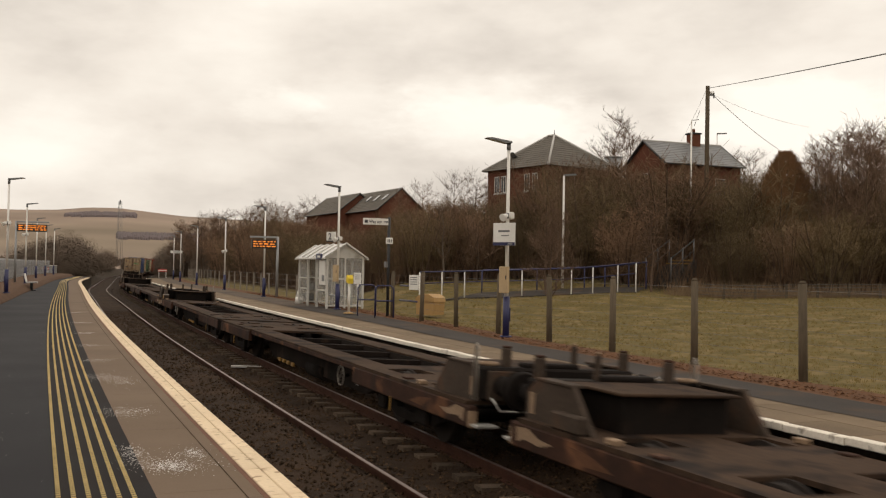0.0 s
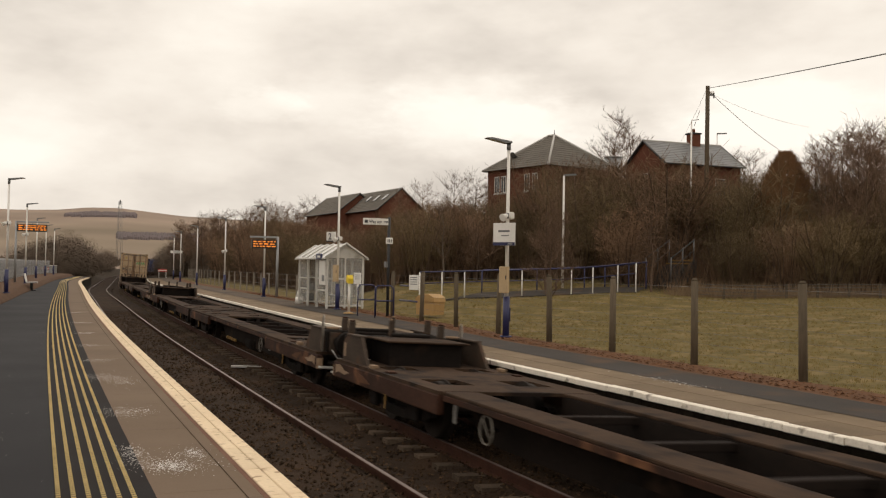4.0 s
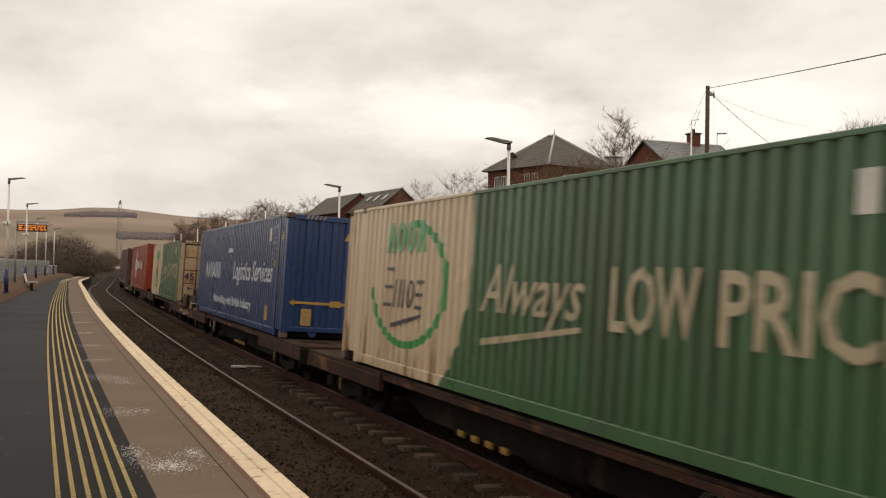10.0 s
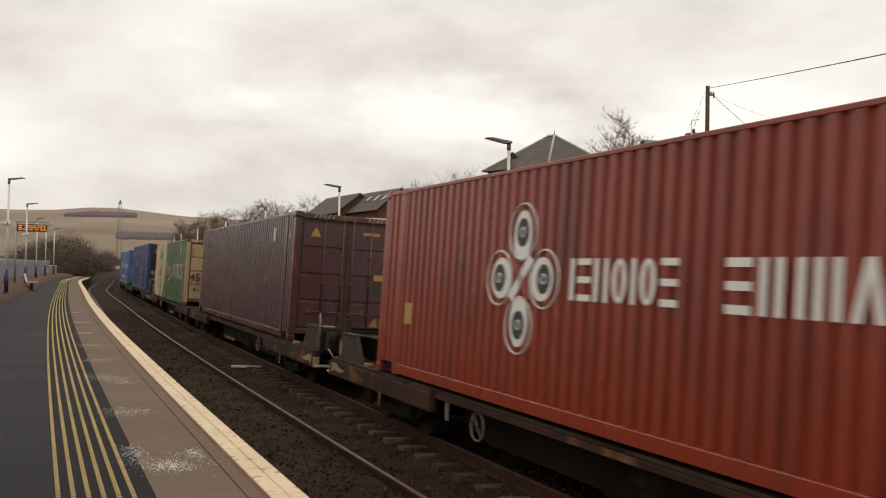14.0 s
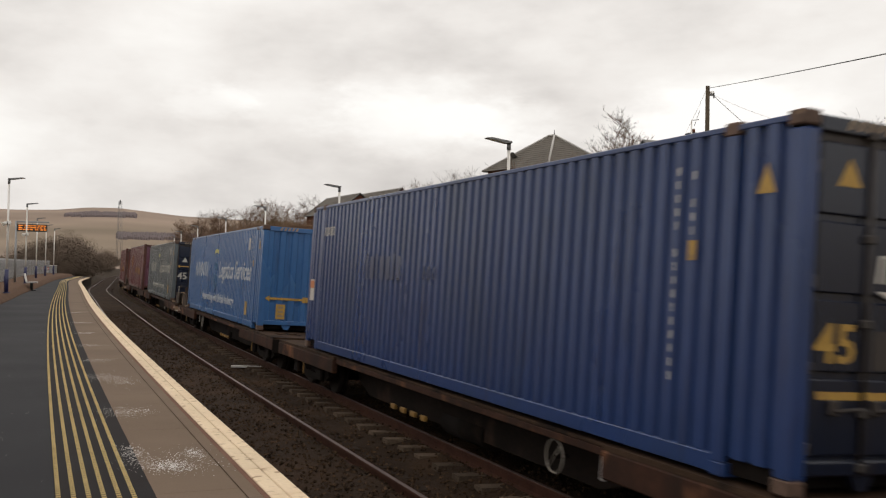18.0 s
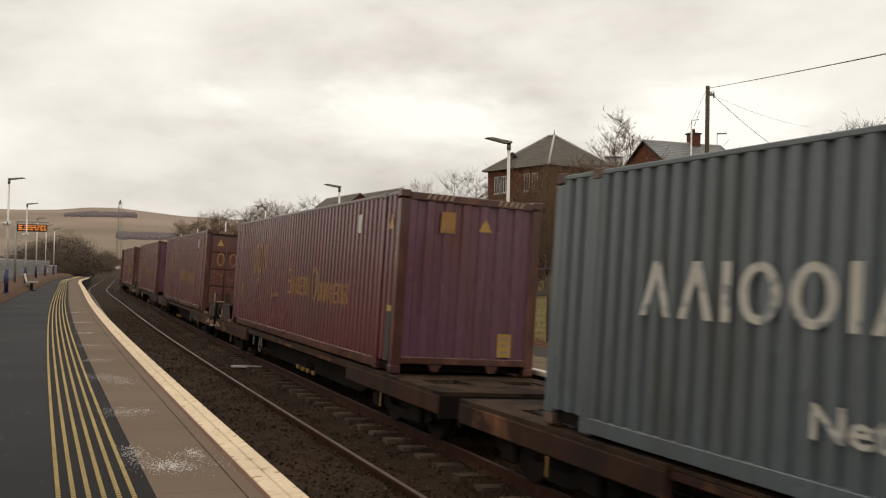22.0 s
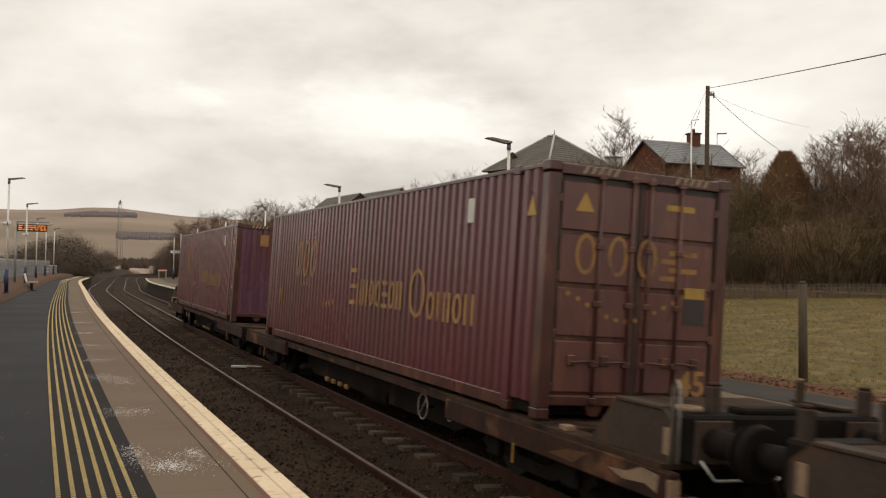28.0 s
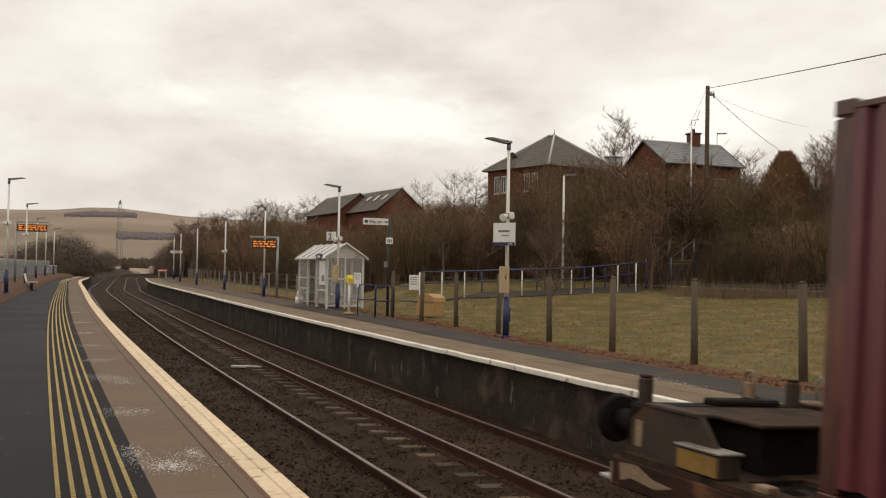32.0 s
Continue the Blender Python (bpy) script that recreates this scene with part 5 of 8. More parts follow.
def haulier_container(label, side, end, doors, mark, ink=LETTERWHITE, H=2.68, stick=YELSTICK):
    c = build_container("haulier", label, H, side, end, None, doors, mark, stick, label_x=5.0)
    shape_row(c, ink, -5.2, 1.24, "vviooiv", 0.5, 0.46, 0.1, 0.105)
    part("brand_swirl", Geo().slab([(-0.88, 2.12), (-0.55, 2.17), (-0.12, 2.12), (-0.14, 2.0), (-0.55, 2.05), (-0.86, 2.01)], "y", SIDE_Y - 0.004, SIDE_Y), ink if side is L_DBLUE else PALEYEL, c)
    if side is L_LBLUE:
        for ex, ez, er in ((-0.6, 1.62, 0.12), (-0.3, 1.6, 0.1), (-0.66, 1.2, 0.15), (-0.28, 1.18, 0.15), (-0.46, 0.95, 0.1)):
            part("brand_emblem", Geo().ring((ex, SIDE_Y - 0.003, ez), er, 0.016, n=14, m=4), FADEDYEL, c)
    words("lettering", "Logistics Services", 0.75, ink, c, pose(0.12, SIDE_Y - 0.004, 1.24, 90, 0, 0), width=5.4, lean=0.28, bold=0.012)
    words("lettering", "Networking with British Industry", 0.36, ink, c, pose(-3.08, SIDE_Y - 0.004, 0.47, 90, 0, 0), width=6.2)
    part("yellow_panel", Geo().box(4.95, SIDE_Y - 0.004, 0.3, 5.25, SIDE_Y, 0.66), stick, c)
    code_column(c, STICKER, 5.46, H - 0.25, 12)
    code_column(c, STICKER, 5.72, H - 0.25, 5)
    part("yellow_panel", Geo().box(5.7, SIDE_Y - 0.004, 1.62, 5.8, SIDE_Y, 1.78), stick, c)
    if not doors:
        part("stripe", Geo().slab([(-1.1, 0.82), (-0.98, 0.9), (-0.98, 0.85), (-0.12, 0.85), (-0.12, 0.89), (0.14, 0.89), (0.14, 0.85), (0.98, 0.85), (0.98, 0.9), (1.1, 0.82), (0.98, 0.74), (0.98, 0.79), (0.14, 0.79), (0.14, 0.75), (-0.12, 0.75), (-0.12, 0.79), (-0.98, 0.79), (-0.98, 0.74)], "x", C_LEN / 2 - 0.02, C_LEN / 2 - 0.014), stick, c, "yellow double arrow")
    else:
        part("stripe", Geo().slab([(-1.06, 1.57), (-0.96, 1.64), (-0.96, 1.59), (0.96, 1.59), (0.96, 1.64), (1.06, 1.57), (0.96, 1.5), (0.96, 1.55), (-0.96, 1.55), (-0.96, 1.5)], "x", C_LEN / 2 - 0.022, C_LEN / 2 - 0.014), stick, c, "yellow double arrow")
    return c


def plain_blue_container():
    c = build_container("navy", "deep blue ribbed container with dark doors marked 45", H_TALL, L_NAVY, L_NAVYDOOR, None, True, YELSTICK, label_x=None)
    shape_row(c, L_FADEBLUE, -3.2, 1.45, "ififfif", 0.42, 0.36, 0.1, 0.1)
    shape_row(c, L_FADEBLUE, -0.55, 1.47, "ioo", 0.2, 0.16, 0.07, 0.05)
    shape_row(c, STICKER, -5.9, H_TALL - 0.62, "iiiiiii", 0.17, 0.05, 0.06, 0.04, name="code_mark")
    code_column(c, STICKER, 5.36, H_TALL - 0.3, 16, 0.12)
    code_column(c, STICKER, 5.58, H_TALL - 0.35, 5, 0.12)
    part("yellow_panel", Geo().box(5.55, SIDE_Y - 0.004, 1.75, 5.66, SIDE_Y, 1.92), YELSTICK, c)
    st = part("notice_sticker", Geo().box(-6.72, SIDE_Y - 0.004, 0.95, -6.42, SIDE_Y, 1.38), STICKER, c, "white sticker with orange panel")
    part("sticker_panel", Geo().box(-6.7, SIDE_Y - 0.007, 1.2, -6.44, SIDE_Y - 0.004, 1.35), LED_ORANGE, st)
    q = Geo()
    for k in range(7):
        q.slab([(-0.45 + 0.145 * k, 1.62), (-0.41 + 0.145 * k, 1.62), (-0.38 + 0.145 * k, 1.82), (-0.34 + 0.145 * k, 1.82), (-0.36 + 0.145 * k, 1.62), (-0.33 + 0.145 * k, 1.62), (-0.33 + 0.145 * k, 1.84), (-0.42 + 0.145 * k, 1.84)], "x", C_LEN / 2 - 0.018, C_LEN / 2 - 0.012)
    q.slab([(-0.45, 1.56), (0.55, 1.56), (0.4, 1.5), (-0.3, 1.5)], "x", C_LEN / 2 - 0.018, C_LEN / 2 - 0.012)
    part("brand_bar", q, STICKER, c)
    part("stripe", Geo().box(C_LEN / 2 - 0.022, -1.0, 0.72, C_LEN / 2 - 0.016, 1.0, 0.78), YELSTICK, c)
    return c


H_TALL = 2.87


def ellipse_plate(cx, cz, rx, rz, d):
    """A flat printed ellipse on the side that faces -y."""
    return Geo().slab([(cx + rx * math.cos(k * math.pi / 9), cz + rz * math.sin(k * math.pi / 9)) for k in range(18)], "y", SIDE_Y - d, SIDE_Y)


def red_container():
    c = build_container("red", "brick red ribbed container with white emblem", H_TALL, L_RED, L_RED, None, False, INK)
    for dx, dz in ((0, 0.5), (0, -0.5), (0.5, 0), (-0.5, 0)):
        e = part("emblem_loop", ellipse_plate(-2.08 + dx, 1.54 + dz, 0.25 if dx else 0.22, 0.3 if dz else 0.25, 0.004), SIGNWHITE, c, "white looped emblem")
        part("loop_inlay", ellipse_plate(-2.08 + dx * 1.08, 1.54 + dz * 1.08, 0.15, 0.17, 0.007), INK, e)
        part("loop_dot", Geo().ring((-2.08 + dx * 1.08, SIDE_Y - 0.006, 1.54 + dz * 1.08), 0.055, 0.012, n=10, m=4), SIGNWHITE, e)
        part("loop_outline", Geo().ring((-2.08 + dx * 1.1, SIDE_Y - 0.003, 1.54 + dz * 1.1), 0.33, 0.012, n=18, m=4), SIGNWHITE, e)
    for a in (1, -1):
        part("emblem_band", Geo().slab([(-2.36, 1.54 - 0.2 * a), (-2.26, 1.54 - 0.28 * a), (-1.8, 1.54 + 0.2 * a), (-1.9, 1.54 + 0.28 * a)], "y", SIDE_Y - 0.009, SIDE_Y), SIGNWHITE if a > 0 else L_RED, c)
    shape_row(c, SIGNWHITE, -0.97, 1.33, "ibuoiob", 0.44, 0.25, 0.07, 0.075)
    shape_row(c, SIGNWHITE, 1.48, 1.31, "biuiiv", 0.46, 0.3, 0.09, 0.085)
    code_column(c, STICKER, 5.42, H_TALL - 0.3, 13, 0.13, 0.04)
    code_column(c, STICKER, 5.62, H_TALL - 0.5, 6, 0.13, 0.04)
    part("sticker_panel", Geo().box(4.74, SIDE_Y - 0.007, H_TALL - 0.56, 4.86, SIDE_Y - 0.004, H_TALL - 0.36), STICKERBLUE, c, "blue sticker panel")
    part("gold_panel", Geo().box(-5.75, SIDE_Y - 0.004, 0.8, -5.45, SIDE_Y, 1.12), YELSTICK, c)
    return c


def maroon_container(doors, gold=True, purple=False, grow=1.0):
    side = L_PURPLE if purple else L_MAROON
    c = build_container("maroon", "weathered maroon ribbed container with faded gold lettering" if gold else "weathered purple-brown ribbed container", H_TALL, side, L_MAROONTRIM, L_MAROONTRIM, doors, L_GOLD, leaf=(L_DOORPINK if doors else L_VIOLET) if gold else side)
    if gold:
        shape_row(c, L_GOLD, -4.3, 1.42, "ooo", 0.78, 0.44, 0.14, 0.085, lean=0.12)
        for k in range(12):
            t = k / 11
            x, z = -3.7 + 2.4 * t, float(np.interp(t, (0, 0.23, 0.41, 0.58, 0.76, 1), (1.24, 1.26, 1.05, 0.92, 0.87, 0.94)))
            r = 0.05 + 0.025 * t
            part("gold_star", Geo().slab([(x + (r if j % 2 else r * 0.45) * math.sin(j * math.pi / 5), z + 0.03 - (r if j % 2 else r * 0.45) * math.cos(j * math.pi / 5)) for j in range(10)], "y", SIDE_Y - 0.004, SIDE_Y), L_GOLD, c)
        shape_row(c, L_GOLD, -0.25, 1.03 - 0.1 * (grow - 1), "buuoobou", 0.55 * grow ** 0.4, 0.18 * grow, 0.05 * grow, 0.055 * grow, tall=(0,))
        shape_row(c, L_GOLD, -0.25 + 2.05 * grow, 0.95 - 0.1 * (grow - 1), "oouiouboiu" if grow == 1 else "oouiou", 0.68 * grow ** 0.2, 0.21 * grow, 0.055 * grow, 0.06 * grow, tall=(0,), small=0.56)
        part("gold_panel", Geo().box(-5.72, SIDE_Y - 0.004, 0.8, -5.58, SIDE_Y, 1.14), L_GOLD, c)
        part("gold_panel", Geo().box(-5.5, SIDE_Y - 0.004, 0.81, -5.38, SIDE_Y, 1.15), L_GOLD, c)
        if doors:
            X = C_LEN / 2 - 0.022
            q = Geo()
            for a in (-0.85, -0.42, -0.02):
                for k in range(12):
                    u, v = radians(30 * k), radians(30 * (k + 1))
                    q.slab([(a + 0.13 + 0.14 * math.cos(u), 1.86 + 0.24 * math.sin(u)), (a + 0.13 + 0.14 * math.cos(v), 1.86 + 0.24 * math.sin(v)), (a + 0.13 + 0.09 * math.cos(v), 1.86 + 0.19 * math.sin(v)), (a + 0.13 + 0.09 * math.cos(u), 1.86 + 0.19 * math.sin(u))], "x", X, X + 0.006)
            part("brand_block", q, L_GOLD, c)
            q = Geo()
            for k in range(14):
                yy, zz = -0.92 + k * 0.13, 1.28 - 0.16 * math.sin(k * 0.42 - 0.9)
                part("gold_star", Geo().slab([(yy, zz - 0.035), (yy + 0.035, zz), (yy, zz + 0.035), (yy - 0.035, zz)], "x", X, X + 0.006), L_GOLD, c)
            q = Geo()
            for k in range(4):
                q.box(X, 0.3 + 0.12 * (k % 2), 1.62 + k * 0.1, X + 0.006, 0.52 + 0.3 * (k % 2), 1.68 + k * 0.1)
            part("faded_notice", q, L_GOLD, c)
        else:
            fb = part("corner_band", Geo().box(6.5, SIDE_Y - 0.012, 0.2, 6.72, SIDE_Y - 0.005, 0.95), HAZARD, c, "black band with yellow cap")
            part("band_cap", Geo().box(6.5, SIDE_Y - 0.012, 0.955, 6.72, SIDE_Y - 0.005, 1.05), YELSTICK, fb)
            part("gold_panel", Geo().box(C_LEN / 2 - 0.02, -0.55, H_TALL - 0.62, C_LEN / 2 - 0.012, -0.3, H_TALL - 0.28), L_GOLD, c)
    return c


VALVE_BOXES = (2, 6, 12)   # pairs of wagons with a yellow-fronted valve box
TRAIN = []   # (thing, middle in the train, turned, height)


def build_train():
    half = C_LEN / 2
    mids = [(k * PITCH_TWIN + half, k * PITCH_TWIN + PITCH_IN + half) for k in range(-6, 7)]
    protos = {}
    for k, (a, b) in enumerate(mids):
        for u, turned in ((a, False), (b, True)):
            box = "valve" if k in VALVE_BOXES else "step" if k in (0, 1) else ""
            key = (box, k == 12 and turned)
            if key in protos:
                ob = copy_thing(protos[key], Matrix())
            else:
                ob = protos[key] = build_wagon(*key)
            TRAIN.append((ob, u, turned, 0.0))
    order = [green_container(), haulier_container("royal blue ribbed container with white lettering", L_DBLUE, L_DBLUE, False, YELSTICK, H=H_TALL), None, red_container(),
             maroon_container(True, gold=False, purple=True), None, plain_blue_container(),
             haulier_container("bright blue ribbed container with white lettering", L_LBLUE, L_LBLUE, False, SIGNWHITE, stick=YELSTICK),
             haulier_container("grey ribbed container with faded lettering and navy doors", L_GREY, L_NAVYDOOR, True, FLAKED, FLAKED),
             maroon_container(False), maroon_container(True), None, None, None]
    order[2] = copy_thing(order[0], Matrix())
    order[5] = copy_thing(order[0], Matrix())
    order[11] = copy_thing(order[9], Matrix())
    order[12] = maroon_container(True, grow=1.45)
    order[13] = copy_thing(order[9], Matrix())
    for k, ob in enumerate(order):
        TRAIN.append((ob, (k // 2) * PITCH_TWIN + (k % 2) * PITCH_IN + half, False, DECK))


build_train()


# ---- station furniture ----
def at_track(s, o, z=0.0, turn=0.0):
    """A pose on a platform: x runs along the track away from the eye, y to the left of it."""
    return Matrix.Translation(on_track(s, o, z)) @ pose(0, 0, 0, 0, 0, heading(s) + turn)


def build_lamp(h=4.8, base=NAVY):
    """A platform lamp: arm and head point to +y."""
    t = thing("platform_lamp", "white platform lamp post with navy base and flat head", "lamp post", "platform lamps")
    part("base_sleeve", Geo().cyl((0, 0, 0), (0, 0, 1.02), 0.085, 0.085, 12).cyl((0, 0, 0), (0, 0, 0.05), 0.15, 0.15, 12).box(-0.05, -0.1, 0.4, 0.05, -0.075, 0.75, 0.01), base, t, "navy steel base sleeve")
    part("pole", Geo().cyl((0, 0, 1.0), (0, 0, h), 0.052, 0.04, 10), WHITEPOLE, t, "white steel pole")
    part("spigot", Geo().cyl((0, 0, h - 0.12), (0, 0, h + 0.06), 0.054, 0.054, 10), GREYMETAL, t)
    hd = part("lamp_head", Geo().slab([(-0.05, h + 0.05), (0.1, h + 0.045), (0.6, h + 0.13), (0.64, h + 0.15), (0.5, h + 0.165), (-0.04, h + 0.1)], "x", -0.1, 0.1), GREYMETAL, t, "flat grey lamp head")
    part("lens", Geo().slab([(0.14, h + 0.045), (0.56, h + 0.117), (0.56, h + 0.126), (0.14, h + 0.055)], "x", -0.075, 0.075), LAMPGLASS, hd)
    return t


# place along platform 1 and height of each lamp's foot
LAMPS_1 = ((25.05, 0.27), (43.75, 0.28), (64.15, 0.28), (78.55, 0.28), (88.65, 0.28))


def build_lamps():
    first = build_lamp()
    first.matrix_basis = at_track(2.0, -4.43, Z2)
    lamps = [first]
    for s in (17.1, 32.1, 46.1, 61.0, 76.1, 91.0):
        lamps.append(copy_thing(first, at_track(s, -4.4, Z2)))
    for s, z in LAMPS_1:
        lamps.append(copy_thing(first, at_track(s, 7.95, z, 180)))
    return lamps


LAMPS = build_lamps()


def board(name, label, category, s, o, z0, z1, w, turn, mat=None, kids=(), thick=0.03, group=""):
    """A flat sign whose face looks along its local -x."""
    t = thing(name, label, category, group, at_track(s, o, 0, turn))
    part("panel", Geo().box(-thick, -w / 2, z0, 0, w / 2, z1, 0.006), mat or SIGNWHITE, t)
    for nm, y0, a, y1, b, mt in kids:
        part(nm, Geo().box(-thick - 0.004, y0, a, -thick, y1, b), mt, t)
    return t


def build_signs():
    # station name board on the near lamp
    t = board("station_sign", "white station name board with navy strip", "sign", 1.86, -4.28, 2.24, 2.8, 0.62, -56, kids=[
        ("strip", -0.31, 2.24, 0.31, 2.32, NAVY), ("name_bar", -0.16, 2.57, 0.16, 2.62, GREYMETAL), ("small_bar", -0.14, 2.47, 0.08, 2.495, GREYMETAL), ("strip_mark", -0.24, 2.26, -0.1, 2.3, SIGNWHITE)])
    part("bracket", Geo().box(0, -0.1, 2.4, 0.1, 0.1, 2.46), GREYMETAL, t)
    # loudspeakers and cabinets on lamps
    def speaker(s, o, z):
        t = thing("loudspeaker", "white horn loudspeaker on lamp post", "loudspeaker", "loudspeakers", at_track(s, o, z))
        part("horn", Geo().cyl((-0.04, 0.05, 0.02), (-0.12, 0.2, -0.05), 0.045, 0.1, 12).cyl((-0.12, 0.2, -0.05), (-0.125, 0.21, -0.054), 0.1, 0.09, 12), WHITEPOLE, t, "white horn")
        part("driver_case", Geo().box(-0.14, -0.13, -0.08, 0.04, 0.0, 0.1, 0.03), WHITEPOLE, t, "white speaker case")
        part("clamp", Geo().cyl((0, 0, -0.06), (0, 0, 0.08), 0.065, 0.065, 10), GREYMETAL, t)
    speaker(2.0, -4.43, 2.98)
    speaker(17.1, -4.4, 2.75)
    speaker(46.1, -4.4, 2.6)
    speaker(25.05, 7.95, 3.26)
    speaker(43.75, 7.95, 3.3)
    def cabinet(s, o):
        t = thing("poster_case", "cream notice case on lamp post", "notice", "notice cases", at_track(s, o, 0, -60))
        part("case", Geo().box(-0.1, -0.12, 1.06, 0.02, 0.12, 1.72, 0.012), CREAMBOX, t)
        part("latch", Geo().box(-0.106, -0.1, 1.4, -0.1, -0.07, 1.5), DARKMETAL, t)
    cabinet(1.95, -4.36)
    cabinet(17.05, -4.33)
    # platform number
    t = thing("platform_number_sign", "white platform number sign with black figure", "sign", "", at_track(17.1, -4.25, 0, -60))
    part("box", Geo().box(-0.06, -0.02, 2.68, 0.06, 0.42, 3.03, 0.01), SIGNWHITE, t)
    part("under_edge", Geo().box(-0.062, -0.02, 2.64, 0.062, 0.42, 2.682), INK, t)
    words("number", "2", 0.36, INK, t, pose(-0.062, 0.3, 2.73, 90, 0, -90))
    # way-out finger sign
    t = thing("way_out_sign", "dark post with white way out finger sign", "sign", "", at_track(11.1, -4.46))
    part("post", Geo().cyl((0, 0, 0), (0, 0, 3.35), 0.05, 0.05, 10), DARKMETAL, t)
    f = part("finger_board", Geo().box(-0.03, 0.0, 3.08, 0.03, 0.92, 3.3, 0.006), SIGNWHITE, t)
    words("lettering", "Way out", 0.15, INK, f, pose(-0.033, 0.72, 3.14, 90, 0, -90), width=0.46)
    part("arrow", Geo().slab([(0.04, 3.19), (0.1, 3.24), (0.1, 3.205), (0.2, 3.205), (0.2, 3.175), (0.1, 3.175), (0.1, 3.14)], "x", -0.034, -0.03), INK, f)
    part("pictogram", Geo().box(-0.034, 0.76, 3.14, -0.03, 0.87, 3.24), INK, f)
    q = part("small_plate", Geo().box(-0.08, -0.12, 2.45, -0.05, 0.12, 2.66, 0.005), SIGNWHITE, t)
    for k in range(3):
        part("plate_bar", Geo().box(-0.084, -0.08 + k * 0.06, 2.5, -0.08, -0.05 + k * 0.06, 2.6), INK, q)
    part("speaker_box", Geo().box(-0.09, 0.04, 1.65, 0.05, 0.14, 1.85, 0.01), GREYMETAL, t)
    # notices
    board("notice_board", "white notice with grey text on the fence", "notice", 9.0, -4.62, 0.95, 1.42, 0.36, -55, kids=[("text_bar", -0.13, 1.33 - k * 0.07, 0.13, 1.355 - k * 0.07, GREYMETAL) for k in range(4)], group="notices")
    t = board("notice_board", "white notice on a short post", "notice", 12.6, -3.85, 1.05, 1.45, 0.3, -55, kids=[("text_bar", -0.11, 1.36 - k * 0.07, 0.11, 1.38 - k * 0.07, GREYMETAL) for k in range(3)], group="notices")
    part("leg", Geo().cyl((0.02, 0, 0), (0.02, 0, 1.1), 0.03, 0.03, 8), WHITEPOLE, t)
    # yellow ticket validator on a stand
    t = thing("help_point", "yellow box on a white stand with yellow foot", "help point", "", at_track(13.1, -3.7))
    part("foot", Geo().cyl((0, 0, 0), (0, 0, 0.05), 0.24, 0.08, 12), GRITYELLOW, t)
    part("stand", Geo().cyl((0, 0, 0.04), (0, 0, 1.12), 0.045, 0.045, 10), WHITEPOLE, t)
    part("box", Geo().slab([(-0.16, 1.06), (0.08, 1.12), (0.12, 1.32), (-0.06, 1.36), (-0.16, 1.24)], "y", -0.1, 0.1), BRIGHTYEL, t, "bright yellow box")


build_signs()


def build_led(s, o, w, post_o, z0=2.55, turn=0):
    t = thing("departure_board", "black electronic departure board with orange text", "sign", "departure boards", at_track(s, o, 0, turn))
    b = part("case", Geo().box(-0.12, -w / 2, z0, 0.12, w / 2, z0 + 0.46, 0.01), LEDBACK, t)
    rng = random.Random(int(s))
    for r in range(3):
        y = w / 2 - 0.06
        while y > -w / 2 + 0.1:
            ln = rng.uniform(0.06, 0.22)
            part("led_text", Geo().box(-0.126, max(y - ln, -w / 2 + 0.06), z0 + 0.09 + r * 0.125, -0.12, y, z0 + 0.145 + r * 0.125), LED, b)
            y -= ln + rng.uniform(0.03, 0.11)
    part("cross_beam", Geo().box(-0.06, -w / 2 - 0.1, z0 + 0.56, 0.06, w / 2 + 0.1, z0 + 0.66, 0.01), GALV, t, "grey cross beam")
    part("hanger", Geo().cyl((0, 0, z0 + 0.45), (0, 0, z0 + 0.58), 0.04, 0.04, 8), GALV, t)
    part("post", Geo().cyl((0, post_o, 0), (0, post_o, z0 + 0.62), 0.07, 0.07, 10), GALV, t, "grey steel post")


build_led(30.7, -4.1, 1.3, -0.72)
build_led(46.2, 7.7, 1.75, 0.95, 3.55)


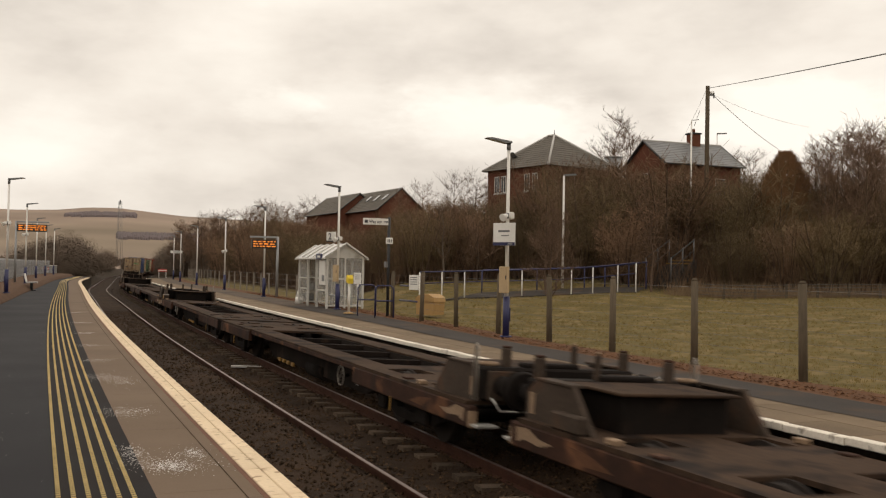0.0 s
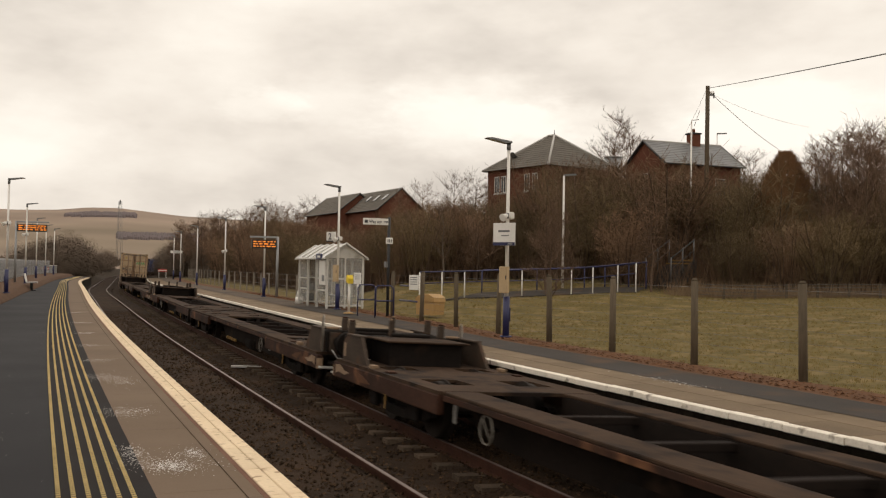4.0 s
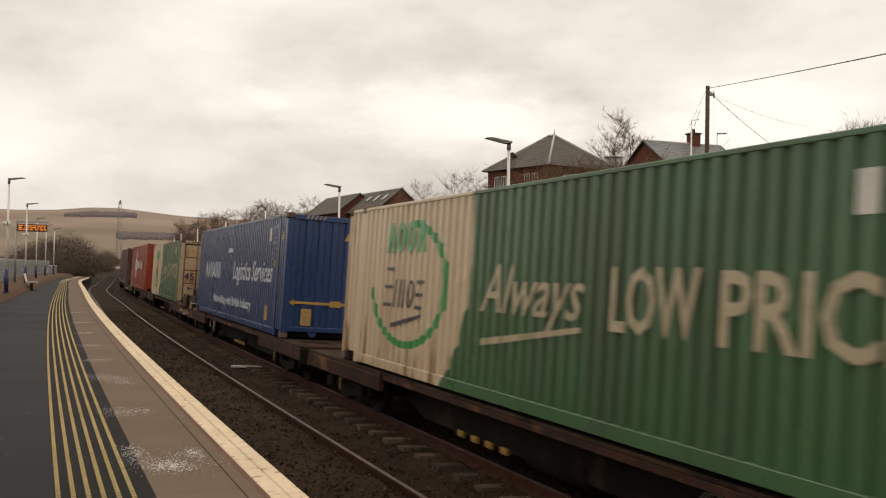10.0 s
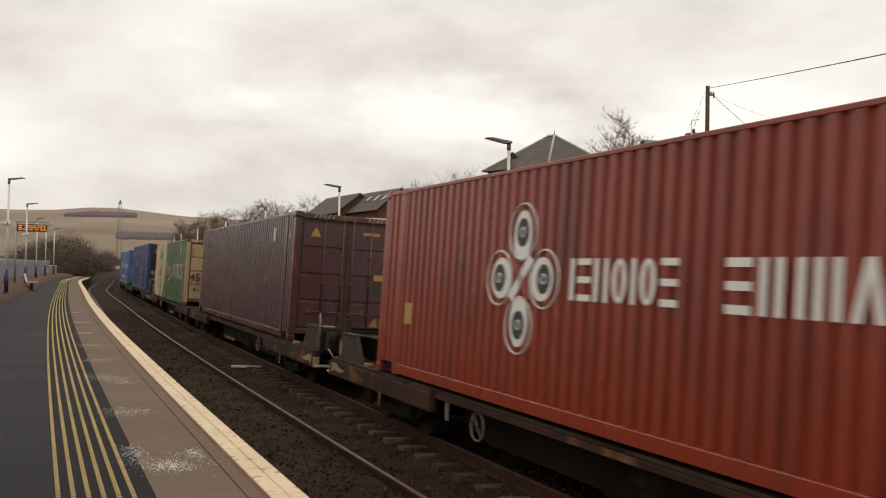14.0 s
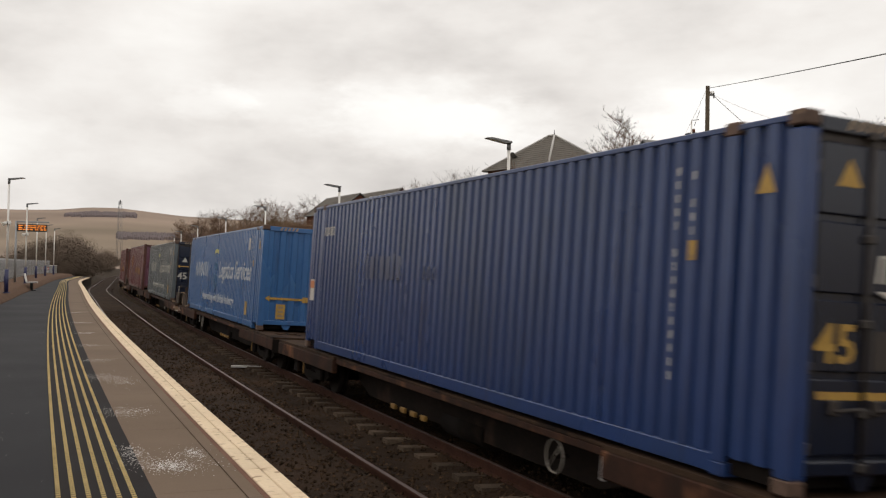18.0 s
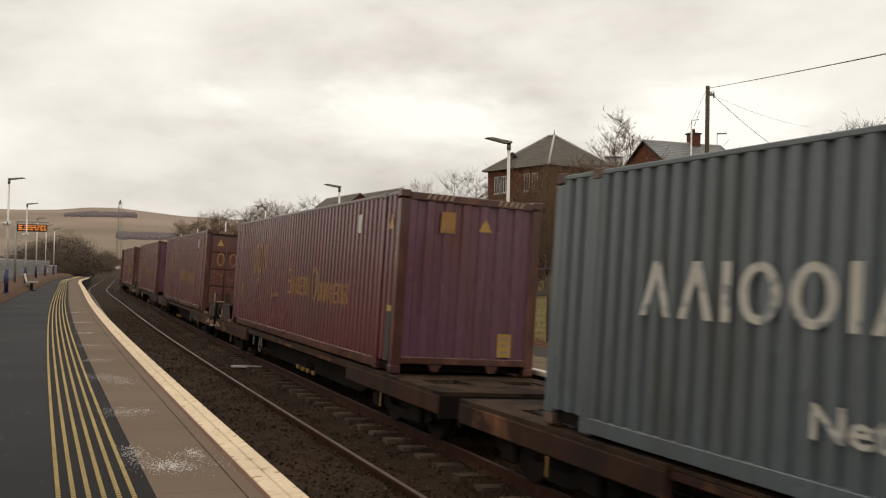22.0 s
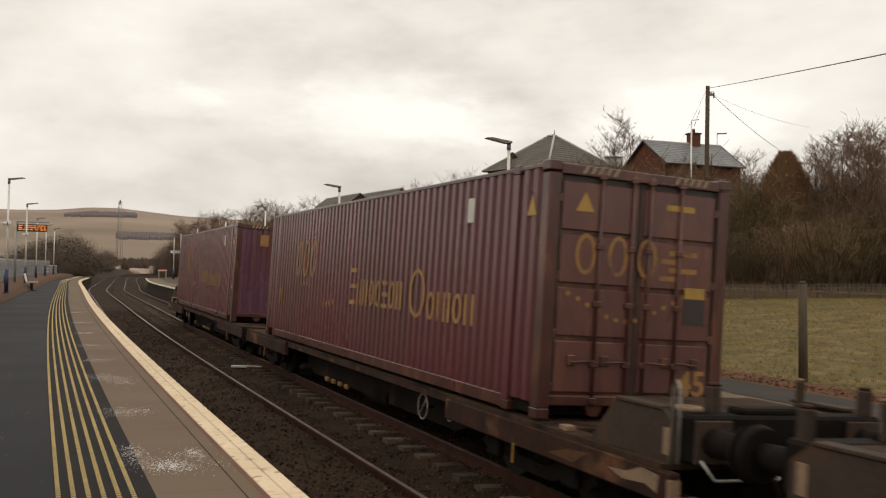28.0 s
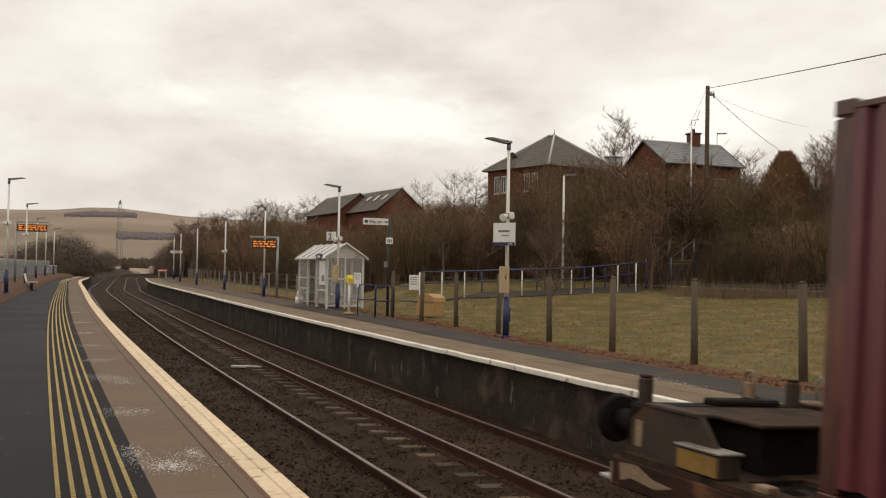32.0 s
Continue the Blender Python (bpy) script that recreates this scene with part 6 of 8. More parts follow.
def build_shelter():
    t = thing("waiting_shelter", "white framed glazed waiting shelter with pitched roof", "shelter", "", at_track(17.8, -4.15, Z2))
    Ls, Wd, He, Hr = 4.7, 1.5, 2.05, 2.62
    # x along the track, y negative away from it
    for x in (0, Ls * 0.33, Ls * 0.66, Ls):
        for y in (0, -Wd):
            part("post", Geo().box(x - 0.045, y - 0.045, 0, x + 0.045, y + 0.045, He, 0.008), SHELTERWHITE, t)
    for x in (0, Ls):
        part("post", Geo().box(x - 0.035, -Wd / 2 - 0.035, 0, x + 0.035, -Wd / 2 + 0.035, He, 0.008), SHELTERWHITE, t)
        for z in (0.12, 1.2):
            part("rail", Geo().box(x - 0.025, -Wd + 0.045, z - 0.03, x + 0.025, -0.045, z + 0.03), SHELTERWHITE, t)
        part("gable", Geo().slab([(-Wd - 0.12, He), (0.12, He), (-Wd / 2, Hr - 0.03)], "x", x - 0.02, x + 0.02), SHELTERWHITE, t, "white gable panel")
        for a, b in ((-Wd + 0.045, -Wd / 2 - 0.035), (-Wd / 2 + 0.035, -0.045)):
            part("pane", Geo().box(x - 0.006, a, 0.15, x + 0.006, b, He), CLEARPANE, t)
    for k in range(3):
        x0, x1 = Ls * 0.33 * k + 0.045, Ls * 0.33 * (k + 1) - 0.045
        part("pane", Geo().box(x0, -Wd - 0.006, 0.15, x1, -Wd + 0.006, He), CLEARPANE, t)
        part("rail", Geo().box(x0, -Wd - 0.025, 1.17, x1, -Wd + 0.025, 1.23), SHELTERWHITE, t)
        part("rail", Geo().box(x0, -Wd - 0.025, 0.09, x1, -Wd + 0.025, 0.15), SHELTERWHITE, t)
        if k != 1:
            part("pane", Geo().box(x0, -0.006, 0.15, x1, 0.006, He), CLEARPANE, t)
            part("rail", Geo().box(x0, -0.025, 1.17, x1, 0.025, 1.23), SHELTERWHITE, t)
            part("rail", Geo().box(x0, -0.025, 0.7, x1, 0.025, 0.76), SHELTERWHITE, t)
    for sy in (0, 1):
        y0, y1 = (0.15, -Wd / 2) if sy == 0 else (-Wd - 0.15, -Wd / 2)
        g = Geo().add([(-0.2, y0, He - 0.02), (Ls + 0.2, y0, He - 0.02), (Ls + 0.2, y1, Hr), (-0.2, y1, Hr), (-0.2, y0, He + 0.01), (Ls + 0.2, y0, He + 0.01), (Ls + 0.2, y1, Hr + 0.03), (-0.2, y1, Hr + 0.03)],
                      [(0, 1, 2, 3), (4, 5, 6, 7), (0, 1, 5, 4), (2, 3, 7, 6), (1, 2, 6, 5), (0, 3, 7, 4)], convex=True)
        part("roof_sheet", g, ROOFPANE, t, "translucent white roof sheet")
        for k in range(6):
            x = -0.15 + (Ls + 0.3) * k / 5
            g = Geo().cyl((x, y0, He + 0.03), (x, y1, Hr + 0.05), 0.025, 0.025, 6)
            part("roof_bar", g, SHELTERWHITE, t)
    part("gutter", Geo().box(-0.2, 0.1, He - 0.06, Ls + 0.2, 0.19, He + 0.0, 0.01), SHELTERWHITE, t)
    part("gutter", Geo().box(-0.2, -Wd - 0.19, He - 0.06, Ls + 0.2, -Wd - 0.1, He + 0.0, 0.01), SHELTERWHITE, t)
    p = part("poster_panel", Geo().box(0.1, 0.03, 0.95, 1.05, 0.06, 1.95, 0.01), SIGNWHITE, t, "white poster panel")
    part("poster_bar", Geo().box(0.2, 0.06, 1.1, 0.6, 0.064, 1.35), GREYMETAL, p)
    h = part("header_sign", Geo().box(0.2, 0.16, 1.98, 1.0, 0.22, 2.22, 0.01), NAVY, t, "navy header sign")
    part("sign_bar", Geo().box(0.3, 0.22, 2.06, 0.75, 0.224, 2.14), SIGNWHITE, h)
    b = part("bench_seat", Geo().box(0.4, -Wd + 0.15, 0.42, Ls - 0.4, -Wd + 0.5, 0.47, 0.01), GALV, t, "grey perch seat")
    for x in (0.8, Ls - 0.8):
        part("seat_leg", Geo().box(x - 0.03, -Wd + 0.2, 0, x + 0.03, -Wd + 0.28, 0.42), GALV, b)
    # bench beside the shelter with a white bag
    w = thing("platform_bench", "dark metal bench beside the shelter", "bench", "benches", at_track(24.3, -4.9, Z2))
    part("seat", Geo().box(-0.6, -0.2, 0.42, 0.6, 0.2, 0.47, 0.01), DARKMETAL, w)
    part("backrest", Geo().box(-0.6, -0.24, 0.6, 0.6, -0.2, 0.9, 0.01), DARKMETAL, w)
    for x in (-0.5, 0.5):
        part("leg", Geo().box(x - 0.03, -0.24, 0, x + 0.03, 0.18, 0.42), DARKMETAL, w)
    bag = Geo()
    bag.cyl((0, 0, 0), (0, 0, 0.3), 0.2, 0.16, 9).cyl((0, 0, 0.3), (0.03, 0, 0.6), 0.16, 0.05, 9)
    tagged(part("litter_bag", bag, SIGNWHITE, m=at_track(23.2, -4.3, Z2)), "white litter bag hanging by the shelter", "bag")


build_shelter()


def build_left_side():
    # bench on platform 1
    w = thing("platform_bench", "white and grey slatted bench on platform", "bench", "benches", at_track(39.6, 7.45))
    part("seat", Geo().slab([(-0.32, 0.44), (0.28, 0.42), (0.28, 0.47), (-0.32, 0.49)], "x", -0.75, 0.75), GALV, w)
    part("backrest", Geo().slab([(0.24, 0.5), (0.3, 0.5), (0.4, 0.95), (0.34, 0.95)], "x", -0.75, 0.75), SIGNWHITE, w)
    part("pedestal", Geo().box(-0.12, -0.08, 0.03, 0.12, 0.08, 0.44, 0.01).box(-0.5, -0.25, 0, 0.5, 0.25, 0.04, 0.01), DARKMETAL, w)
    # shelter edge and sign at the picture's rim
    t = thing("poster_stand", "grey framed poster stand with navy header", "notice", "", at_track(17.5, 8.72))
    for y in (-0.75, 0.75):
        part("post", Geo().cyl((0, y, 0), (0, y, 3.05), 0.05, 0.05, 8), GALV, t)
    part("header", Geo().box(-0.05, -0.75, 2.55, 0.05, 0.75, 3.0, 0.01), NAVY, t, "navy header panel")
    part("poster", Geo().box(-0.04, -0.65, 0.7, 0.04, 0.65, 2.3, 0.01), GALV, t)
    part("header_bar", Geo().box(-0.055, -0.5, 2.68, -0.05, 0.3, 2.85), SIGNWHITE, t)
    t = thing("litter_bin", "white and grey litter bin", "bin", "", at_track(15.2, 8.4))
    part("body", Geo().cyl((0, 0, 0), (0, 0, 0.85), 0.26, 0.28, 14), GALV, t)
    part("hood", Geo().cyl((0, 0, 0.85), (0, 0, 1.05), 0.3, 0.18, 14), WHITEPOLE, t)
    # palisade fence
    f = thing("palisade_fence", "grey steel palisade fence behind the platform", "fence")
    for k in range(34):
        s = 12 + k * 2.75
        part("post", Geo().box(-0.05, -0.05, 0, 0.05, 0.05, 1.75), GALV, f, m=at_track(s, 9.5, 0.02))
    for z in (0.45, 1.4):
        part("rail", ribbon(Geo(), [(9.44, z), (9.44, z + 0.06), (9.46, z + 0.06), (9.46, z)], 12, 103, 2.0, closed=True), GALV, f)
    pale = Geo().slab([(-0.035, 0.05), (0.035, 0.05), (0.035, 1.72), (0, 1.82), (-0.035, 1.72)], "y", -0.008, 0.008).mesh("pale", GALV)
    for k in range(280):
        part("pale", pale, None, f, m=at_track(12 + k * 0.325, 9.42, 0.0))
    t = thing("relay_cabinet", "pale grey trackside cabinet", "cabinet", "", at_track(102.5, 9.0))
    part("body", Geo().box(-0.4, -0.4, -0.1, 0.4, 0.4, 1.2, 0.02), GALV, t)
    part("lid", Geo().box(-0.44, -0.44, 1.2, 0.44, 0.44, 1.27, 0.015), WHITEPOLE, t)
    part("cabinet_door", Geo().box(-0.42, -0.33, 0.05, -0.4, 0.33, 1.1, 0.005), GALV, t)
    for s, o, lab in ((100.3, 9.8, "red and white warning board at platform end"), (97.0, -3.4, "red and white warning board at platform end")):
        t = thing("warning_board", lab, "sign", "warning boards", at_track(s, o))
        part("panel", Geo().box(-0.02, -0.5, 0.75, 0.02, 0.5, 1.05, 0.006), REDPAINT, t)
        part("band", Geo().box(-0.024, -0.5, 0.86, -0.02, 0.5, 0.94), SIGNWHITE, t)
        for y in (-0.4, 0.4):
            part("leg", Geo().box(-0.02, y - 0.03, 0, 0.02, y + 0.03, 0.76), WHITEPOLE, t)
    # small platform signs on far lamps of platform 2
    board("direction_sign", "small white direction sign on post", "sign", 74.5, -3.9, 2.7, 2.95, 1.1, 0, kids=[("text_bar", -0.3, 2.78, 0.3, 2.86, INK)])


build_left_side()


def build_right_fence():
    f = thing("post_and_wire_fence", "weathered post and wire fence along platform", "fence")
    post = Geo().cyl((0, 0, -0.15), (0, 0, 1.54), 0.072, 0.064, 10).cyl((0, 0, 1.54), (0, 0, 1.59), 0.064, 0.04, 10)
    me = post.mesh("post", POSTWOOD)
    ss = [-13.1, -10.35, -7.6, -4.89, -2.16, 0.54, 3.3, 6.11, 8.9, 11.7]
    rng = random.Random(4)
    for s in ss:
        part("post", me, None, f, m=at_track(s, -4.85, Z2) @ pose(0, 0, 0, rng.uniform(-1, 1), rng.uniform(-1, 1), rng.uniform(0, 90)))
    for z in (0.15, 0.35, 0.55, 0.75, 0.95, 1.15, 1.38):
        part("wire", ribbon(Geo(), [(-4.845, z), (-4.849, z + 0.005), (-4.853, z)], ss[0], ss[-1], 2.74, closed=True), WIRE, f)
    f = thing("post_and_wire_fence", "grey post and mesh fence beyond the shelter", "fence")
    ss = [24.5 + 2.64 * k for k in range(28)]
    me = Geo().box(-0.045, -0.045, -0.1, 0.045, 0.045, 1.2, 0.008).mesh("post", FENCEGREY)
    for s in ss:
        part("post", me, None, f, m=at_track(s, -6.3, Z2))
    for z in (0.15, 0.5, 0.85, 1.15):
        part("wire", ribbon(Geo(), [(-6.29, z), (-6.3, z + 0.01), (-6.31, z)], ss[0], ss[-1], 2.64, closed=True), WIRE, f)
    # hoop barriers by the gate
    b = thing("hoop_barrier", "navy tubular hoop barrier at platform entrance", "barrier")
    for s, o in ((11.4, -3.5), (10.3, -3.75)):
        q = [on_track(s, o, 0), on_track(s, o, 0.95), on_track(s, o - 0.1, 1.05), on_track(s - 0.1, o - 0.5, 1.05), on_track(s - 0.12, o - 0.6, 0.95), on_track(s - 0.12, o - 0.6, 0)]
        part("hoop", Geo().tube(q, 0.022, 8), NAVY, b)
        part("mid_bar", Geo().tube([on_track(s, o, 0.55), on_track(s - 0.12, o - 0.6, 0.55)], 0.025, 8), NAVY, b)
    part("cross_bar", Geo().tube([on_track(11.1, -4.9, 1.05), on_track(9.6, -4.95, 1.05)], 0.03, 8), NAVY, b)
    part("cross_bar", Geo().tube([on_track(11.1, -4.9, 0.55), on_track(9.6, -4.95, 0.55)], 0.03, 8), NAVY, b)
    # grit bin
    t = thing("grit_bin", "faded yellow plastic grit bin behind the fence", "bin", "", at_track(12.2, -6.45, Z2 + 0.04, -55) @ Matrix.Scale(0.86, 4))
    part("body", Geo().slab([(-0.42, 0), (0.42, 0), (0.46, 0.55), (-0.46, 0.55)], "x", -0.4, 0.4), GRITYELLOW, t)
    part("lid", Geo().slab([(-0.48, 0.55), (0.48, 0.55), (0.45, 0.72), (0.2, 0.86), (-0.2, 0.86), (-0.45, 0.72)], "x", -0.43, 0.43), GRITYELLOW, t)
    # ramp with navy handrails
    r = thing("ramp_handrail", "navy handrail with white posts along the ramp", "handrail")
    pts = [(-0.9, 37.5, 0.49), (-0.02, 38.3, 0.53), (0.93, 39.6, 0.56), (3.34, 39.6, 0.66), (5.44, 39.8, 0.76), (6.36, 39.9, 0.84), (7.43, 40.0, 0.95), (8.22, 40.1, 1.05)]
    for i, (x, y, z) in enumerate(pts):
        part("post", Geo().cyl((x, y, min(gz(x, y), z) - 0.2), (x, y, z + 1.0), 0.026, 0.026, 8), WHITEPOLE, r, "white post")
    for dz, rad in ((1.0, 0.03), (0.55, 0.02)):
        part("hand_rail", Geo().tube([(x, y, z + dz) for x, y, z in pts], rad, 8), NAVY, r, "navy rail")
    part("hand_rail", Geo().tube([(x + 0.8, y + 1.5, z + 1.05) for x, y, z in pts[2:]], 0.04, 8), NAVY, r)
    for x, y, z in pts[2:]:
        part("post", Geo().cyl((x + 0.8, y + 1.7, min(gz(x + 0.8, y + 1.7), z) - 0.2), (x + 0.8, y + 1.7, z + 1.05), 0.03, 0.03, 8), NAVY, r)
    g = Geo()
    vs = []
    for x, y, z in pts[1:]:
        za, zb = gz(x, y - 0.1) + 0.05, gz(x + 0.8, y + 1.8) + 0.05
        vs += [(x, y - 0.1, za), (x + 0.8, y + 1.8, zb), (x, y - 0.1, za - 0.2)]
    fs = []
    for k in range(len(pts) - 2):
        a = 3 * k
        fs += [(a, a + 3, a + 4, a + 1), (a + 2, a + 5, a + 3, a)]
    tagged(part("ramp", g.add(vs, fs), ASPHALT2), "asphalt access ramp up to the steps", "ramp", kind="structure")
    # steps up the bank
    st = thing("bank_steps", "dark steps with yellow upper nosing up the bank", "steps")
    for k in range(7):
        m = pose(9.9 + 0.24 * k, 43.3 + 0.26 * k, 1.2 + 0.15 * k, 0, 0, -43)
        q = part("step", Geo().box(-0.6, -0.02, -0.6, 0.6, 0.4, 0.17, 0.01), ASPHALT2, st, m=m)
        if k > 4:
            part("nosing", Geo().box(-0.6, -0.026, 0.11, 0.6, 0.05, 0.176), DIRTYYEL, q)
    for a in (-0.65, 0.65):
        for k in (0, 3, 6):
            p = Vector((9.9 + 0.24 * k + a * 0.73, 43.3 + 0.26 * k - a * 0.68, 1.2 + 0.15 * k))
            part("post", Geo().cyl(p, p + Vector((0, 0, 1.15)), 0.03, 0.03, 8), GREYMETAL, st)
        p0, p1 = Vector((9.9 + a * 0.73, 43.3 - a * 0.68, 2.3)), Vector((9.9 + 1.44 + a * 0.73, 43.3 + 1.56 - a * 0.68, 3.2))
        part("hand_rail", Geo().tube([p0, p1], 0.03, 8), DARKMETAL, st)
        part("hand_rail", Geo().tube([p0 - Vector((0, 0, 0.5)), p1 - Vector((0, 0, 0.5))], 0.02, 8), DARKMETAL, st)
    # low fence at the back of the field
    f = thing("field_fence", "low grey wire fence at the field's far edge", "fence")
    x = 10.4
    while x < 24:
        z = gz(x, 39.2)
        part("post", Geo().box(x - 0.04, 39.16, z - 0.1, x + 0.04, 39.24, z + 0.62), POSTWOOD, f)
        x += 1.3
    for dz in (0.15, 0.3, 0.45, 0.58):
        part("wire", Geo().tube([(10.4 + 1.3 * k, 39.15, gz(10.4 + 1.3 * k, 39.15) + dz) for k in range(11)], 0.012, 4), WIRE, f)


build_right_fence()


# ---- houses on the bank ----
def wall_window(parent, m, w, h):
    """A white framed window set on a wall that faces local -y."""
    wd = part("window", Geo().box(-w / 2, -0.04, 0, w / 2, 0.02, 0.06).box(-w / 2, -0.04, h - 0.06, w / 2, 0.02, h).box(-w / 2, -0.04, 0, -w / 2 + 0.06, 0.02, h).box(w / 2 - 0.06, -0.04, 0, w / 2, 0.02, h).box(-0.03, -0.035, 0, 0.03, 0.02, h), WINWHITE, parent, "white framed window", m)
    part("pane", Geo().box(-w / 2 + 0.05, -0.02, 0.05, w / 2 - 0.05, 0.0, h - 0.05), PANE, wd)
    part("sill", Geo().box(-w / 2 - 0.06, -0.12, -0.08, w / 2 + 0.06, 0.02, 0.0), LEADRIDGE, wd)


def roof_slope(house, p0, p1, q0, q1, n, material, label):
    """A roof plane with overlapping courses of slate from the eave p0-p1 to the ridge q0-q1."""
    p0, p1, q0, q1 = map(Vector, (p0, p1, q0, q1))
    up = (p1 - p0).cross((q0 + q1) / 2 - p0).normalized()
    if up.z < 0: up = -up
    f = [(0, 1, 2, 3)] if q0 != q1 else [(0, 1, 2)]
    base = part("roof_slope", Geo().add([p0, p1, q1, q0], f), material, house, label)
    for k in range(n):
        a, b = k / n, (k + 1) / n
        A, B, C, D = p0.lerp(q0, a), p1.lerp(q1, a), p1.lerp(q1, b), p0.lerp(q0, b)
        lo, hi = up * 0.04, up * 0.02
        part("slate_course", Geo().add([A + lo, B + lo, C + hi, D + hi, A + up * 0.005, B + up * 0.005], [(0, 1, 2, 3), (4, 5, 1, 0)]), material, base)


def gable_house(name_label, m, L, W, Hw, Hr, roof, skylights=(), windows=(), chimney=None):
    """Ridge along local x, walls from local z=0; gables at both ends."""
    h = thing("house", name_label, "house", "brick houses", m)
    part("wall", Geo().box(-L / 2, -W / 2, -3, L / 2, W / 2, Hw), BRICK, h, "red brick wall")
    for sx in (-1, 1):
        part("gable_wall", Geo().slab([(-W / 2, Hw), (W / 2, Hw), (0, Hr - 0.1)], "x", sx * (L / 2 - 0.25), sx * L / 2), BRICK, h, "red brick gable")
        for sy in (-1, 1):
            part("bargeboard", Geo().cyl((sx * (L / 2 + 0.18), sy * (W / 2 + 0.3), Hw - 0.2), (sx * (L / 2 + 0.18), 0, Hr), 0.07, 0.07, 4), DARKMETAL, h)
    for sy in (-1, 1):
        roof_slope(h, (-L / 2 - 0.2, sy * (W / 2 + 0.3), Hw - 0.2), (L / 2 + 0.2, sy * (W / 2 + 0.3), Hw - 0.2), (-L / 2 - 0.2, 0, Hr), (L / 2 + 0.2, 0, Hr), 12, roof, "slate roof slope")
        part("gutter", Geo().cyl((-L / 2 - 0.2, sy * (W / 2 + 0.34), Hw - 0.22), (L / 2 + 0.2, sy * (W / 2 + 0.34), Hw - 0.22), 0.06, 0.06, 6), DARKMETAL, h)
    part("ridge", Geo().cyl((-L / 2 - 0.2, 0, Hr + 0.02), (L / 2 + 0.2, 0, Hr + 0.02), 0.09, 0.09, 6), LEADRIDGE, h)
    an = math.atan2(Hr - Hw + 0.2, W / 2 + 0.3)
    for x, t, sy in skylights:
        y, z = sy * (W / 2 + 0.3) * (1 - t), Hw - 0.2 + (Hr - Hw + 0.2) * t
        part("roof_window", Geo().box(-0.35, -0.5, 0.06, 0.35, 0.5, 0.14, 0.02), SKYPANE, h, "pale roof window", Matrix.Translation((x, y, z)) @ Matrix.Rotation(-sy * an, 4, "X"))
    for x, z, side in windows:
        if side == "-y":
            wall_window(h, pose(x, -W / 2, z), 0.9, 1.2)
        elif side == "+x":
            wall_window(h, pose(L / 2, x, z, 0, 0, 90), 0.9, 1.2)
        else:
            wall_window(h, pose(-L / 2, x, z, 0, 0, -90), 0.9, 1.2)
    if chimney is not None:
        c = part("chimney", Geo().box(chimney - 0.4, -0.35, Hr - 1.0, chimney + 0.4, 0.35, Hr + 0.75, 0.02), BRICK, h, "brick chimney stack")
        part("chimney_cap", Geo().box(chimney - 0.47, -0.42, Hr + 0.75, chimney + 0.47, 0.42, Hr + 0.87, 0.02), DARKMETAL, c)
        part("chimney_pot", Geo().cyl((chimney, 0, Hr + 0.87), (chimney, 0, Hr + 1.2), 0.13, 0.1, 10), BRICK, c)
    return h


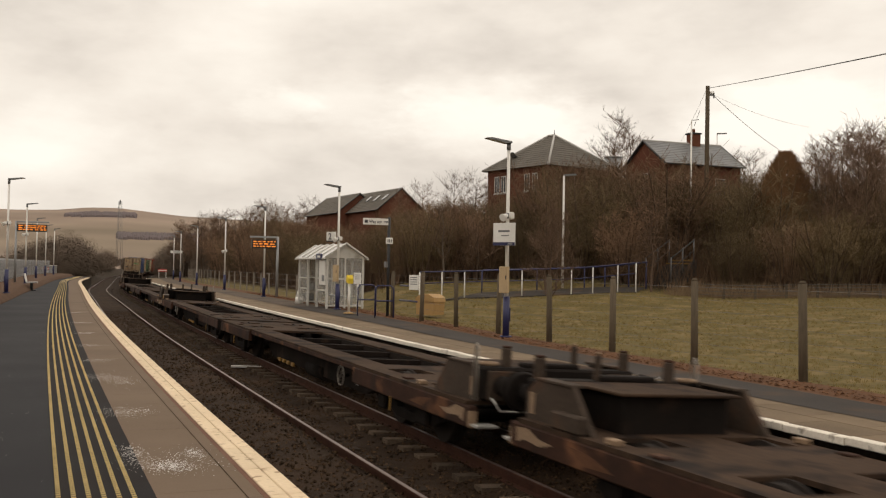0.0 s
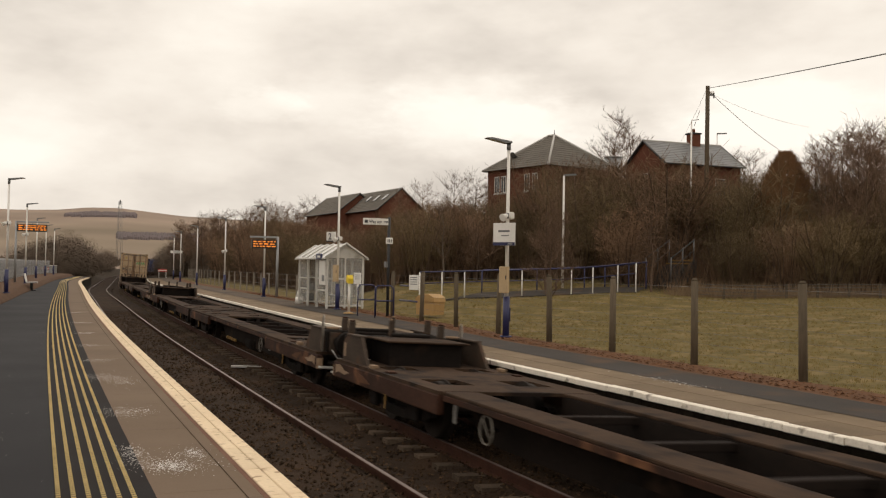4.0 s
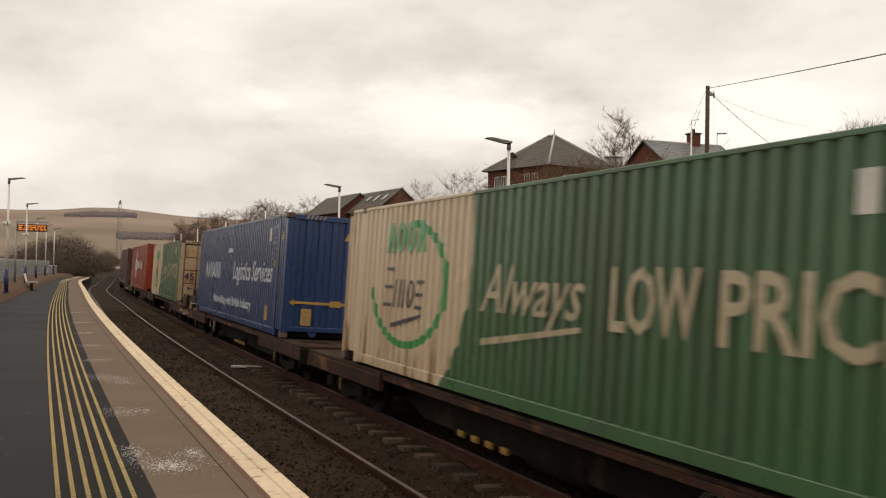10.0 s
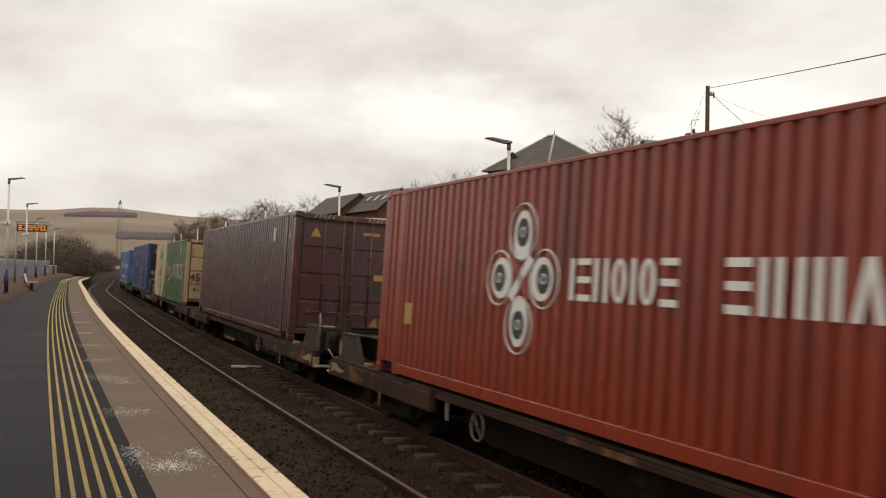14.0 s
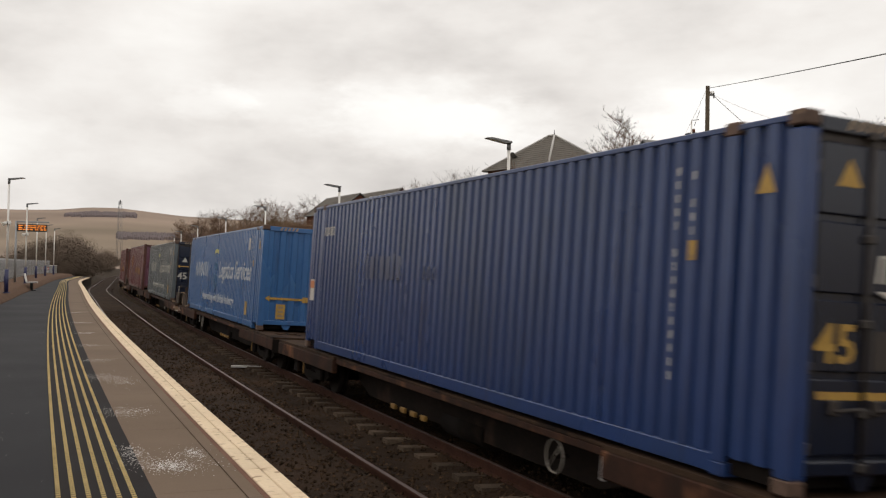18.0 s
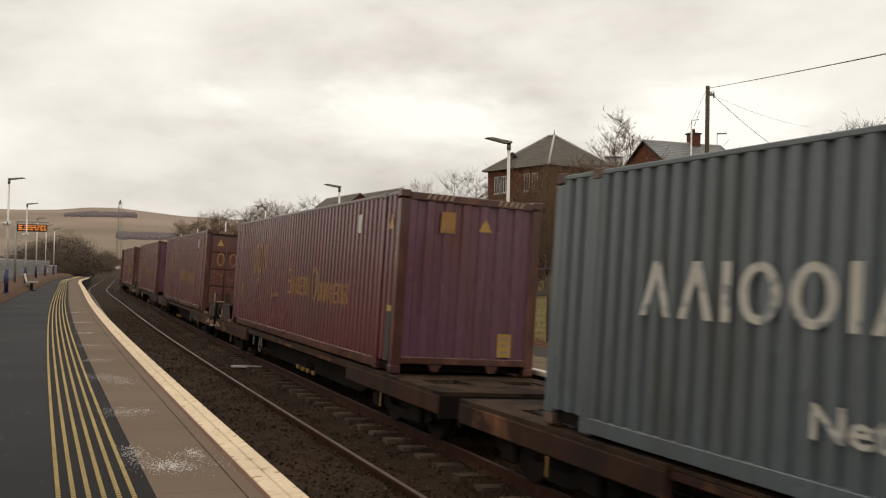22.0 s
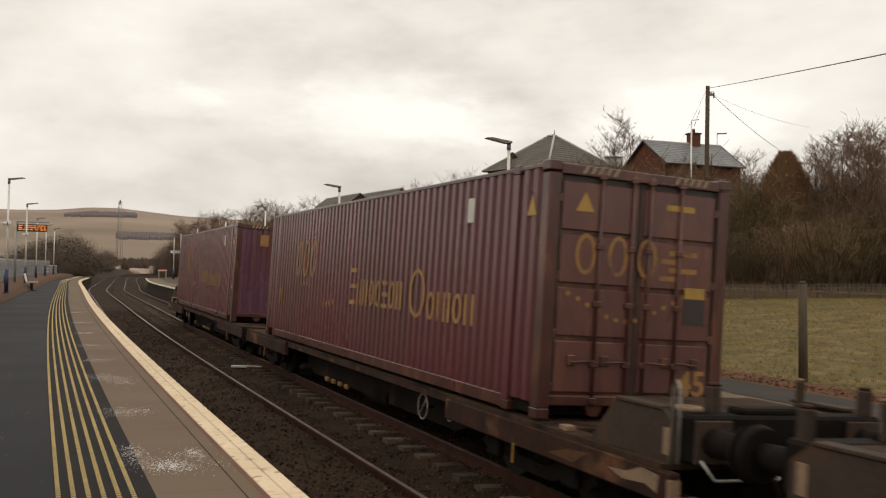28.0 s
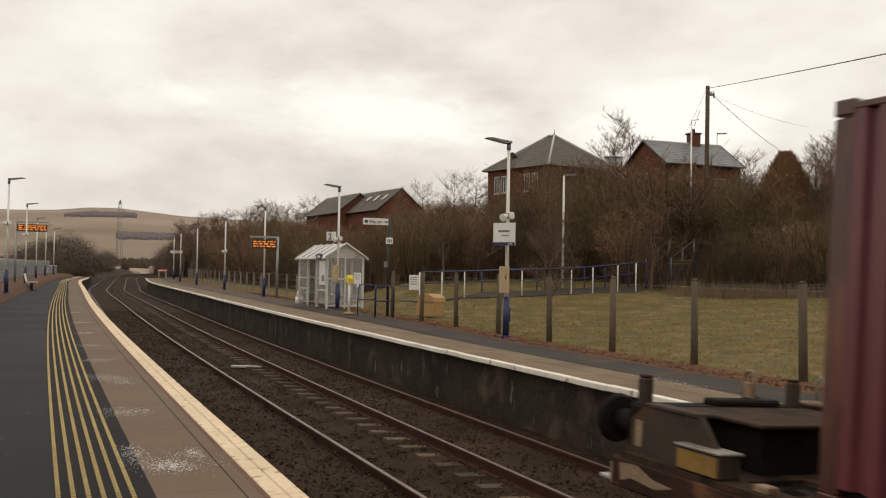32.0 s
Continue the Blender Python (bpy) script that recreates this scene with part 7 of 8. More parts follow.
def build_houses():
    # large hipped house
    h = thing("house", "large red brick house with hipped grey slate roof", "house", "brick houses", pose(7.75, 70.0, 4.0, 0, 0, 36))
    Lx, Ly, He, Hr = 7.3, 7.2, 5.6, 8.4   # right face along x, left face along y
    part("wall", Geo().box(0, 0, -2, Lx, Ly, He), BRICK, h, "red brick wall")
    e = 0.35
    ra, rb = (Lx / 2, 3.4, Hr), (Lx / 2, 4.1, Hr)
    c = [(-e, -e, He - 0.1), (Lx + e, -e, He - 0.1), (Lx + e, Ly + e, He - 0.1), (-e, Ly + e, He - 0.1)]
    for p0, p1, q0, q1 in ((c[0], c[1], ra, ra), (c[1], c[2], ra, rb), (c[2], c[3], rb, rb), (c[3], c[0], rb, ra)):
        roof_slope(h, p0, p1, q0, q1, 14, SLATE, "grey slate roof slope")
    for p, q in ((c[0], ra), (c[1], ra), (c[2], rb), (c[3], rb), (ra, rb)):
        part("hip_ridge", Geo().cyl(Vector(p) + Vector((0, 0, 0.06)), Vector(q) + Vector((0, 0, 0.06)), 0.09, 0.09, 6), LEADRIDGE, h, "pale lead hip")
    part("finial", Geo().cyl(Vector(ra), Vector(ra) + Vector((0, 0, 0.45)), 0.05, 0.02, 6), DARKMETAL, h)
    for y in (1.5, 2.4, 5.2, 6.0):
        wall_window(h, pose(0, y, 3.7, 0, 0, -90), 0.62, 1.35)
    for x in (2.2, 5.0):
        wall_window(h, pose(x, 0, 3.6), 0.9, 1.3)
    part("roof_window", Geo().box(-0.35, -0.55, 0.06, 0.35, 0.55, 0.14, 0.02), SKYPANE, h, "pale roof window", Matrix.Translation((1.0, 5.2, He + 0.95)) @ Matrix.Rotation(math.radians(-90), 4, "Z") @ Matrix.Rotation(-0.61, 4, "X"))
    t = thing("roof_vent_stack", "pale round roof tank behind the house", "vent", "", pose(14.0, 78.0, 9.6))
    part("drum", Geo().cyl((0, 0, -3), (0, 0, 1.5), 0.75, 0.75, 14), GALV, t)
    part("lid", Geo().cyl((0, 0, 1.5), (0, 0, 1.6), 0.8, 0.8, 14), LEADRIDGE, t)
    # gabled house with a chimney
    gable_house("red brick gabled house with wet slate roof and chimney", pose(18.15, 71.9, 4.3, 0, 0, 20), 6.6, 5.4, 5.5, 7.25, SLATE2, windows=((-1.5, 3.2, "-y"), (1.5, 3.2, "-y"), (0, 3.6, "-x")), chimney=1.0)
    # row to the west
    gable_house("red brick house with slate roof and roof windows", pose(-7.6, 113.0, 4.2, 0, 0, 118), 11.6, 5.6, 4.2, 6.6, SLATE, skylights=((-4.2, 0.6, 1), (-1.8, 0.6, 1), (0.6, 0.6, 1), (3.2, 0.6, 1)), windows=((0, 1.8, "-x"),))
    gable_house("red brick house with plain slate roof", pose(-12.9, 120.2, 4.0, 0, 0, 118), 11.1, 5.6, 4.4, 6.7, SLATE, windows=((-3, 2.4, "-y"), (0, 2.4, "-y"), (3, 2.4, "-y"), (0, 1.8, "-x")))


build_houses()


def sag(a, b, drop, n=14):
    a, b = Vector(a), Vector(b)
    return [a.lerp(b, k / n) - Vector((0, 0, drop * 4 * (k / n) * (1 - k / n))) for k in range(n + 1)]


def build_poles():
    z = gz(16.72, 60)
    t = thing("telegraph_pole", "brown wooden telegraph pole with wires", "pole", "", pose(16.72, 60, 0))
    part("pole", Geo().cyl((0, 0, z - 0.3), (0, 0, 13.63), 0.16, 0.13, 10), POSTWOOD, t, "dark wooden pole")
    part("bracket", Geo().box(-0.04, -0.04, 13.0, 0.4, 0.04, 13.12).box(0.36, -0.04, 12.85, 0.43, 0.04, 13.2), GREYMETAL, t)
    for k in range(3):
        part("insulator", Geo().cyl((0.16 + k * 0.1, 0, 13.12), (0.16 + k * 0.1, 0, 13.3), 0.04, 0.035, 8), WHITEPOLE, t)
    o = Vector((-16.72, -60, 0))
    for a, b, d in (((16.8, 60, 13.5), (11.75, 24, 7.45), 0.03), ((16.8, 60, 13.3), (30.5, 83, 12.1), 0.3)):
        part("wire", Geo().tube([p + o for p in sag(a, b, d)], 0.018, 5), DARKMETAL, t)
    for a, b, d in (((16.8, 60, 13.2), (28.6, 74, 13.33), 0.3), ((16.6, 60, 13.3), (20.1, 80, 12.9), 0.1)):
        part("wire", Geo().tube([p + o for p in sag(a, b, d)], 0.009, 5), GREYMETAL, t, "thin grey wire")
    for x, y, top, lab, arm in ((5.34, 42, 5.89, "white street lamp rising from the scrub", 0.55), (13.62, 52, 10.1, "tall white pole with thin aerial", 0.0), (21.7, 75, 12.8, "street lamp by the houses", 0.75)):
        z = gz(x, y)
        t = thing("street_lamp", lab, "lamp post", "", pose(x, y, 0))
        part("pole", Geo().cyl((0, 0, z - 0.3), (0, 0, top), 0.06, 0.04, 8), WHITEPOLE, t)
        if arm:
            part("lamp_head", Geo().slab([(0, top - 0.02), (arm, top + 0.02), (arm, top + 0.1), (0, top + 0.06)], "y", -0.09, 0.09), GREYMETAL, t)
        else:
            part("aerial", Geo().tube([(0.15, 0, top - 0.3), (0.45, 0, top + 0.55)], 0.014, 5).tube([(0, 0, top), (0.42, 0, top + 0.06)], 0.02, 5), GREYMETAL, t)
    # lattice mast far beyond
    t = thing("lattice_mast", "tall grey lattice mast beyond the bend", "mast", "", pose(-103, 300, 0))
    zb = gz(-103, 300) - 0.5
    for sx in (-1, 1):
        for sy in (-1, 1):
            part("leg", Geo().cyl((sx * 0.85, sy * 0.85, zb), (sx * 0.38, sy * 0.38, 21.3), 0.06, 0.045, 5), GREYMETAL, t)
    n = 11
    for k in range(n):
        z0, z1 = zb + (21.3 - zb) * k / n, zb + (21.3 - zb) * (k + 1) / n
        w0, w1 = 0.85 - 0.47 * k / n, 0.85 - 0.47 * (k + 1) / n
        part("brace", Geo().cyl((-w0, -w0, z0), (w1, -w1, z1), 0.03, 0.03, 4).cyl((w0, -w0, z0), (-w1, -w1, z1), 0.03, 0.03, 4).cyl((-w1, -w1, z1), (w1, -w1, z1), 0.03, 0.03, 4), GREYMETAL, t)
    part("head_frame", Geo().box(-0.45, -0.45, 20.5, 0.45, 0.45, 20.6).box(-0.42, -0.42, 21.2, 0.42, 0.42, 21.3).box(-0.12, -0.12, 20.6, 0.12, 0.12, 21.8), DARKMETAL, t)


build_poles()


# ---- trees and scrub ----
def grow(rng, height, spread, limbs, twigs, lean=0.15, thick=0.05, low=0.25):
    """A bare tree: trunk with limbs, and a crown of fine twigs."""
    trunk, crown = Geo(), Geo()
    top = Vector((rng.uniform(-lean, lean) * height * 0.3, rng.uniform(-lean, lean) * height * 0.3, height * 0.85))
    pts = [Vector((0, 0, -0.3))]
    for k in range(1, 6):
        pts.append(top * (k / 5) + Vector((rng.uniform(-1, 1), rng.uniform(-1, 1), 0)) * height * 0.02)
    for k in range(5):
        trunk.cyl(pts[k], pts[k + 1], thick * (1 - k / 5.6), thick * (1 - (k + 1) / 5.6), 6, caps=False)

    def branch(geo, p, d, ln, r, n, sides):
        out = [p]
        for k in range(n):
            d = (d + Vector((rng.uniform(-1, 1), rng.uniform(-1, 1), rng.uniform(-0.3, 0.6))) * 0.28).normalized()
            q = out[-1] + d * ln / n
            geo.cyl(out[-1], q, r * (1 - k / (n + 0.5)), r * (1 - (k + 1) / (n + 0.5)), sides, caps=False)
            out.append(q)
        return out, d

    for i in range(limbs):
        t = low + (1 - low) * (i + rng.random()) / limbs
        f = t * 5
        k = min(int(f), 4)
        p = pts[k].lerp(pts[k + 1], f - k)
        a = rng.uniform(0, 2 * math.pi)
        d = Vector((math.cos(a), math.sin(a), rng.uniform(0.35, 1.1))).normalized()
        ln = spread * rng.uniform(0.6, 1.1) * (1.15 - 0.6 * t)
        out, d2 = branch(trunk, p, d, ln, thick * 0.42 * (1.2 - t), 4, 4)
        for j in range(twigs):
            f2 = 0.25 + 0.75 * rng.random()
            kk = min(int(f2 * 4), 3)
            pp = out[kk].lerp(out[kk + 1], f2 * 4 - kk)
            a = rng.uniform(0, 2 * math.pi)
            dd = (d2 * 0.5 + Vector((math.cos(a), math.sin(a), rng.uniform(-0.1, 1.0)))).normalized()
            o2, d3 = branch(crown, pp, dd, ln * rng.uniform(0.3, 0.6), 0.011 * max(1, height / 6), 2, 3)
            for _ in range(3):
                a = rng.uniform(0, 2 * math.pi)
                d4 = (d3 * 0.6 + Vector((math.cos(a), math.sin(a), rng.uniform(0, 0.9))) * 0.7).normalized()
                branch(crown, o2[rng.choice((1, 2))], d4, ln * rng.uniform(0.15, 0.3), 0.007 * max(1, height / 6), 1, 3)
    return trunk, crown


def bush_mesh(rng, h, spread, stems, twigs):
    """A dense thicket shrub of many stems."""
    st, tw = Geo(), Geo()
    for i in range(stems):
        a = rng.uniform(0, 2 * math.pi)
        r = rng.uniform(0, 0.35) * spread
        p = Vector((r * math.cos(a), r * math.sin(a), -0.2))
        q = Vector((spread * rng.uniform(0.3, 1) * math.cos(a), spread * rng.uniform(0.3, 1) * math.sin(a), h * rng.uniform(0.6, 1)))
        mid = p.lerp(q, 0.5) + Vector((rng.uniform(-0.2, 0.2), rng.uniform(-0.2, 0.2), 0.1 * h))
        st.cyl(p, mid, 0.03, 0.02, 4, caps=False).cyl(mid, q, 0.02, 0.008, 4, caps=False)
        for j in range(twigs):
            t = rng.uniform(0.2, 1)
            b = p.lerp(mid, t * 2) if t < 0.5 else mid.lerp(q, t * 2 - 1)
            d = Vector((rng.uniform(-1, 1), rng.uniform(-1, 1), rng.uniform(-0.2, 1))).normalized() * rng.uniform(0.25, 0.8) * h * 0.3
            e = b + d
            tw.cyl(b, e, 0.011, 0.006, 3, caps=False)
            for _ in range(3):
                tw.cyl(b.lerp(e, rng.uniform(0.4, 1)), e + Vector((rng.uniform(-1, 1), rng.uniform(-1, 1), rng.uniform(-0.3, 1))) * 0.13 * h, 0.007, 0.004, 3, caps=False)
    return st, tw


def plant(proto, x, y, scale, turn, zs=1.0):
    m = pose(x, y, gz(x, y) - 0.05, 0, 0, turn)
    ob = copy_thing(proto, m)
    ob.scale = (scale, scale, scale * zs)
    return ob


def build_woods():
    rng = random.Random(11)
    trees, bushes = [], []
    for k in range(4):
        tr, cr = grow(rng, 8.0, 2.6, 15 + 2 * k, 15, thick=0.11)
        t = thing("bare_tree", "bare winter tree with fine brown twigs", "tree", "bare trees", pose(0, 0, -900))
        part("trunk", tr, BARK if k else PALEBARK, t)
        part("crown", cr, TWIG, t, "bare twigs")
        trees.append(t)
    for k in range(4):
        st, tw = bush_mesh(rng, 3.4, 1.7, 26, 16)
        t = thing("bare_shrub", "dense bare brown thicket shrub on the bank", "shrub", "bank shrubs", pose(0, 0, -900))
        part("trunk", st, BARK, t)
        part("crown", tw, OLIVETWIG if k % 2 else SHRUBTWIG, t, "bare brown twigs")
        bushes.append(t)
    used = set()

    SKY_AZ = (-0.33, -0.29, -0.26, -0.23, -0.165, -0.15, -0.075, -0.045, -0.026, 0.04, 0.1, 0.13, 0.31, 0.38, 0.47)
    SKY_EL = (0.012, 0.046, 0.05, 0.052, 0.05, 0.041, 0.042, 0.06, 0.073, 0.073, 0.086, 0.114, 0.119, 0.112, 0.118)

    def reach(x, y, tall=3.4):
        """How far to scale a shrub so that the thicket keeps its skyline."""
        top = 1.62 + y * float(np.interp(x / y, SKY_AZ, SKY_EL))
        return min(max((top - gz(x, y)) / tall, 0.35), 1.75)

    def put(lst, x, y, sc, zs=1.0):
        proto = rng.choice(lst)
        turn = rng.uniform(0, 360)
        if proto.name not in used:
            used.add(proto.name)
            proto.matrix_basis = pose(x, y, gz(x, y) - 0.05, 0, 0, turn) @ Matrix.Diagonal((sc, sc, sc * zs, 1))
            return proto
        return plant(proto, x, y, sc, turn, zs)

    # thicket along the foot and the face of the bank
    for row, (dist, sc) in enumerate(((0.8, 0.8), (3.2, 1.05), (6.0, 1.2), (9.5, 1.3), (14, 1.4), (19, 1.45))):
        x = -2.0
        while x < 34:
            y = float(bank_foot(x)) + 0.6 + dist
            if not (row < 2 and 8.6 < x < 12.5):
                xx, yy = x + rng.uniform(-0.7, 0.7), y + rng.uniform(-0.9, 0.9)
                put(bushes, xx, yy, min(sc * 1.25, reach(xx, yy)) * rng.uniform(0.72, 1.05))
            x += 2.1 + 0.25 * row
    # thicket behind the far part of platform 2
    for o, sc in ((-10.5, 0.85), (-13.5, 1.1), (-17.5, 1.3), (-22, 1.4)):
        s = 20.0
        while s < 150:
            p = on_track(s, o)
            if p.x > -5 and p.y < bank_foot(p.x) + 0.8:
                s += 1.5
                continue
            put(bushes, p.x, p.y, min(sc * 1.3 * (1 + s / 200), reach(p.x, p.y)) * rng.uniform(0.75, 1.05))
            s += 3.2 + s * 0.03
    # taller trees: place and height of the tip
    for x, y, tip in ((0.8, 66, 8.8), (-1.6, 66, 8.2), (2.2, 64, 8.6), (-3.2, 68, 7.8), (3.4, 67, 8.0), (14.2, 80, 15.2), (16.2, 82, 16.2), (22, 80, 12.6), (24, 78, 12.4), (26, 80, 12.6), (20.2, 56, 7.6), (21.8, 50, 9.6), (24, 52, 10.6), (22.2, 46, 9.6),
                      (24, 47, 10.2), (26, 50, 11.2), (28, 52, 11.4), (19.4, 49.5, 8.8), (20.4, 50, 9.2), (18.8, 46.5, 8.2), (21.2, 53, 9.8), (19.9, 45.5, 8.6), (25.4, 56, 11.0), (27, 60, 12), (18.4, 44.5, 8.6), (20.2, 47, 9.6), (19.6, 43.5, 8.6), (21.0, 46.2, 9.3), (6.2, 52, 6.2), (8.8, 54, 7.0), (10.6, 52, 6.8), (12.4, 51, 7.2), (15, 52, 7.2), (17.2, 54, 7.6), (0.4, 50, 5.2), (-2.5, 56, 5.4), (-6, 62, 5.0)):
        put(trees, x, y, (tip - gz(x, y)) / 8.3)
    for x, y, sc in ((3.3, 29.0, 0.45), (9.05, 40.9, 0.55), (4.5, 40.7, 0.58), (4.9, 41.0, 0.5), (0.0, 44.0, 0.5), (1.6, 44.5, 0.42), (5.2, 43.0, 0.42)):
        put(trees, x, y, sc)
    # trees by the western houses and beyond the platform end
    for x, y, sc in ((-20, 128, 1.05), (-22, 124, 1.0), (-24, 130, 1.15), (-26.5, 128, 1.1), (-29, 126, 0.95), (-18, 130, 1.15), (-31, 132, 0.95), (-25, 122, 0.85), (-28, 120, 0.75), (-36.5, 136, 0.75), (-38.5, 134, 0.6)):
        put(trees, x, y, sc * rng.uniform(0.9, 1.1))
    spots = []
    for k in range(105):
        y = rng.uniform(122, 172)
        a = rng.uniform(-0.43, -0.31)
        spots.append((a * y, y, rng.uniform(1.25, 2.0) * (1 if a < -0.34 else 0.72)))
    for k in range(26):
        p = on_track(rng.uniform(108, 150), rng.uniform(7, 16))
        spots.append((p.x, p.y, rng.uniform(0.8, 1.5) if p.x / p.y < -0.37 else rng.uniform(0.4, 0.7)))
    for k in range(50):
        p = on_track(rng.uniform(108, 200), -rng.uniform(5.5, 18))
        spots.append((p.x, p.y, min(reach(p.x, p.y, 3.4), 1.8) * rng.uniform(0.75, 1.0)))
    for k in range(110):
        y = rng.uniform(185, 300)
        a = rng.uniform(-0.44, -0.24)
        spots.append((y * a, y, rng.uniform(0.9, 1.7) * (0.4 if -0.348 < a < -0.285 else 1.0)))
    so, oo = offsets(np.array([q[0] for q in spots]), np.array([q[1] for q in spots]))
    spots = [q for q, o in zip(spots, oo) if o < -4.5 or o > 7.5]
    npr = np.random.default_rng(4)
    V = []
    for x, y, sc in spots:
        n = 3000
        d = npr.normal(size=(n, 3))
        d /= np.linalg.norm(d, axis=1)[:, None]
        d[:, 2] = np.abs(d[:, 2])
        rad = npr.random(n) ** 0.5
        lump = 1 + 0.22 * np.sin(3 * np.arctan2(d[:, 1], d[:, 0]) + x) * (1 - d[:, 2])
        tip = d * (rad * lump)[:, None] * (2.0 * sc, 2.0 * sc, 3.4 * sc)
        t1 = np.cross(d, npr.normal(size=(n, 3)))
        t1 /= np.linalg.norm(t1, axis=1)[:, None]
        t1 += d * npr.uniform(0.0, 0.5, n)[:, None]
        root = tip - t1 * npr.uniform(0.3, 0.7, n)[:, None]
        side = np.cross(d, t1) * 0.032
        at = np.array((x, y, gz(x, y)))
        V.append(np.stack([root - side + at, root + side + at, tip + at], axis=1).reshape(-1, 3))
    V = np.concatenate(V)
    V = V.tolist()
    tagged(part("far_bushes", Geo().add(V, [(k, k + 1, k + 2) for k in range(0, len(V), 3)]), HAZEWOOD), "hazy bare bushes beyond the platform ends", "bushes", kind="stuff")
    for a, tip in ((-0.236, 8.6), (-0.228, 9.4), (-0.221, 10.0), (-0.213, 9.8), (-0.205, 10.6), (-0.198, 10.1), (-0.19, 11.2), (-0.183, 10.6), (-0.175, 10.2), (-0.168, 10.4), (-0.16, 9.8), (-0.152, 10.0), (-0.145, 9.2)):
        y = rng.uniform(124, 140)
        put(trees, a * y, y, (tip - gz(a * y, y)) / 8.0)
    for k in range(16):
        y = rng.uniform(120, 150)
        put(trees, y * rng.uniform(-0.288, -0.225), y, rng.uniform(0.85, 1.15))
    # dark cone-shaped evergreen
    t = thing("evergreen", "dark brown-green rounded evergreen", "tree", "", pose(17.4, 48, gz(17.4, 48)))
    EV = (7.9 - gz(17.4, 48)) / 6.0
    g = Geo()
    for k in range(9000):
        f = rng.random() ** 0.7
        h = (0.3 + 5.6 * (1 - f) if rng.random() < 0.5 else rng.uniform(0.3, 5.9)) * EV
        r = 1.85 * (1 - (h / EV / 6.05) ** 2.6) ** 0.8 * rng.uniform(0.72, 1.06)
        a = rng.uniform(0, 2 * math.pi)
        p = Vector((r * math.cos(a), r * math.sin(a), h))
        d = Vector((math.cos(a) * 0.5, math.sin(a) * 0.5, 0.9)).normalized() * rng.uniform(0.18, 0.36)
        sd = Vector((-math.sin(a), math.cos(a), 0)) * 0.06
        g.add([p - sd, p + sd, p + d], [(0, 1, 2)])
    part("crown", g, EVERGREEN, t)
    part("trunk", Geo().cyl((0, 0, -0.3), (0, 0, 5), 0.16, 0.05, 8), BARK, t)
    # fine brush filling the bank
    g = Geo()
    vs, fs = [], []
    for k in range(42000):
        if rng.random() < 0.62:
            x = rng.uniform(-3, 36)
            y = float(bank_foot(x)) + 0.8 + 24 * rng.random()
        else:
            p = on_track(rng.uniform(18, 150), -rng.uniform(9.6, 25))
            x, y = p.x, p.y
            if x > -5 and y < bank_foot(x) + 0.8:
                continue
        vs.append((x, y))
    zz = ground_height([v[0] for v in vs], [v[1] for v in vs])
    V = []
    for (x, y), z in zip(vs, zz):
        h = rng.uniform(0.5, 2.6)
        a = rng.uniform(0, math.pi)
        w = rng.uniform(0.008, 0.02)
        dx, dy = rng.uniform(-0.5, 0.5) * h, rng.uniform(-0.5, 0.5) * h
        n = len(V)
        V += [(x - w * math.cos(a), y - w * math.sin(a), z - 0.1), (x + w * math.cos(a), y + w * math.sin(a), z - 0.1), (x + dx, y + dy, z + h)]
        fs.append((n, n + 1, n + 2))
    tagged(part("brushwood", g.add(V, fs), SCRUB), "fine bare brushwood covering the bank", "scrub", kind="stuff")


build_woods()


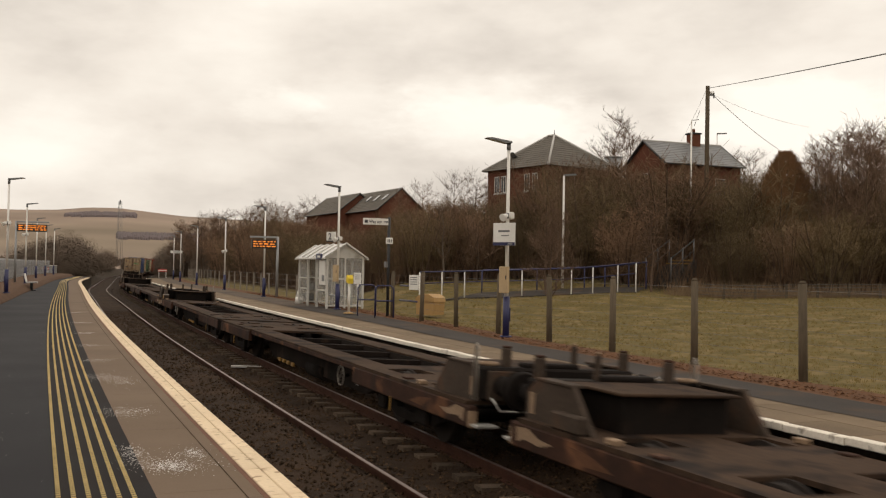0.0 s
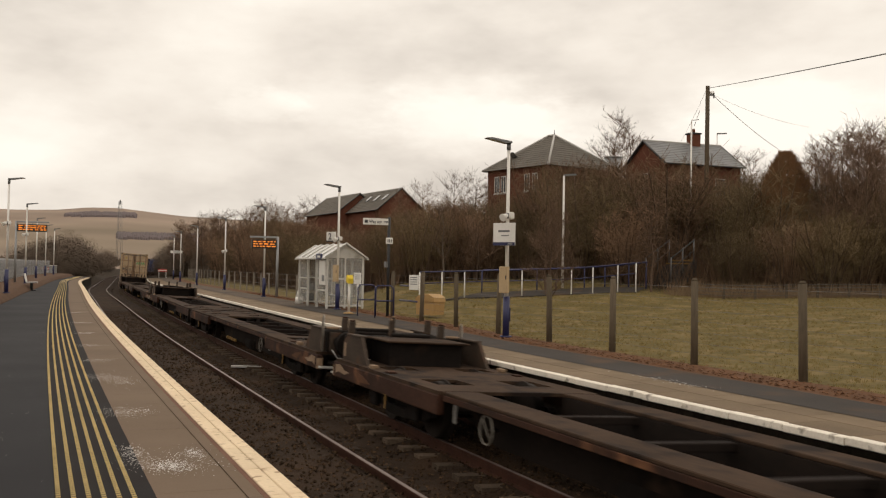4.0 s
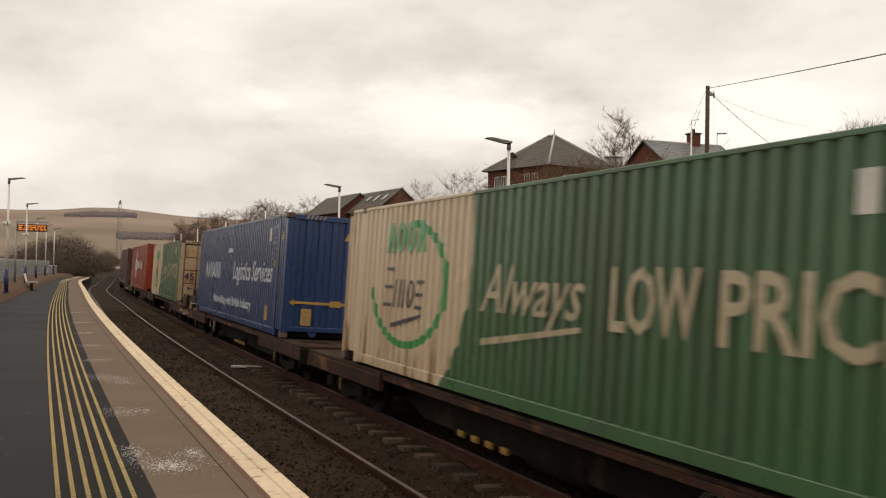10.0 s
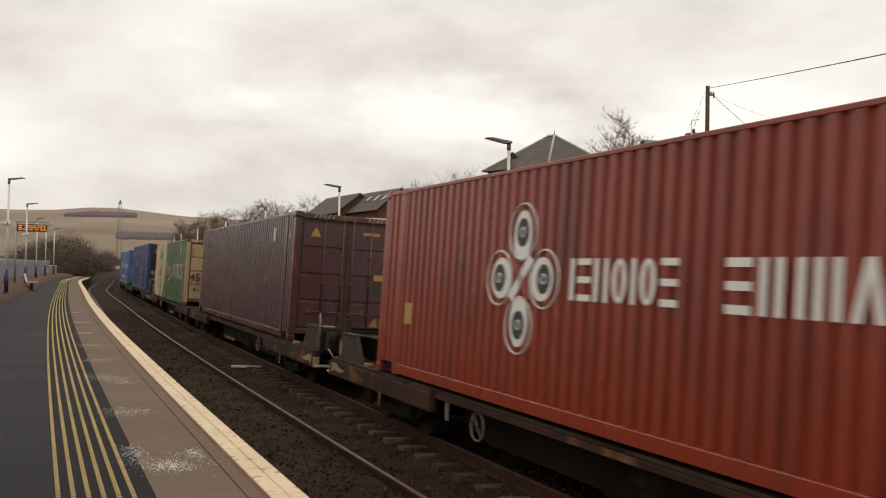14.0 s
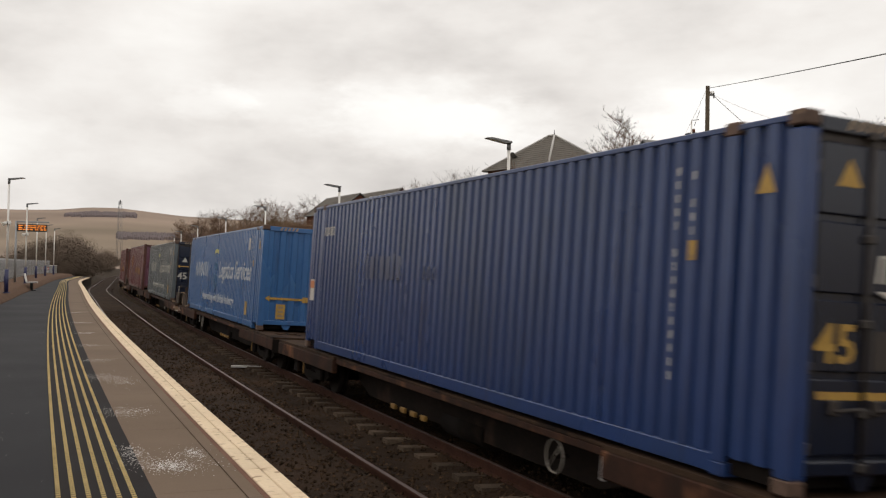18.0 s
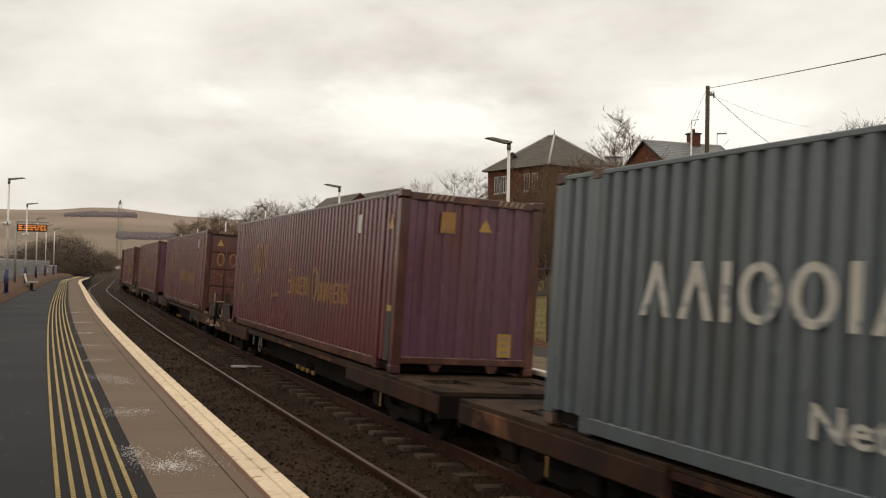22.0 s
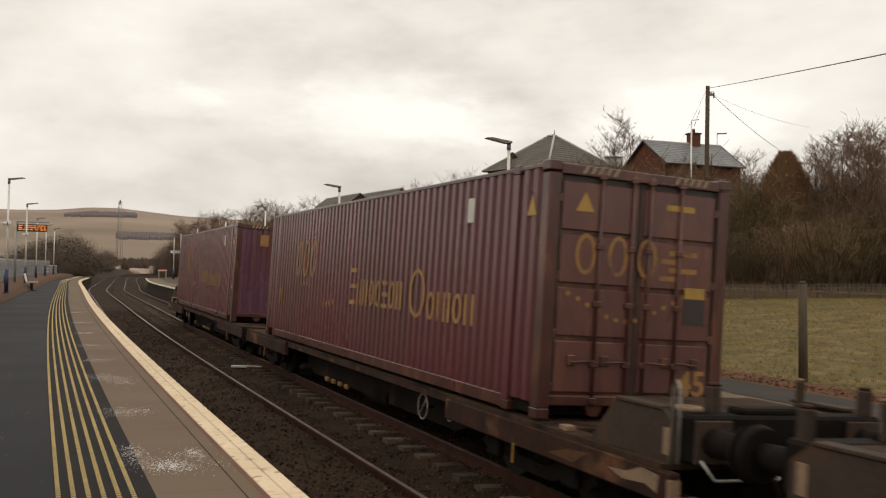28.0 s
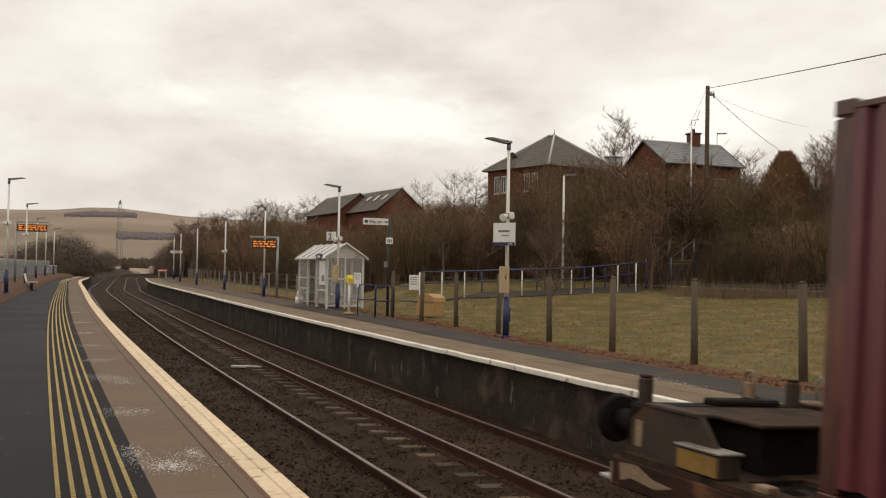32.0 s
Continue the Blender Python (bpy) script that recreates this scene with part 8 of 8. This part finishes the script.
def build_far_woods():
    """Plantations on the hill and hedges in the valley: many small pointed clumps."""
    rng = random.Random(21)
    g = Geo()

    def clump(x, y, h, w):
        z = gz(x, y)
        n = 5
        vs = [(x + w * math.cos(2 * math.pi * k / n), y + w * math.sin(2 * math.pi * k / n), z - 1) for k in range(n)]
        vs += [(x + w * 0.8 * math.cos(2 * math.pi * k / n), y + w * 0.8 * math.sin(2 * math.pi * k / n), z + h * 0.6) for k in range(n)] + [(x, y, z + h)]
        g.add(vs, [(k, (k + 1) % n, n + (k + 1) % n, n + k) for k in range(n)] + [(n + k, n + (k + 1) % n, 2 * n) for k in range(n)])
    RS = np.arange(600, 3050, 25.0)

    def on_slope(t, el):
        """Place along the bearing x = t y where the hillside stands at that elevation."""
        q = np.hypot(1, t)
        z = ground_height(RS * t / q, RS / q)
        i = int(np.argmax(z / RS * q > el))
        return RS[i] * t / q, RS[i] / q
    for k in range(1100):
        f = rng.random()
        x, y = on_slope(-0.401 + 0.074 * f, 0.0492 + 0.0042 * rng.random() * min(1.0, 0.25 + 2.2 * f) * (1 - f * 0.3))
        clump(x, y, rng.uniform(4, 7), 4.5)
    for k in range(900):
        f = rng.random()
        x, y = on_slope(-0.345 + 0.09 * f, 0.0262 + 0.0048 * rng.random())
        clump(x, y, rng.uniform(4, 7), 4)
    hedge = Geo()
    for k in range(2600):
        a = rng.uniform(-32, -9)
        r = rng.choice((330, 380, 450, 540, 640, 760, 880)) + 14 * math.sin(a * 0.9) + rng.uniform(-4, 4)
        x, y = r * math.sin(radians(a)), r * math.cos(radians(a))
        z, h, w = gz(x, y), rng.uniform(1.5, 3.6), rng.uniform(1.2, 3.0)
        for q in range(6):
            u = rng.uniform(0, 6.28)
            bx, by = x + rng.uniform(-w, w), y + rng.uniform(-w, w)
            hedge.add([(bx - 0.7 * math.cos(u), by - 0.7 * math.sin(u), z - 0.5), (bx + 0.7 * math.cos(u), by + 0.7 * math.sin(u), z - 0.5), (bx + rng.uniform(-0.8, 0.8), by, z + h * rng.uniform(0.5, 1))], [(0, 1, 2)])
    tagged(part("far_hedges", hedge, HAZEWOOD), "bare brown hedgerows across the valley", "hedges", kind="stuff")
    # paler, greyer tone carries the distance haze over the plantations
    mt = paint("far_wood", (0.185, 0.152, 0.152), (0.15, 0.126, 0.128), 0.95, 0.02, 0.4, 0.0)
    tagged(part("far_woods", g, mt), "haze-toned plantations and hedges on far hills", "woods", kind="stuff")


build_far_woods()


def build_grass():
    rng = random.Random(9)
    pts = []
    while len(pts) < 30000:
        x, y = rng.uniform(-3, 24), rng.uniform(9, 46)
        pts.append((x, y))
    P = np.array(pts)
    s, o = offsets(P[:, 0], P[:, 1])
    keep = (o < -5.0) & (np.minimum(P[:, 1] - bank_foot(P[:, 0]), -o - 9) < 1.0)
    P = P[keep]
    Z = ground_height(P[:, 0], P[:, 1])
    V, F = [], []
    for (x, y), z in zip(P, Z):
        a, h = rng.uniform(0, math.pi), rng.uniform(0.03, 0.09)
        for q in (-1, 0, 1):
            w, n = 0.009, len(V)
            bx, by = x + q * 0.02 * math.cos(a), y + q * 0.02 * math.sin(a)
            V += [(bx - w * math.cos(a), by - w * math.sin(a), z - 0.01), (bx + w * math.cos(a), by + w * math.sin(a), z - 0.01), (bx + q * 0.03 * math.cos(a), by + q * 0.03 * math.sin(a), z + h)]
            F.append((n, n + 1, n + 2))
    mt = paint("grass_blades", (0.27, 0.2, 0.082), (0.165, 0.132, 0.05), 0.9, 0.9, 1.6, 0.0, spread=0.5, isl=0.2)
    tagged(part("grass", Geo().add(V, F), mt), "short yellowed winter grass in the field", "grass", kind="stuff")
    # dead stalks along the back fence
    V, F = [], []
    for _ in range(2600):
        x = rng.uniform(9.5, 24)
        y = 39.8 + rng.uniform(-0.5, 1.0)
        z = gz(x, y) if _ % 40 == 0 else z0 if _ else 0.6
        z0 = z
        a, h = rng.uniform(0, math.pi), rng.uniform(0.2, 0.75)
        n = len(V)
        V += [(x - 0.012, y, z - 0.05), (x + 0.012, y, z - 0.05), (x + rng.uniform(-0.3, 0.3), y + rng.uniform(-0.2, 0.2), z + h)]
        F.append((n, n + 1, n + 2))
    tagged(part("dead_stalks", Geo().add(V, F), paint("dead_stalk", (0.24, 0.17, 0.1), (0.16, 0.11, 0.07), 0.9, 1, 5, 0.0)), "pale dead stalks along the field edge", "stalks", kind="stuff")


build_grass()


# ---- small things on the track and the platform ----
def build_bits():
    rng = random.Random(2)
    t = thing("cable_cover", "pale concrete trough lid lying between the tracks", "slab", "", at_track(6.1, 1.2, -1.07, 60))
    part("lid", Geo().box(-0.42, -0.07, -0.02, 0.42, 0.07, 0.035, 0.008), LEADRIDGE, t)
    t.children[0]["label"] = "pale concrete lid"
    for s, z in ((-5.4, -0.5), (-0.8, -0.5), (3.5, -0.5), (8.6, -0.55), (14, -0.5)):
        ob = part("marker_plate", Geo().box(-0.05, 0, 0, 0.05, 0.012, 0.17, 0.003), SIGNWHITE, m=at_track(s, -1.745, z))
        tagged(ob, "small white marker plate on platform wall", "marker", "wall markers")
    # spilled grit salt
    V, F = [], []
    for s, o, n, ls, lo in ((-5.3, 5.19, 160, 0.7, 0.14), (-8.2, 5.35, 240, 0.5, 0.2), (-11.2, 5.25, 430, 0.3, 0.13), (-11.0, 5.22, 200, 0.6, 0.26), (-10.7, 5.0, 150, 0.3, 0.06), (-10.6, 5.49, 200, 0.5, 0.08), (-4.8, 5.38, 200, 0.6, 0.15), (-2.3, 5.4, 150, 0.4, 0.2), (0.7, 5.38, 110, 0.3, 0.2), (4.2, 5.34, 120, 0.3, 0.2), (8.2, 5.3, 120, 0.3, 0.2), (14, 5.3, 90, 0.4, 0.2)):
        for _ in range(int(n * 2.4)):
            p = on_track(s + rng.gauss(0, ls) * 0.42, min(max(o + rng.gauss(0, lo) * 0.75, 4.8), 5.7), 0.003)
            r = 0.002 + 0.0075 * rng.random() ** 3
            k = len(V)
            a = rng.uniform(0, 6.28)
            V += [p + Vector((r * math.cos(a + q * 2.1), r * math.sin(a + q * 2.1), 0)) for q in range(3)] + [p + Vector((0, 0, r * 0.5))]
            F += [(k, k + 1, k + 3), (k + 1, k + 2, k + 3), (k + 2, k, k + 3)]
    for _ in range(220):
        p = on_track(rng.uniform(-14, 6), rng.uniform(6.15, 7.4), 0.003)
        r = rng.uniform(0.002, 0.006)
        k = len(V)
        V += [p + Vector((r, 0, 0)), p + Vector((-r, r, 0)), p + Vector((-r, -r, 0)), p + Vector((0, 0, r * 0.5))]
        F += [(k, k + 1, k + 3), (k + 1, k + 2, k + 3), (k + 2, k, k + 3)]
    for _ in range(130):
        p = on_track(-7.0 + rng.gauss(0, 0.7), -2.72 + rng.gauss(0, 0.1), Z2 + 0.008)
        r = rng.uniform(0.003, 0.011)
        k = len(V)
        V += [p + Vector((r, 0, 0)), p + Vector((-r, r, 0)), p + Vector((-r, -r, 0)), p + Vector((0, 0, r * 0.5))]
        F += [(k, k + 1, k + 3), (k + 1, k + 2, k + 3), (k + 2, k, k + 3)]
    tagged(part("grit_salt", Geo().add(V, F), SALT), "white grit salt spilled on the slabs", "salt", kind="stuff")
    # lineside leaves on the litter strips
    V, F = [], []
    for _ in range(8000):
        s = rng.uniform(-14, 40)
        p = on_track(s, bound_tar2(s) - 0.1 - abs(rng.gauss(0, 0.42)), Z2 + 0.012)
        r, a = rng.uniform(0.015, 0.04), rng.uniform(0, 6.28)
        k = len(V)
        V += [p + Vector((r * math.cos(a), r * math.sin(a), 0.0)), p + Vector((-r * math.sin(a) * 0.6, r * math.cos(a) * 0.6, 0.012)), p + Vector((-r * math.cos(a), -r * math.sin(a), 0.002)), p + Vector((r * math.sin(a) * 0.6, -r * math.cos(a) * 0.6, 0.0))]
        F.append((k, k + 1, k + 2, k + 3))
    mt = paint("fallen_leaf", (0.2, 0.1, 0.052), (0.11, 0.058, 0.033), 0.9, 2, 6, 0.0)
    tagged(part("fallen_leaves", Geo().add(V, F), mt), "reddish fallen leaves along platform fence", "leaves", kind="stuff")


build_bits()


# ---- pieces of platforms and tracks ----
def build_pieces():
    # coping and slabs of platform 1
    cop = Geo().box(-0.447, 0, -0.1, 0.447, 0.118, 0.0, 0.006).box(-0.447, 0.124, -0.1, 0.447, 0.25, 0.0, 0.006).mesh("coping_stone", COPING)
    n = 0
    for k in range(130):
        s = -25 + 0.9 * k + 0.45
        if s < P1_END:
            part("coping_stone", cop, None, PLAT1, m=at_track(s, O_EDGE1, 0.002))
    slab_a = Geo().box(-0.4492, 0.038, -0.1, 0.4492, 0.14, -0.003, 0.002).mesh("edge_slab", PAVER)
    slab_b = Geo().box(-0.4492, 0, -0.1, 0.4492, 0.592, -0.003, 0.002).mesh("paving_slab", PAVER)
    for k in range(130):
        s = -25 + 0.9 * k + 0.45
        if s < P1_END:
            part("paving_slab", slab_a, None, PLAT1, m=at_track(s, O_EDGE1 + 0.256, 0.0))
            part("paving_slab", slab_b, None, PLAT1, m=at_track(s + 0.3, O_EDGE1 + 0.406, 0.0))
    part("mortar_strip", ribbon(Geo(), [(O_EDGE1 + 0.254, -0.05), (O_EDGE1 + 0.254, -0.004), (O_EDGE1 + 0.294, -0.004), (O_EDGE1 + 0.294, -0.05)], -25, P1_END, 1.0), REDMORTAR, PLAT1, "reddish brown mortar strip")
    for a, b in ((0.3, 0.393), (0.41, 0.995)):
        part("bedding", ribbon(Geo(), [(O_EDGE1 + a, -0.012), (O_EDGE1 + a, -0.006), (O_EDGE1 + b, -0.006), (O_EDGE1 + b, -0.012)], -25, P1_END, 1.0), TACTBASE, PLAT1, "dark joint bed")
    # tactile tiles
    g = Geo()
    for a in range(6):
        for b in range(6):
            x, y = -0.2 + 0.0333 + b * 0.0667, 0.035 + a * 0.098
            g.slab([(x - 0.0088, y - 0.016), (x + 0.0088, y - 0.016), (x + 0.0088, y + 0.016), (x - 0.0088, y + 0.016)], "z", -0.006, 0.004)
    blister = g.mesh("blister_row", TACTILE)
    for k in range(215):
        s = -25 + 0.4 * k
        part("tactile_tile", blister, None, PLAT1, m=at_track(s, 5.58, 0.0))
    for a in range(6):
        o = 5.615 + a * 0.098
        part("tactile_line", ribbon(Geo(), [(o - 0.015, -0.005), (o - 0.015, 0.006), (o + 0.015, 0.006), (o + 0.015, -0.005)], 61, P1_END, 1.0, closed=True), TACTILE, PLAT1)
    # white edge and slabs of platform 2
    edge = Geo().box(-0.445, -0.13, -0.09, 0.445, 0, 0.0, 0.01).mesh("edge_stone", WHITEEDGE)
    pav = Geo().box(-0.446, -0.588, -0.1, 0.446, 0, 0.0, 0.006).mesh("paving_slab", PAVER2)
    rng = random.Random(8)
    for k in range(125):
        s = -13 + 0.9 * k
        if s < P2_END - 0.5:
            part("edge_stone", edge, None, PLAT2, m=at_track(s, O_EDGE2, Z2 + rng.uniform(-0.004, 0.006)))
            part("paving_slab", pav, None, PLAT2, m=at_track(s, O_EDGE2 - 0.137, Z2 - 0.002))
            if s < 50:
                part("paving_slab", pav, None, PLAT2, m=at_track(s + 0.4, O_EDGE2 - 0.745, Z2 - 0.002))
    part("joint", ribbon(Geo(), [(O_EDGE2 - 0.728, Z2 - 0.02), (O_EDGE2 - 0.728, Z2 - 0.006), (O_EDGE2 - 0.742, Z2 - 0.006), (O_EDGE2 - 0.742, Z2 - 0.02)], -13, 50, 0.9), WALLSTONE, PLAT2, "dark earth in the joint")
    # stone blocks of the platform wall
    blk = [Geo().box(-a / 2 + 0.0015, 0, 0.0015, a / 2 - 0.0015, 0.05, 0.2935, 0.003).mesh("stone_block", WALLSTONE) for a in (0.6, 0.45, 0.75)]
    for row in range(4):
        s = -8 + 0.3 * (row % 2)
        while s < 38:
            i = rng.randrange(3)
            a = (0.6, 0.45, 0.75)[i]
            part("stone_block", blk[i], None, PLAT2, m=at_track(s + a / 2, -1.775 + rng.uniform(0, 0.006), -1.32 + row * 0.295))
            s += a
    # sleepers
    sl = Geo().slab([(-0.13, -0.1), (0.13, -0.1), (0.11, 0.03), (-0.11, 0.03)], "y", -1.25, 1.25)
    me, me2 = sl.mesh("sleeper", SLEEPER), sl.mesh("sleeper", OLDSLEEPER)
    for k in range(150):
        s = -14 + 0.68 * k
        part("sleeper", me, None, TRACK2, m=at_track(s, 0, Z_RAIL - 0.19) @ pose(0, 0, 0, math.degrees(CANT), 0, 0))
        part("sleeper", me2, None, TRACK1, m=at_track(s + 0.2, O_NEAR, -0.84 - 0.19) @ pose(0, 0, 0, math.degrees(CANT) * 0.8, 0, 0))


build_pieces()


# ---- what moves ----
TURN = Matrix.Rotation(math.pi, 4, "Z")


def motions():
    walk(SKY, [(0.0, pose(0, 0, 0)), (16.0, pose(0, 0, 0, 0, 0, 3.4)), (32.0, pose(0, 0, 0, 0, 0, 6.8))])
    times = [k * 0.5 for k in range(65)]
    for ob, u, turned, z in TRAIN:
        rows = []
        for t in times:
            m = vehicle_pose(train_s(t) + u, z=z)
            rows.append((t, m @ TURN if turned else m))
        walk(ob, rows)
        # wheels roll while the wagon is near
        for w in [o for o in ob.children_recursive if o.name.startswith("wheelset")]:
            base = w.location.copy()
            rows, angle, sign = [(0.0, pose(*base))], 0.0, (-1 if turned else 1)
            s0 = train_s(0) + u
            t, last = 0.0, train_s(0.0) + u
            while t < 31.95:
                t = round(t + 1 / 30, 5)
                s = train_s(t) + u
                if -34 < s < 46:
                    if abs(last - s) > 0.2 or t > 31.9:
                        angle += sign * math.degrees((last - s) / 0.42)
                        last = s
                        rows.append((t, pose(*base, 0, angle, 0)))
                else:
                    last = s
            rows.append((32.0, pose(*base, 0, angle, 0)))
            if len(rows) > 2:
                walk(w, rows)


motions()
